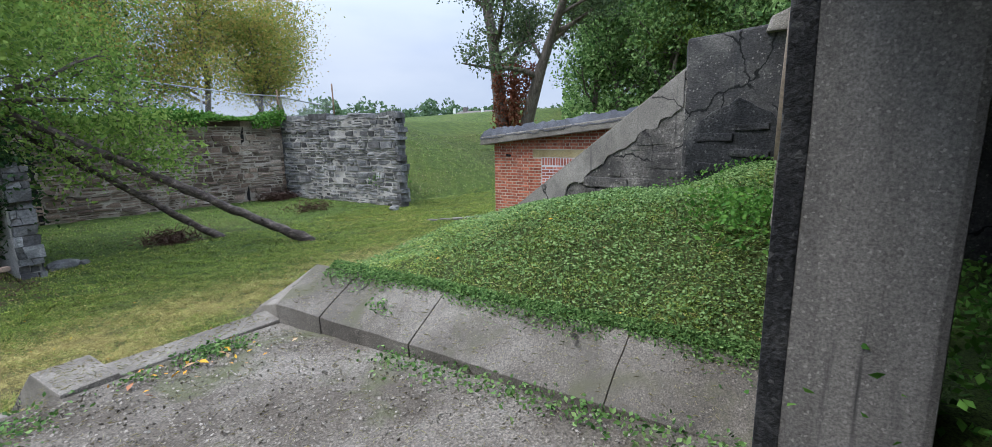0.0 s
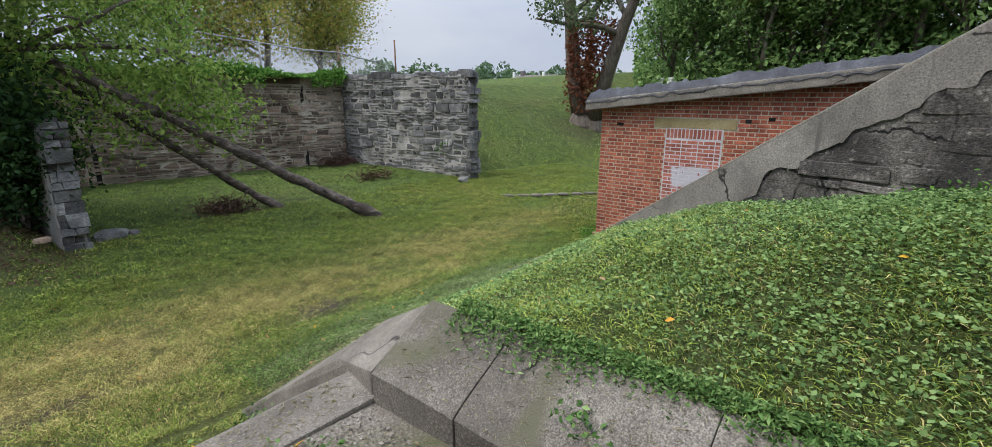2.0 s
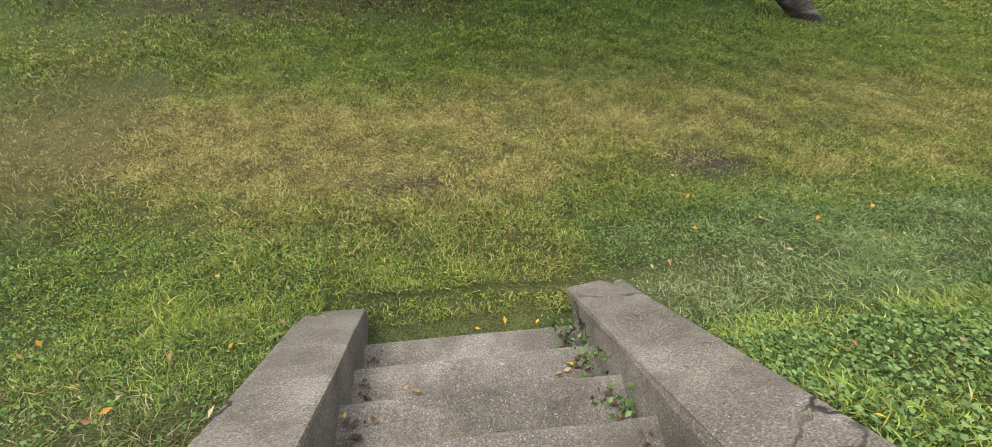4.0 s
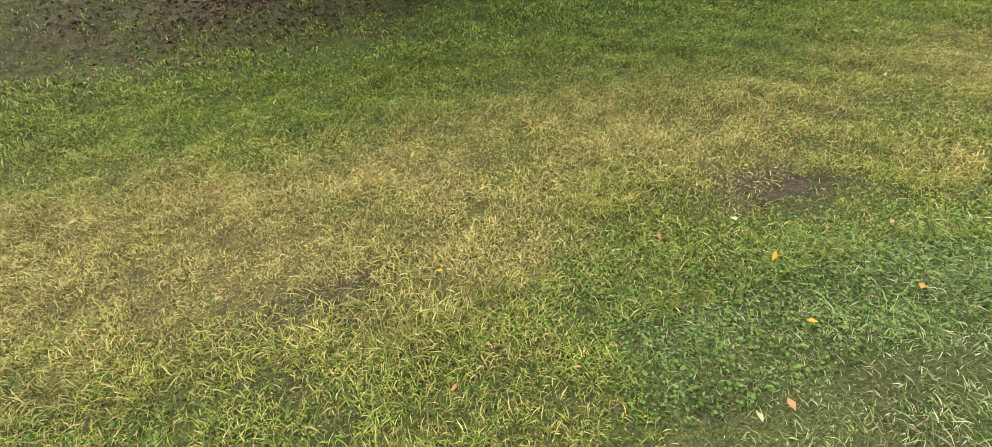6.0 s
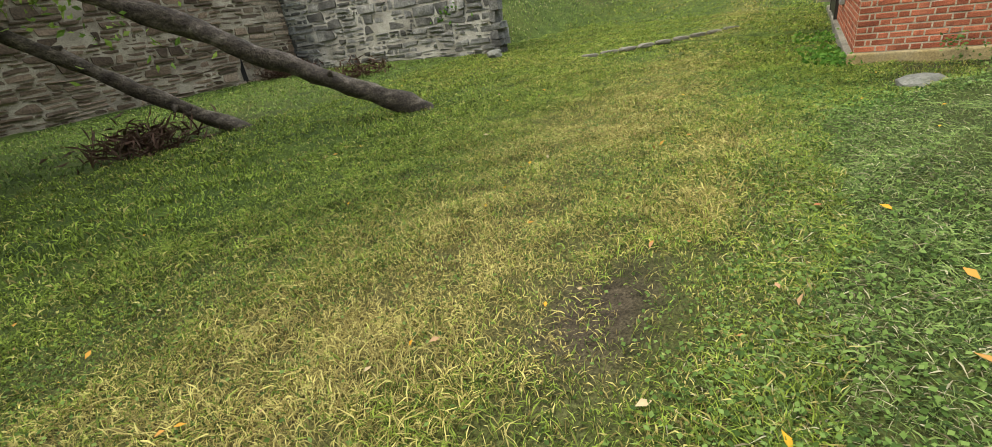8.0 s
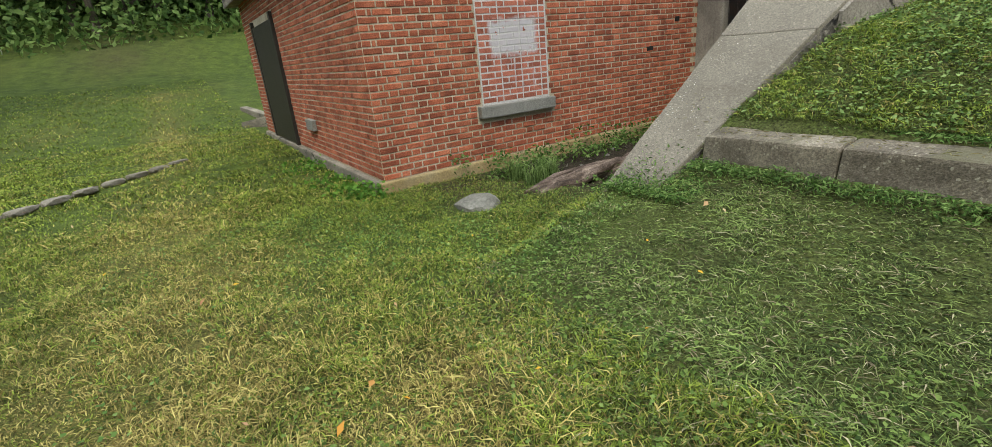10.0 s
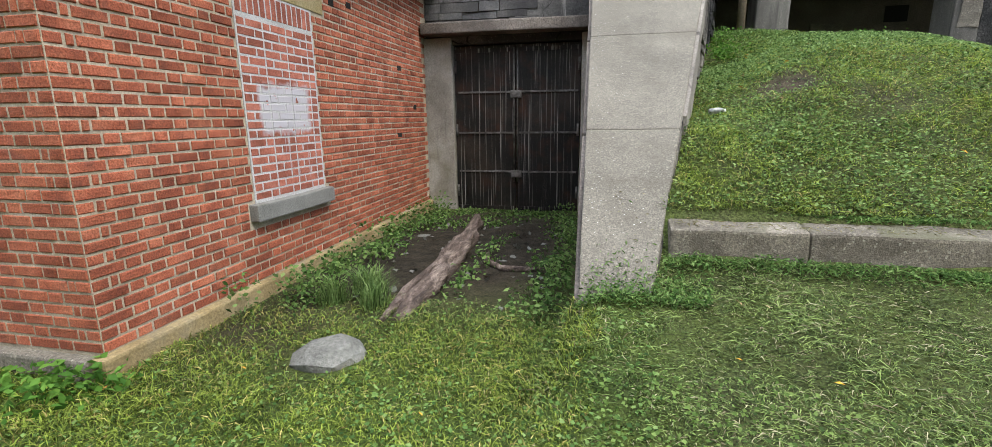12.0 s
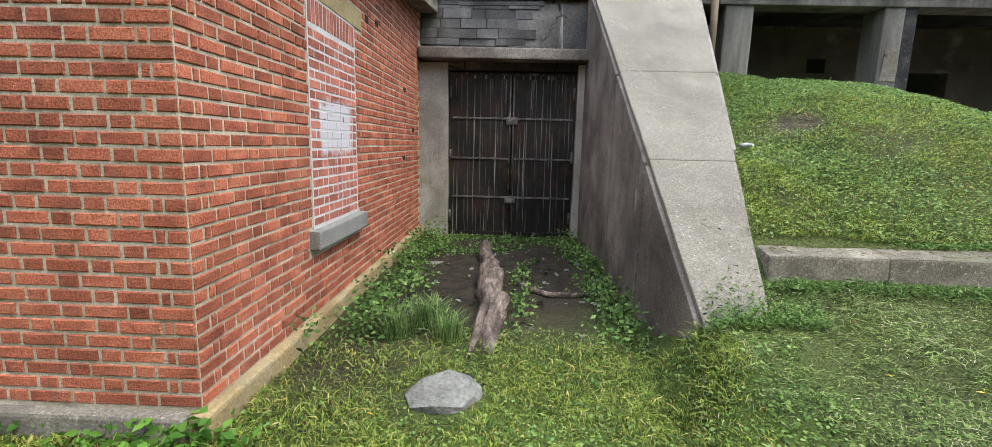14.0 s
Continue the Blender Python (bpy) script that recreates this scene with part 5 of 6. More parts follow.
for x0, y0, x1, y1 in ((-9.2, 0.55, -12.6, 0.1), (-9.0, 0.9, -9.9, -0.25), (-8.6, 0.9, -9.5, -0.25)):
    za, zb = float(ground_height(x0, y0)), float(ground_height(x1, y1))
    ob = part("stair_edge", hexa([(x0, y0, za - 0.3), (x0, y0 + 0.22, za - 0.3), (x1, y1 + 0.22, zb - 0.3), (x1, y1, zb - 0.3), (x0, y0, za + 0.12), (x0, y0 + 0.22, za + 0.12), (x1, y1 + 0.22, zb + 0.12), (x1, y1, zb + 0.12)], 0.02), M_CONC)
    tagged(ob, "sloping concrete stair edge on the far bank", "kerb", "far stair edges")
fh = thing("far_house", "low house with a brown roof beyond the berm", "house", (-62, -45, 2.6))
part("wall", block(-3, 3, -5, 5, 0, 2.7, 0.02), M_WHITE, fh)
part("roof", solid("r", [(-3.4, -5.4, 2.6), (3.4, -5.4, 2.6), (3.4, 5.4, 2.6), (-3.4, 5.4, 2.6), (0, -4.2, 4.1), (0, 4.2, 4.1)], [(0, 1, 2, 3), (0, 4, 1), (1, 4, 5, 2), (2, 5, 3), (3, 5, 4, 0)], 0.02), M_ROOFTILE, fh)
part("chimney", block(-0.4, 0.4, -3.2, -2.6, 3.3, 4.8, 0.02), M_ROOFTILE, fh)
for y in (-3.4, -1.0, 1.4, 3.6):
    part("window", block(2.98, 3.04, y - 0.5, y + 0.5, 1.0, 2.1, 0.01), M_STEEL, fh)
for x, y in ((-40, -33), (-42, -30)):
    ob = part("marker_post", block(x - 0.12, x + 0.12, y - 0.12, y + 0.12, 3.0, 6.0, 0.01), M_WHITE)
    tagged(ob, "thin white marker post on the horizon", "post", "marker posts")

# ---- trees ----
R = np.random.default_rng


def gz(x, y):
    return float(ground_height(x, y))


tw = tree("twin_tree", "tall tree with two trunks wrapped in dead ivy", (-16.3, -9.85, gz(-16.3, -9.85)), 17, 0.55, R(5), L_GREY, 11000, 0.22, (0.05, -0.1), 0.3, 0.48, 11, 0.6)
tree("twin_tree", "tall leaning trunk with sparse leaves beside the twin trunk", (-16.5, -9.1, gz(-16.5, -9.1)), 16, 0.45, R(6), L_GREY, 8000, 0.22, (0.02, 0.10), 0.35, 0.42, 10, 0.55)
rg = R(9)
n = 4200
hz = rg.uniform(0.6, 5.6, n)
ang = rg.uniform(0, 6.3, n)
rr = 0.5 + 0.22 * np.abs(rg.normal(size=n))
iv = np.stack([rr * np.cos(ang) + 0.02 * hz, rr * np.sin(ang) - 0.03 * hz + np.where(rg.random(n) < 0.5, 0, 0.7 + 0.12 * hz), hz], 1)
keep = rg.random(n) < np.clip((hz - 0.3) / 2.5, 0.15, 1)
part("dead_ivy", leaves_mesh("ivy", iv[keep], 0.22, rg), L_RED, tw, "reddish dead ivy")
# locust over the rubble stub
tree("locust_tree", "leafy locust tree with drooping feathery branches over the stub wall", (8.3, -9.3, gz(8.3, -9.3)), 8.5, 0.2, R(12), L_LIME, 46000, 0.12, (-0.25, 0.18), 0.25, 0.66, 13, 0.48, droop=0.24)
tree("locust_tree", "leafy locust tree behind the stub wall", (9.6, -11.5, gz(9.6, -11.5)), 9.5, 0.22, R(14), L_LIME, 20000, 0.15, (-0.1, 0.1), 0.3, 0.6, 10, 0.5, droop=0.15)


def bush(name, label, at, rad, height, mat, n, size, seed, stems=9):
    rgb = R(seed)
    t = thing(name, label, "bush", at)
    v, f, tips = [], [], []
    for k in range(stems):
        a = rgb.uniform(0, 6.3)
        e = Vector((math.cos(a) * rad * rgb.uniform(0.3, 0.9), math.sin(a) * rad * rgb.uniform(0.3, 0.9), height * rgb.uniform(0.5, 1)))
        m = Vector((e.x * 0.35, e.y * 0.35, e.z * 0.6))
        tube_data([(0, 0, -0.1), m, e], [0.035, 0.022, 0.006], 5, v, f)
        tips += [m.lerp(e, s) for s in (0, 0.3, 0.6, 1.0)]
    part("stems", pydata("stems", v, f), M_BARK, t)
    tp = np.array([tuple(p) for p in tips])
    c = tp[rgb.integers(0, len(tp), n)] + rgb.normal(size=(n, 3)) * np.array([rad * 0.3, rad * 0.3, height * 0.16])
    c[:, 2] = np.maximum(c[:, 2], 0.03)
    part("foliage", leaves_mesh("foliage", c, size, rgb), mat, t)
    return t


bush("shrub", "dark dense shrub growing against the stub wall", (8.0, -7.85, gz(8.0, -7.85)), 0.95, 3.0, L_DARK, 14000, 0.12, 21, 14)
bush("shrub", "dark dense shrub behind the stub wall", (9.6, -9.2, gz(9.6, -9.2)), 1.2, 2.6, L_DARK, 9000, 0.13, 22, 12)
bush("shrub", "green creeper mound at the end of the rubble wall", (-4.25, -8.2, 0.5), 0.8, 0.9, L_VINE, 3500, 0.11, 23)
bush("shrub", "green creeper mound at the end of the rubble wall", (-4.7, -8.9, 0.95), 0.7, 0.8, L_VINE, 2600, 0.11, 24)
for i, (x, y, h, mat) in enumerate(((-6.8, -21.5, 7.5, L_AUTUMN), (-3.2, -20.5, 8.0, L_AUTUMN), (0.5, -20.8, 8.5, L_AUTUMN), (4.2, -20.0, 8.5, L_LIME), (-10.2, -24.5, 7.5, L_AUTUMN), (8.0, -19.5, 9, L_LIME), (-1.0, -26, 10, L_FOREST), (5.5, -26, 10, L_FOREST))):
    tree("yellowing_tree", "leafy tree turning yellow behind the rubble wall", (x, y, 3.6), h, 0.16, R(40 + i), mat, 16000, 0.15, (0, 0), 0.05, 0.56, 15, 0.75, group="trees behind the wall")
# wooded bank beyond the magazine
rf = R(60)
k = 0
for d, n_tr in ((45, 10), (52, 11), (62, 11)):
    for j in range(n_tr):
        a = radians(202.5 - 33 * (j + rf.uniform(0.2, 0.8)) / n_tr)
        x, y = 9 + d * math.cos(a), 5.3 + d * math.sin(a) + 0.0
        tree("woodland_tree", "dense dark green woodland tree on the far bank", (x, y, gz(x, y) - 0.2), rf.uniform(13, 19), 0.25, R(100 + k), L_FOREST, 6500, 0.34, (0, 0), 0.03, 0.42, 14, 0.85, group="woodland trees")
        k += 1
tree("small_tree", "slender pale-trunked tree with feathery crown on the bank", (-33, -4.1, gz(-33, -4.1)), 11, 0.22, R(77), L_LIME, 9000, 0.2, (0.02, 0.05), 0.45, 0.4, 9, 0.5)
for i, (x, y) in enumerate(((-3, 9.5), (1.0, 10.5), (-7.5, 10), (-12.5, 7.5), (4.5, 13))):
    tree("woodland_tree", "dense dark green woodland tree above the facade", (x, y, gz(x, y) - 0.2), 9.5 + i, 0.2, R(140 + i), L_FOREST, 4200, 0.3, (0, 0), 0.1, 0.42, 12, 0.6, group="woodland trees")
ru = R(66)
n = 15000
a = np.radians(ru.uniform(168, 205, n))
d = ru.uniform(40, 60, n)
ux, uy = 9 + d * np.cos(a), 5.3 + d * np.sin(a)
uz = ground_height(ux, uy) + 4.5 * ru.random(n) ** 1.4 * (0.6 + 0.4 * np.sin(ux * 0.9) * np.sin(uy * 1.1))
ob = part("undergrowth", leaves_mesh("undergrowth", np.stack([ux, uy, uz], 1), 0.42, ru), L_FOREST)
tagged(ob, "dense dark undergrowth below the woodland trees", "undergrowth", kind="stuff")
# far woods on the horizon
rgw = R(88)
pts = []
for i in range(60):
    a = radians(238 - 70 * (i + rgw.uniform(0, 1)) / 60)
    d = rgw.uniform(95, 150)
    c = np.array([9 + d * math.cos(a), 5 + d * math.sin(a), 2.6])
    hh = rgw.uniform(4.5, 8.5)
    m = 420
    u = rgw.normal(size=(m, 3))
    u /= np.linalg.norm(u, axis=1)[:, None]
    rad = (0.65 + 0.4 * rgw.random(m) ** 0.5)[:, None]
    lobes = rgw.normal(size=(5, 3)) * np.array([1.6, 1.6, 0.8])
    pts.append(c + np.array([0, 0, hh * 0.55]) + u * rad * np.array([2.0, 2.0, hh * 0.36]) + lobes[rgw.integers(0, 5, m)])
ob = part("far_woods", leaves_mesh("far_woods", np.concatenate(pts), 0.95, rgw), leaf_material("far_leaves", [(0.06, 0.10, 0.06), (0.09, 0.15, 0.07), (0.13, 0.19, 0.10)]))
tagged(ob, "distant line of green trees on the horizon", "trees", kind="stuff")

# creepers along the top of the back wall, dead heap in its corner
rgv = R(31)
n = 16000
s = rgv.uniform(0, 1, n)
xx = 9.3 - 12.4 * s
yy = -15.27 + 1.5 * s + rgv.normal(size=n) * 0.22
zz = 3.74 + np.abs(rgv.normal(size=n)) * 0.13 * (1 + 0.7 * np.sin(xx * 1.3)) - np.where(yy > -15.27 + 1.5 * s + 0.2, rgv.random(n) * 0.4 * (np.sin(xx * 2.1) > 0.3), 0)
ob = part("creeper", leaves_mesh("creeper", np.stack([xx, yy, zz], 1), 0.13, rgv), L_VINE)
tagged(ob, "bright green creeper hanging over the wall top", "creeper", kind="stuff")
for (x, y, nn, sx) in ((-2.2, -13.2, 900, 0.45), (4.4, -7.9, 500, 0.35), (-1.0, -9.2, 350, 0.4)):
    c = rgv.normal(size=(nn, 3)) * np.array([sx, sx * 0.6, 0.12]) + np.array([x, y, 0.3])
    c[:, 2] = np.maximum(c[:, 2], 0.14)
    ob = part("dead_brush", leaves_mesh("brush", c, 0.22, rgv, 0.2, 0.12), L_DEAD)
    tagged(ob, "low heap of dead brown brush on the lawn", "brush", kind="stuff")


# ---- grass, ground cover and weeds ----
def inside_solid(x, y):
    """True where masonry stands on the earth."""
    m = (x > 7.25) & (y > 2.62)
    m |= (x > 7.19) & (x < 9.44) & (y > 0.45) & (y < 2.75)
    m |= (x < 0.06) & (y > -0.06)
    m |= (x > 3.1) & (x < 5.25) & (y > 1.03) & (y < 1.30)
    wl_ = np.where(y > 1.62, wing_out(y), 3.2 - 0.35 * (1.62 - y))
    m |= (x > 2.5) & (x < wl_ + 0.02) & (y > 0.75)
    m |= (y > 5.3) & (x < 4.2)
    m |= np.hypot(x - 1.08, y - 0.50) < 0.24
    m |= (x > 7.6) & (x < 8.2) & (y > 6.7)
    return m


def blades(name, label, x0, x1, y0, y1, per_m2, width, height, seed, lie=0.3, where=None, bare_cut=1.0, fade=0.0, cast=(1, 1, 1)):
    """Single blades of grass, each a pointed sliver bent at the middle, tinted by how dry the turf is there and
    multiplied by cast, which in places carries tree shade or haze.
    """
    r = R(seed)
    n = int((x1 - x0) * (y1 - y0) * per_m2)
    x, y = r.uniform(x0, x1, n), r.uniform(y0, y1, n)
    dry, bare = dryness(x, y), bareness(x, y)
    ok = ~inside_solid(x, y) & (r.random(n) > bare * bare_cut) & (r.random(n) > 0.25 * dry)
    if fade:
        ok &= r.random(n) < np.minimum(np.minimum(x - x0, x1 - x), np.minimum(y - y0, y1 - y)) / fade
    clump = hills(x * 13, y * 13, 37)
    ok &= r.random(n) > np.clip(0.26 - 0.6 * clump, 0, 0.85)
    if where is not None:
        ok &= where(x, y)
    x, y, dry, clump = x[ok], y[ok], dry[ok], clump[ok]
    n = len(x)
    z = ground_height(x, y) + bumpy(x, y) - 0.006
    tuft = np.clip(0.75 + 0.5 * hills(x * 3.5, y * 3.5, 17), 0.4, 1.6)
    h = height * r.uniform(0.45, 1.3, n) * tuft
    w = width * r.uniform(0.6, 1.4, n)
    a, b = r.uniform(0, 6.283, n), r.uniform(0, 6.283, n)
    ln = h * lie * r.uniform(0.3, 2.2, n)
    side = b + math.pi / 2 + (a - 3.14) * 0.3
    off = np.stack([np.cos(side) * w / 2, np.sin(side) * w / 2, r.uniform(-0.3, 0.3, n) * w], 1)
    base = np.stack([x, y, z], 1)
    mid = base + np.stack([np.cos(b) * ln * 0.4, np.sin(b) * ln * 0.4, h * 0.62], 1)
    v = np.empty((n, 4, 3))
    v[:, 0] = base
    v[:, 1] = mid + off
    v[:, 2] = base + np.stack([np.cos(b) * ln, np.sin(b) * ln, np.maximum(h * (1 - 0.35 * lie * r.uniform(0.4, 1.6, n)), 0.012)], 1)
    v[:, 3] = mid - off
    me = bpy.data.meshes.new(name)
    me.vertices.add(n * 4)
    me.vertices.foreach_set("co", v.reshape(-1))
    idx = (np.arange(n)[:, None] * 4 + np.array([0, 1, 3, 1, 2, 3])).reshape(-1)
    me.loops.add(n * 6)
    me.loops.foreach_set("vertex_index", idx.astype(np.int32))
    me.polygons.add(n * 2)
    me.polygons.foreach_set("loop_start", np.arange(0, n * 6, 3, dtype=np.int32))
    me.update(calc_edges=True)
    g0, g1 = np.array([0.034, 0.058, 0.010]), np.array([0.30, 0.385, 0.068])
    s0, s1 = np.array([0.17, 0.13, 0.045]), np.array([0.58, 0.51, 0.19])
    u = r.random(n)[:, None] ** 1.5
    pd = (r.random(n) < np.clip(dry * 1.0 + 0.09, 0, 0.93))[:, None]
    shade = (1.0 + 0.12 * hills(x * 1.1, y * 1.1, 23) + 0.16 * hills(x * 5.0, y * 5.0, 29))[:, None]
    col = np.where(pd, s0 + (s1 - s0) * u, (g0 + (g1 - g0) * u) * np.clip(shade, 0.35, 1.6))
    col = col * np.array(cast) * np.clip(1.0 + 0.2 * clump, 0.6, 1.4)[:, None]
    c4 = np.ones((n, 4, 4), np.float32)
    c4[:, :, :3] = col[:, None, :]
    at = me.color_attributes.new("tint", "FLOAT_COLOR", "POINT")
    at.data.foreach_set("color", c4.reshape(-1))
    ob = part(name, me, L_GRASS)
    return tagged(ob, label, "grass", kind="stuff")


def off_bank(x, y):
    """False on the bank below the kerb, where the clippings lie."""
    return ~((x > 2.6 + 0.25 * hills(x * 2, y * 2, 93)) & (x < 7.3) & (y > -0.3 + 0.2 * hills(x * 2, y * 2, 94)))


blades("grass", "short mown lawn grass with dry yellow blades", 2.4, 11.8, -5.0, 1.4, 12500, 0.0052, 0.066, 201, 0.8, fade=0.9, where=off_bank)
blades("grass", "short mown lawn grass", -1.6, 3.6, -4.9, 1.3, 9500, 0.0054, 0.06, 202, 0.8, fade=0.7, where=off_bank)
blades("grass", "short mown lawn grass", -6.5, 16, -8.0, -3.4, 2200, 0.012, 0.07, 203, 0.7, fade=0.7)
blades("grass", "short mown lawn grass", -9, -0.3, -7.2, -0.1, 1600, 0.013, 0.07, 204, 0.7)
# the trees' shade over the enclosure is painted into the blades by cast
blades("grass", "short grass inside the rubble enclosure", -3.0, 7.0, -13.8, -8.0, 520, 0.016, 0.08, 205, 0.7, cast=(0.8, 0.9, 1.1))
# cast puts the blue of distant haze into the berm grass
blades("grass", "short grass on the valley berms", -24, -3.8, -13.8, -7.2, 260, 0.026, 0.09, 206, 0.6, cast=(0.9, 0.95, 1.6))
blades("grass", "short grass along the valley", -24, -9, -7.2, 2.5, 190, 0.026, 0.08, 207, 0.6)
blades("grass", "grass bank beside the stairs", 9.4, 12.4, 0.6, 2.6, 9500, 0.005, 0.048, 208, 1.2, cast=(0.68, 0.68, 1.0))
# cast lowers this turf's colour to stand for tree shade
blades("grass", "short mown lawn grass", 10.6, 16, -4.6, 1.6, 1900, 0.008, 0.07, 212, 0.7, cast=(0.72, 0.76, 0.8))
blades("mown_clippings", "mown grass and clippings on the bank below the kerb", 2.4, 7.3, -0.9, 1.4, 13000, 0.0042, 0.042, 209, 1.7, fade=0.5, cast=(0.93, 0.98, 1.75))
blades("grass", "grass on the mound", 3.0, 7.4, 1.1, 7.2, 9500, 0.0052, 0.05, 210, 1.1, cast=(1.2, 1.2, 1.3))
blades("grass", "long grass in the alcove mouth", 0.05, 2.6, 0.0, 1.5, 4200, 0.0046, 0.055, 211, 1.1, cast=(0.85, 0.85, 1.25))
blades("dead_straw", "flattened dry straw lying in the worn lawn", 2.6, 11.5, -4.2, 0.4, 3600, 0.0045, 0.042, 213, 1.8, where=lambda x, y: dryness(x, y) > 0.36, bare_cut=0.35)


def cover(name, label, x0, x1, y0, y1, per_m2, size, seed, mat, lift=0.03, where=None, flat=0.55):
    """Small broad leaves hugging the ground."""
    r = R(seed)
    n = int((x1 - x0) * (y1 - y0) * per_m2)
    x, y = r.uniform(x0, x1, n), r.uniform(y0, y1, n)
    ok = ~inside_solid(x, y) & (r.random(n) > bareness(x, y) * 0.9) & (hills(x * 1.3, y * 1.3, seed) > r.uniform(-1.1, 0.5, n)) & (r.random(n) > dryness(x, y))
    if where is not None:
        ok &= where(x, y)
    x, y = x[ok], y[ok]
    z = ground_height(x, y) + bumpy(x, y) + lift * r.random(len(x))
    ob = part(name, leaves_mesh(name, np.stack([x, y, z], 1), size, r, flat, 0.8), mat)
    return tagged(ob, label, "ground cover", kind="stuff")


cover("ground_cover", "low broad-leaved ground cover on the mound", 3.0, 7.45, 1.3, 7.2, 5600, 0.024, 301, L_MOUND, 0.07)
cover("clover", "clover and low weeds in the lawn", 3.0, 10.5, -3.8, 1.3, 1500, 0.02, 302, L_CLOVER, 0.05, where=lambda x, y: y < -0.2)
cover("clover", "dense green clover along the edge of the trodden way", 2.6, 7.4, -1.25, 0.15, 3400, 0.02, 305, L_CLOVER, 0.06, where=lambda x, y: (y > -0.95 + 0.25 * hills(x * 1.2, y * 1.2, 19) + 0.3 * hills(x * 6, y * 6, 20)) & (x > 2.9 + 0.3 * hills(x * 3, y * 3, 21)))
cover("clover", "clover and low weeds beside the stairs", 9.4, 12.2, -0.6, 2.6, 1500, 0.024, 304, L_WEED, 0.04)
cover("clover", "clover and low weeds by the magazine", 0.0, 3.0, -2.5, 1.5, 900, 0.024, 303, L_WEED, 0.04)


def weeds(name, label, spots, mat, seed, size=0.045):
    """Clumps of leafy weeds: (x, y, z, radius, height, leaves)."""
    r = R(seed)
    pts = []
    for x, y, z, rad, h, n in spots:
        u = np.abs(r.normal(size=n)) * 0.5
        c = r.normal(size=(n, 3)) * np.array([rad, rad, 0]) * 0.5 + np.array([x, y, z])
        c[:, 2] += np.clip(r.random(n), 0, 1) * h
        pts.append(c)
    ob = part(name, leaves_mesh(name, np.concatenate(pts), size, r, 0.3, 0.6), mat)
    return tagged(ob, label, "weeds", kind="stuff")


rw = random.Random(5)
spots = [(0.22 + rw.random() * 0.3, 1.3 + i * 0.27, -0.06, 0.22, 0.18 + 0.16 * rw.random(), 150) for i in range(15)]
spots += [(2.42 - rw.random() * 0.2, 1.2 + i * 0.25, -0.06, 0.22, 0.15 + 0.15 * rw.random(), 150) for i in range(16)]
spots += [(0.6 + rw.random() * 1.6, 4.1 + rw.random() * 1.2, -0.05, 0.3, 0.08, 150) for i in range(22)]
spots += [(1.5 + rw.random() * 0.15, 1.6 + i * 0.3, -0.04, 0.12, 0.16, 60) for i in range(7)]
spots += [(0.12 + rw.random() * 0.25, 0.9 + i * 0.36, -0.03, 0.16, 0.22 + 0.2 * rw.random(), 70) for i in range(12)]
spots += [(0.4 + rw.random() * 1.9, 1.5 + rw.random() * 2.6, -0.08, 0.14, 0.06, 26) for i in range(26)]
weeds("alcove_weeds", "leafy green weeds along the alcove walls", spots, L_WEED, 401, 0.045)
weeds("door_weeds", "round-leaved weeds at the foot of the brick corner", [(-0.05, -0.22, 0.0, 0.25, 0.16, 160), (-0.35, -0.2, 0.0, 0.3, 0.14, 160), (-1.1, -0.25, 0, 0.35, 0.1, 150), (0.15, -0.12, 0, 0.15, 0.1, 70), (-2.2, -0.3, 0, 0.5, 0.15, 200)], L_VINE, 402, 0.06)
spots = [(wing_out(5.0 + i * 0.17) + 0.22, 5.0 + i * 0.17, gz(4.6, 5.0 + i * 0.17) - 0.03, 0.25, 0.16, 90) for i in range(9)]
spots += [(6.3 + rw.random() * 1.8, 7.4 + rw.random() * 1.8, 1.85, 0.5, 0.45, 190) for i in range(16)]
spots += [(5.4 + rw.random() * 1.5, 6.3 + rw.random() * 0.5, 2.2 + 0.2 * rw.random(), 0.35, 0.22, 150) for i in range(14)]
weeds("wall_weeds", "leafy weeds at the foot of the blackened wall", spots, L_VINE, 403, 0.042)
spots = [(7.83 + 0.12 * rw.random(), 4.3 + i * 0.16, pad_height(4.3 + i * 0.16), 0.16, 0.09, 55) for i in range(16)]
spots += [(8.15 + rw.random() * 0.9, 2.82 + rw.random() * 0.12, 1.31, 0.16, 0.07, 60) for i in range(9)]
spots += [(9.3 + rw.random() * 1.6, 2.8 + rw.random() * 0.4, 1.31, 0.25, 0.07, 90) for i in range(12)]
spots += [(7.58, 3.9, 1.62, 0.1, 0.06, 40), (7.6, 4.0, 1.6, 0.09, 0.05, 30), (7.75, 1.55, 0.6, 0.12, 0.13, 60), (7.72, 1.1, 0.35, 0.15, 0.15, 80), (7.75, 0.7, 0.1, 0.15, 0.12, 70), (8.5, 2.15, 1.09, 0.14, 0.05, 60), (8.65, 2.1, 1.09, 0.1, 0.05, 40)]
weeds("pad_weeds", "small weeds in the joints of the pad and steps", spots, L_WEED, 404, 0.035)
r = R(405)
nb = 900
cx = np.concatenate([np.full(450, 0.82), np.full(250, 0.62), np.full(200, 1.0)]) + r.normal(size=nb) * 0.05
cy = np.concatenate([np.full(450, 1.6), np.full(250, 1.35), np.full(200, 1.3)]) + r.normal(size=nb) * 0.05
v, f = [], []
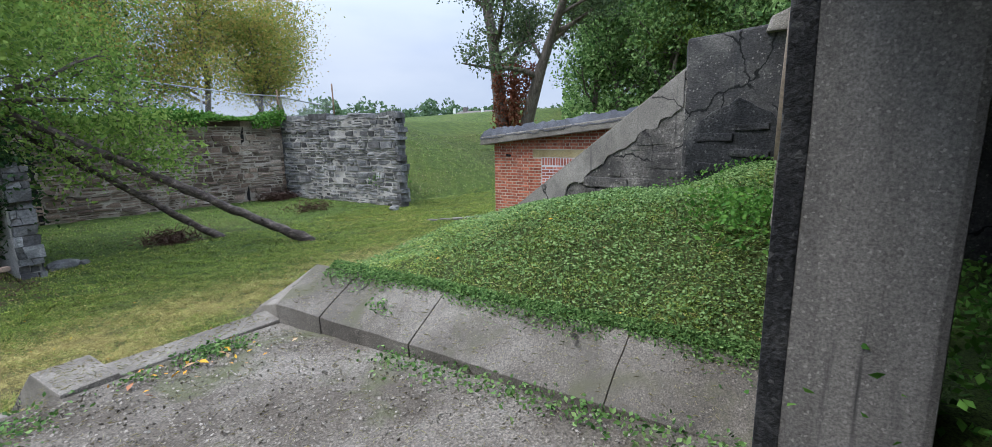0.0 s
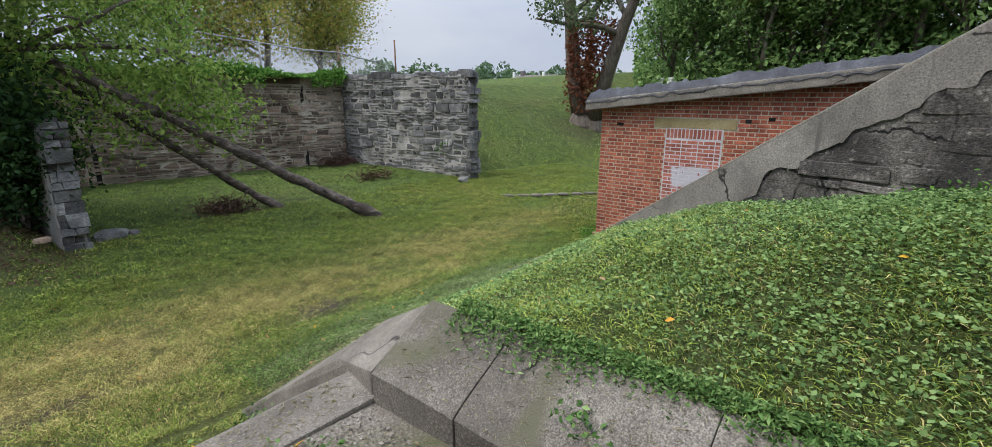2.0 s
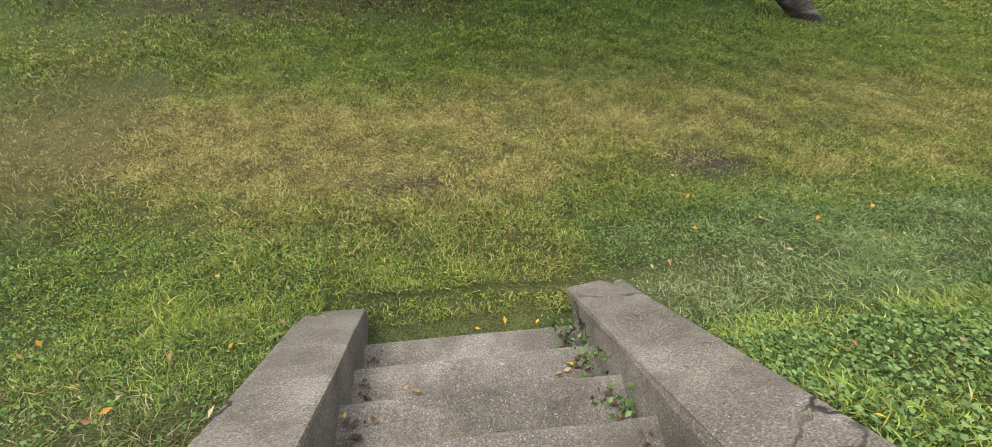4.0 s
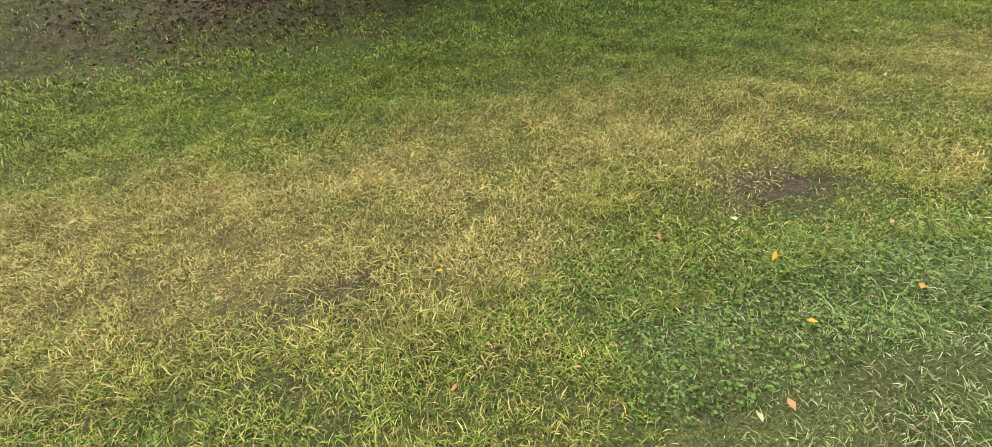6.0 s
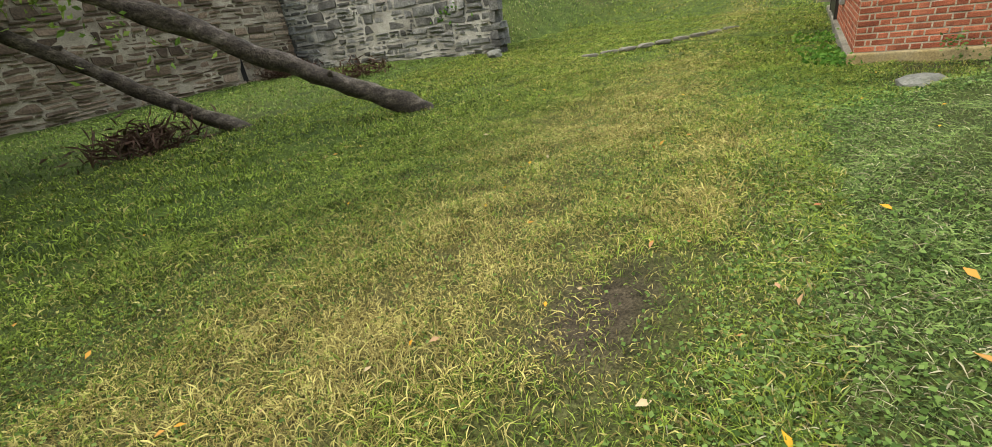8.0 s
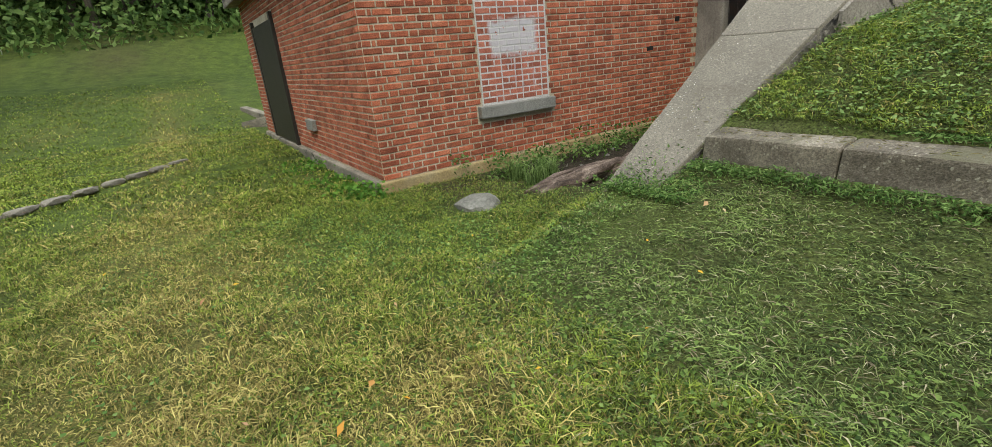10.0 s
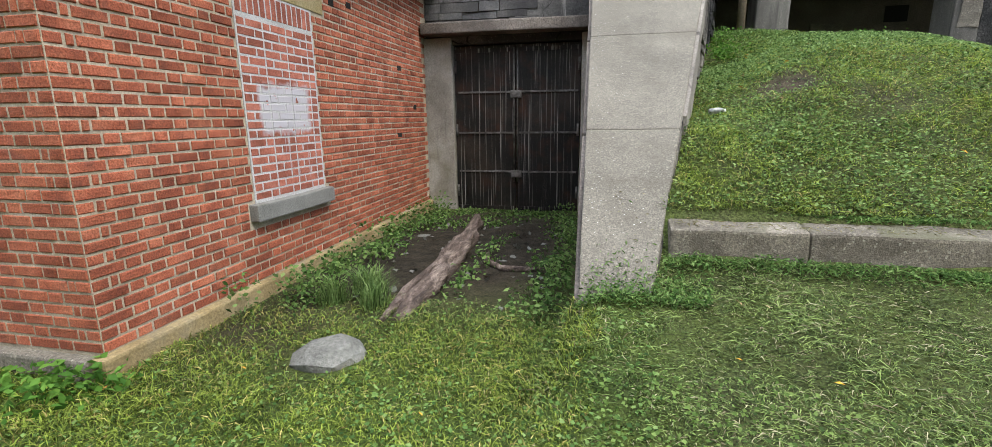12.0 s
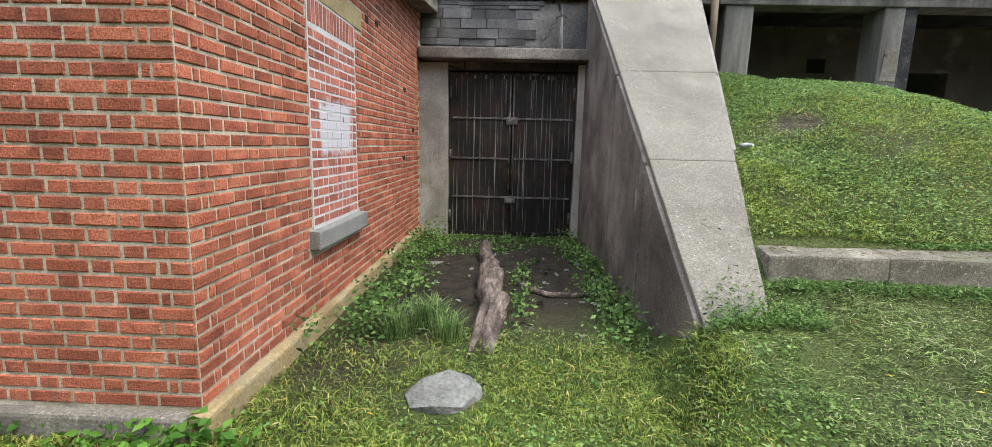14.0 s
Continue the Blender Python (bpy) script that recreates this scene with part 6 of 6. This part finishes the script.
for i in range(nb):
    a, l, h = r.uniform(0, 6.3), r.uniform(0.05, 0.22), r.uniform(0.12, 0.36)
    k = len(v)
    dx, dy = math.cos(a), math.sin(a)
    v += [(cx[i] - dy * 0.003, cy[i] + dx * 0.003, -0.06), (cx[i] + dy * 0.003, cy[i] - dx * 0.003, -0.06), (cx[i] + dx * l * 0.4 + dy * .003, cy[i] + dy * l * 0.4 - dx * .003, -0.06 + h * 0.7), (cx[i] + dx * l * 0.4 - dy * .003, cy[i] + dy * l * 0.4 + dx * .003, -0.06 + h * 0.7), (cx[i] + dx * l, cy[i] + dy * l, -0.06 + h * 0.85)]
    f += [(k, k + 1, k + 2, k + 3), (k + 3, k + 2, k + 4)]
tagged(part("grass_tuft", pydata("tuft", v, f), L_MOUND), "tall green grass tuft in the alcove", "grass", kind="stuff")

# ragged turf creeping over the upper edge of the sloped border
r = R(450)
n = 9000
y = r.uniform(2.95, 6.7, n)
x = 7.24 + np.abs(r.normal(size=n)) * 0.06 * np.clip(1 + 0.9 * hills(y * 1.5, y * 0.3, 61), 0.1, 2.2)
ok = x < 7.74
x, y = x[ok], y[ok]
ob = part("edge_turf", leaves_mesh("edge_turf", np.stack([x, y, 1.775 - 0.605 * (x - 7.30) + 0.035 * r.random(len(x))], 1), 0.03, r, 0.4, 0.4), L_WEED)
tagged(ob, "ragged low turf creeping over the concrete border", "ground cover", kind="stuff")
# fallen leaves
r = R(500)
pts = []
for x0, x1, y0, y1, n in ((3, 11, -5, 0.5, 110), (3.4, 7.3, 1.4, 6, 40), (7.85, 9.2, 2.75, 3.4, 26), (9.4, 11.5, 0.5, 2.6, 40), (0, 4, -2, 1.2, 14), (7.75, 9.0, 0.5, 2.3, 22), (-4, 3, -7, -1, 30)):
    x, y = r.uniform(x0, x1, n), r.uniform(y0, y1, n)
    z = ground_height(x, y) + bumpy(x, y) + 0.05
    z = np.where((x > 7.8) & (y > 2.7), pad_height(y) + 0.03, z)
    st = (x > 7.7) & (x < 9.0) & (y > 0.68) & (y < 2.4)
    z = np.where(st, 1.33 - 0.254 * (np.floor((2.40 - y) / 0.345) + 1) + 0.02, z)
    pts.append(np.stack([x, y, z], 1))
ob = part("fallen_leaves", leaves_mesh("fallen", np.concatenate(pts), 0.048, r, 0.6, 0.5), L_FALLEN)
tagged(ob, "scattered yellow and brown fallen leaves", "leaves", kind="stuff")
n = 5000
x, y = 9.5 + 1.7 * r.normal(size=n), -7.3 + 1.2 * r.normal(size=n)
ok = (x > 7.5) & (y < -5.2)
x, y = x[ok], y[ok]
ob = part("leaf_litter", leaves_mesh("litter", np.stack([x, y, ground_height(x, y) + 0.015 + 0.02 * r.random(len(x))], 1), 0.07, r, 0.6, 0.5), L_DEAD)
tagged(ob, "brown leaf litter on the shaded bank", "leaf litter", kind="stuff")
# straw clippings and bits on the masonry, pale lichen flecks on the wing wall
pts = []
def strew(n, x0, x1, y0, y1, zf):
    a, b = r.uniform(x0, x1, n), r.uniform(y0, y1, n)
    pts.append(np.stack([a, b, zf(a, b) + 0.006], 1))


strew(900, 7.34, 7.76, 2.8, 6.6, lambda a, b: 1.775 - 0.605 * (a - 7.30) + 0.006)
strew(2600, 7.85, 10.6, 2.8, 5.8, lambda a, b: pad_height(b) + 0.012)
strew(900, 9.4, 11.0, 2.45, 3.1, lambda a, b: np.maximum(ground_height(a, b) + 0.03, 1.33))
strew(260, 9.06, 9.36, 2.1, 2.65, lambda a, b: 1.337 + 0 * a)
strew(400, 7.8, 9.0, 2.4, 2.66, lambda a, b: 1.333 + 0 * a)
strew(900, 7.72, 8.98, 0.72, 2.38, lambda a, b: 1.33 - 0.254 * (np.floor((2.40 - b) / 0.345) + 1))
strew(300, 3.15, 5.15, 1.08, 1.3, lambda a, b: 0.765 + 0.13 * (b - 1.06))
strew(40, 2.75, 3.05, 0.75, 1.5, lambda a, b: wing_z(b))
strew(220, 7.28, 7.58, 0.4, 2.1, lambda a, b: -0.03 + 0.70 * (b - 0.12))
ob = part("clippings", leaves_mesh("clippings", np.concatenate(pts), 0.036, r, 0.85, 0.07), L_STRAW)
tagged(ob, "dry straw clippings strewn over the concrete", "clippings", kind="stuff")
n = 520
b = r.uniform(1.1, 4.6, n)
a = wing_in(b) + 0.03 + np.abs(r.normal(size=n)) * 0.16
ob = part("lichen_flecks", leaves_mesh("lichen", np.stack([a, b, wing_z(b) + 0.002 + 0 * b], 1), 0.010, r, 0.97, 0.9), M_WHITE)
tagged(ob, "pale lichen flecks on the sloping wall", "lichen", kind="stuff")
# gravel on the pad
n = 5200
x, y = r.uniform(7.85, 10.8, n), 2.75 + 3.9 * r.random(n) ** 1.3
ob = part("gravel", leaves_mesh("gravel", np.stack([x, y, pad_height(y) + 0.012 + 0 * x], 1), 0.022, r, 0.4, 0.9), M_GRAVEL)
tagged(ob, "loose gravel and debris on the pad", "gravel", kind="stuff")

# dead leaves and dirt gathered in the corners of the steps
r = R(620)
pts = []
for i in range(5):
    z, y1 = 1.33 - 0.254 * (i + 1), 2.40 - 0.345 * i
    n = 70
    pts.append(np.stack([r.uniform(7.72, 8.98, n), y1 - np.abs(r.normal(size=n)) * 0.035, z + 0.008 + 0.012 * r.random(n)], 1))
    n = 60
    side = np.where(r.random(n) < 0.5, 7.72 + 0.02 * i * 0 + np.abs(r.normal(size=n)) * 0.05, 9.0 - np.abs(r.normal(size=n)) * 0.05)
    pts.append(np.stack([side, r.uniform(y1 - 0.33, y1, n), z + 0.008 + 0.015 * r.random(n)], 1))
ob = part("leaf_litter", leaves_mesh("step_litter", np.concatenate(pts), 0.032, r, 0.6, 0.6), L_DEAD)
tagged(ob, "dead leaves and dirt in the corners of the steps", "leaf litter", kind="stuff")
# larger fallen leaves about the head of the stairs
n = 26
x, y = np.concatenate([r.uniform(9.5, 11.2, 14), r.uniform(7.9, 9.1, 12)]), np.concatenate([r.uniform(1.2, 2.9, 14), r.uniform(2.76, 3.1, 12)])
z = np.where(x < 9.2, pad_height(y) + 0.03, ground_height(x, y) + 0.05)
ob = part("fallen_leaves", leaves_mesh("large_fallen", np.stack([x, y, z], 1), 0.085, r, 0.7, 0.45), L_FALLEN)
tagged(ob, "large yellow and brown leaves by the stair head", "leaves", kind="stuff")
# small stones on the damp floor of the alcove
n = 70
x, y = r.uniform(0.4, 2.35, n), r.uniform(1.4, 4.4, n)
ob = part("gravel", leaves_mesh("alcove_stones", np.stack([x, y, ground_height(x, y) + 0.02], 1), 0.075, r, 0.5, 0.7), M_ROCK)
tagged(ob, "small pale stones on the damp alcove floor", "stones", kind="stuff")
# mown turf hanging over the kerb and along its foot
n = 5200
x = r.uniform(3.1, 5.25, n)
up = r.random(n) < 0.55
y = np.where(up, 1.34 - np.abs(r.normal(size=n)) * 0.05 * np.clip(1 + hills(x * 2.2, 0 * x, 91), 0.1, 2.2), 1.0 - np.abs(r.normal(size=n)) * 0.05)
z = np.where(up, 0.80 + 0.03 * r.random(n), ground_height(x, y) + 0.02 + 0.09 * r.random(n) * np.clip(0.5 + hills(x * 1.8, 0 * x, 92), 0, 1.5))
ob = part("edge_turf", leaves_mesh("kerb_turf", np.stack([x, y, z], 1), 0.034, r, 0.35, 0.25), L_WEED)
tagged(ob, "ragged turf overhanging the kerb", "ground cover", kind="stuff")

# turf creeping over the foot of the wing wall
n = 1500
x, y = r.uniform(2.58, 3.3, n), 0.62 + np.abs(r.normal(size=n)) * 0.12 * np.clip(0.6 + 1.2 * (np.arange(n) % 7) / 7, 0, 2)
x = x + 0.25 * (y - 0.62)
z = np.maximum(ground_height(x, y), np.where(x < wing_out(y), wing_z(y) - 0.01, -9)) + 0.05 * r.random(n)
ob = part("edge_turf", leaves_mesh("toe_turf", np.stack([x, y, z], 1), 0.032, r, 0.35, 0.3), L_WEED)
tagged(ob, "ragged turf creeping over the foot of the wing wall", "ground cover", kind="stuff")


# ---- bricks of the magazine ----
def brick_mesh(length, height, seed):
    """One brick: chamfered, slightly uneven face towards +x, length along y."""
    rg = random.Random(seed)
    j = lambda k: rg.uniform(-k, k)
    l, h, d, c = length / 2, height / 2, 0.03, 0.005
    v = []
    for x, s in ((-d, 0.0), (-c, 0.0), (0.0, c)):
        for y, z in ((-l, -h), (l, -h), (l, h), (-l, h)):
            v.append((x + (j(0.0012) if x == 0 else 0), (abs(y) - s) * math.copysign(1, y) + j(0.0022), (abs(z) - s) * math.copysign(1, z) + j(0.0018)))
    f = [(8, 9, 10, 11)]
    for a in (0, 4):
        f += [(a + i, a + (i + 1) % 4, a + 4 + (i + 1) % 4, a + 4 + i) for i in range(4)]
    return v, f


BH = COURSE - 0.0155
STOCK = {}
for key, ln in (("s", 0.196), ("h", 0.091), ("q", 0.038)):
    STOCK[key] = [brick_mesh(ln, BH, ord(key) + k) for k in range(4)]
MESHES = {k: [pydata("brick", *g) for g in gs] for k, gs in STOCK.items()}
for ms_ in MESHES.values():
    for me_ in ms_:
        me_.materials.append(M_BRICK)
rb = random.Random(77)
rest_v, rest_f = [], []
single = [0, 0]


def lay(y, z, kind, where, cut=0.0):
    """One brick on the alcove face (0) or the valley face (1)."""
    k = rb.randrange(4)
    proud = rb.uniform(-0.002, 0.004)
    if where == 0:
        m = Matrix.Translation((proud, y, z)) @ Matrix.Rotation(rb.uniform(-0.012, 0.012), 4, "X")
        near = y < 3.3 and 0.1 < z < 2.3 and single[0] < 290
    else:
        m = Matrix.Translation((-y, -proud, z)) @ Matrix.Rotation(-math.pi / 2, 4, "Z")
        near = y < 1.05 and 0.1 < z < 2.2 and single[1] < 150
    if cut:
        b0 = len(rest_v)
        v, f = brick_mesh(cut, BH, k)
        rest_v.extend([tuple(m @ Vector(p)) for p in v])
        rest_f.extend([tuple(i + b0 for i in q) for q in f])
    elif near and (where == 1 or y < 1.28 or rb.random() < 0.25):
        single[where] += 1
        ob = new("brick", MESHES[kind][k])
        ob.parent = house
        ob.matrix_world = m
    else:
        v, f = STOCK[kind][k]
        b0 = len(rest_v)
        rest_v.extend([tuple(m @ Vector(p)) for p in v])
        rest_f.extend([tuple(i + b0 for i in q) for q in f])


def brick_face(where, length, z_top, skip):
    row = 0
    z = 0.15 + COURSE / 2
    while z - COURSE / 2 < z_top(length):
        y, i = 0.003, 0
        order = "hqs" if row % 2 else "sh"
        while y < length:
            kind = order[i] if i < len(order) else ("s" if (i % 2 == 0) else "h")
            if row % 2 and i >= 3:
                kind = "h" if i % 2 else "s"
            w = {"s": 0.2125, "h": 0.1065, "q": 0.053}[kind]
            c = y + w / 2
            lo, hi = skip(c, z, None)
            if y < lo < y + w or y < hi < y + w:
                for q0, q1 in ((y, min(lo, y + w)), (max(hi, y), y + w)):
                    if q1 - q0 > 0.035 and (q1 <= lo or q0 >= hi):
                        lay((q0 + q1) / 2, z, kind, where, q1 - q0 - 0.0155)
            elif z - COURSE / 2 < z_top(c) and not skip(c, z, w) and c + w / 2 < length + 0.1:
                lay(c, z, kind, where)
            y += w
            i += 1
        row += 1
        z += COURSE


def in_window(c, z, w):
    """Whether a brick would stand in the window; with no width, the edges of the opening at this height."""
    if w is None:
        return (1.27, 2.43) if 0.60 < z < 0.80 else ((1.352, 2.372) if 0.72 < z < 2.42 else ((1.115, 2.58) if 2.40 < z < 2.62 else (99, 99)))
    return (1.36 - w * 0.25 < c < 2.36 + w * 0.25 and 0.72 < z < 2.42) or (1.10 < c < 2.6 and 2.40 < z < 2.62) or (1.27 < c < 2.43 and 0.62 < z < 0.80)


def in_door(c, z, w):
    if w is None:
        return (3.97, 6.03) if z < 2.32 else (99, 99)
    return 3.95 < c < 6.05 and z < 2.32


brick_face(0, 5.36, roof_under, in_window)
brick_face(1, 7.15, lambda c: 2.74, in_door)

# bricked-up window: narrower bricks in white mortar, a soldier course on top
infill = part("window_infill", block(-0.04, 0.001, 1.352, 2.372, 0.74, 2.44, 0.001), M_MORTAR_W, house, "white mortared bricked-up window")


def painted_brick():
    """Brick with a worn white paint patch and its drips."""
    m = material("painted_brick", [(0.22, 0.075, 0.05), (0.33, 0.11, 0.075), (0.38, 0.15, 0.11)], 5, 0.9, 0.4, 90, vary=0.25)
    n, l = m.node_tree.nodes, m.node_tree.links
    b = n["Principled BSDF"]
    col = b.inputs["Base Color"].links[0].from_socket
    geo = n.new("ShaderNodeNewGeometry")
    sep = n.new("ShaderNodeSeparateXYZ")
    l.new(geo.outputs["Position"], sep.inputs["Vector"])
    nz = n.new("ShaderNodeTexNoise")
    nz.inputs["Scale"].default_value, nz.inputs["Detail"].default_value = 9, 6
    l.new(geo.outputs["Position"], nz.inputs["Vector"])
    mp = n.new("ShaderNodeMapping")
    mp.inputs["Scale"].default_value = (1, 16, 0.7)
    l.new(geo.outputs["Position"], mp.inputs["Vector"])
    dz = n.new("ShaderNodeTexNoise")
    dz.inputs["Scale"].default_value, dz.inputs["Detail"].default_value = 1.6, 3
    l.new(mp.outputs["Vector"], dz.inputs["Vector"])

    def op(kind, a, c=None):
        x = n.new("ShaderNodeMath")
        x.operation = kind
        for i, val in enumerate((a, c)):
            if val is None:
                continue
            if isinstance(val, (int, float)):
                x.inputs[i].default_value = val
            else:
                l.new(val, x.inputs[i])
        return x.outputs["Value"]

    def inside(v, mid, half, soft, jit):
        d = op("ABSOLUTE", op("SUBTRACT", v, mid))
        d = op("ADD", d, op("MULTIPLY", op("SUBTRACT", jit, 0.5), 0.18))
        return op("MINIMUM", op("MAXIMUM", op("DIVIDE", op("SUBTRACT", half, d), soft), 0.0), 1.0)

    jit = nz.outputs["Fac"]
    blot = op("MULTIPLY", inside(sep.outputs["Y"], 1.86, 0.37, 0.06, jit), inside(sep.outputs["Z"], 1.53, 0.22, 0.06, jit))
    drip = op("MULTIPLY", inside(sep.outputs["Y"], 1.84, 0.34, 0.05, jit), inside(sep.outputs["Z"], 1.15, 0.28, 0.1, jit))
    drip = op("MULTIPLY", drip, op("GREATER_THAN", dz.outputs["Fac"], 0.60))
    fac = op("MULTIPLY", op("MAXIMUM", op("MULTIPLY", blot, op("GREATER_THAN", jit, 0.35)), op("MULTIPLY", drip, 0.5)), 0.9)
    mix = n.new("ShaderNodeMix")
    mix.data_type = "RGBA"
    l.new(fac, mix.inputs["Factor"])
    l.new(col, mix.inputs["A"])
    mix.inputs["B"].default_value = (0.46, 0.46, 0.50, 1)
    l.new(mix.outputs["Result"], b.inputs["Base Color"])
    return m


M_PBRICK = painted_brick()
P_S = [pydata("brick", *brick_mesh(0.188, 0.058, 900 + k)) for k in range(3)]
P_H = [pydata("brick", *brick_mesh(0.086, 0.058, 910 + k)) for k in range(3)]
P_V = [pydata("brick", *brick_mesh(0.058, 0.17, 920 + k)) for k in range(3)]
for me_ in P_S + P_H + P_V:
    me_.materials.append(M_PBRICK)
z, row = 0.80 + 0.035, 0
while z < 2.22:
    y, i = 1.362, row % 2
    while y < 2.35:
        w, pool = (0.2, P_S) if (i % 2 == 0) else (0.0985, P_H)
        if y + w > 2.372:
            w, pool = 0.0985, P_H
            if y + w > 2.38:
                break
        ob = new("brick", pool[rb.randrange(3)])
        ob.parent = infill
        ob.location = (0.0035 + rb.uniform(-0.001, 0.0015), y + w / 2, z)
        y += w
        i += 1
    z += 0.0705
    row += 1
y = 1.375
while y < 2.36:
    ob = new("brick", P_V[rb.randrange(3)])
    ob.parent = infill
    ob.location = (0.004, y + 0.025, 2.325)
    y += 0.0705
bricks = part("bricks", pydata("bricks", rest_v, rest_f), M_BRICK_R, house)
bricks["kind"] = "stuff"
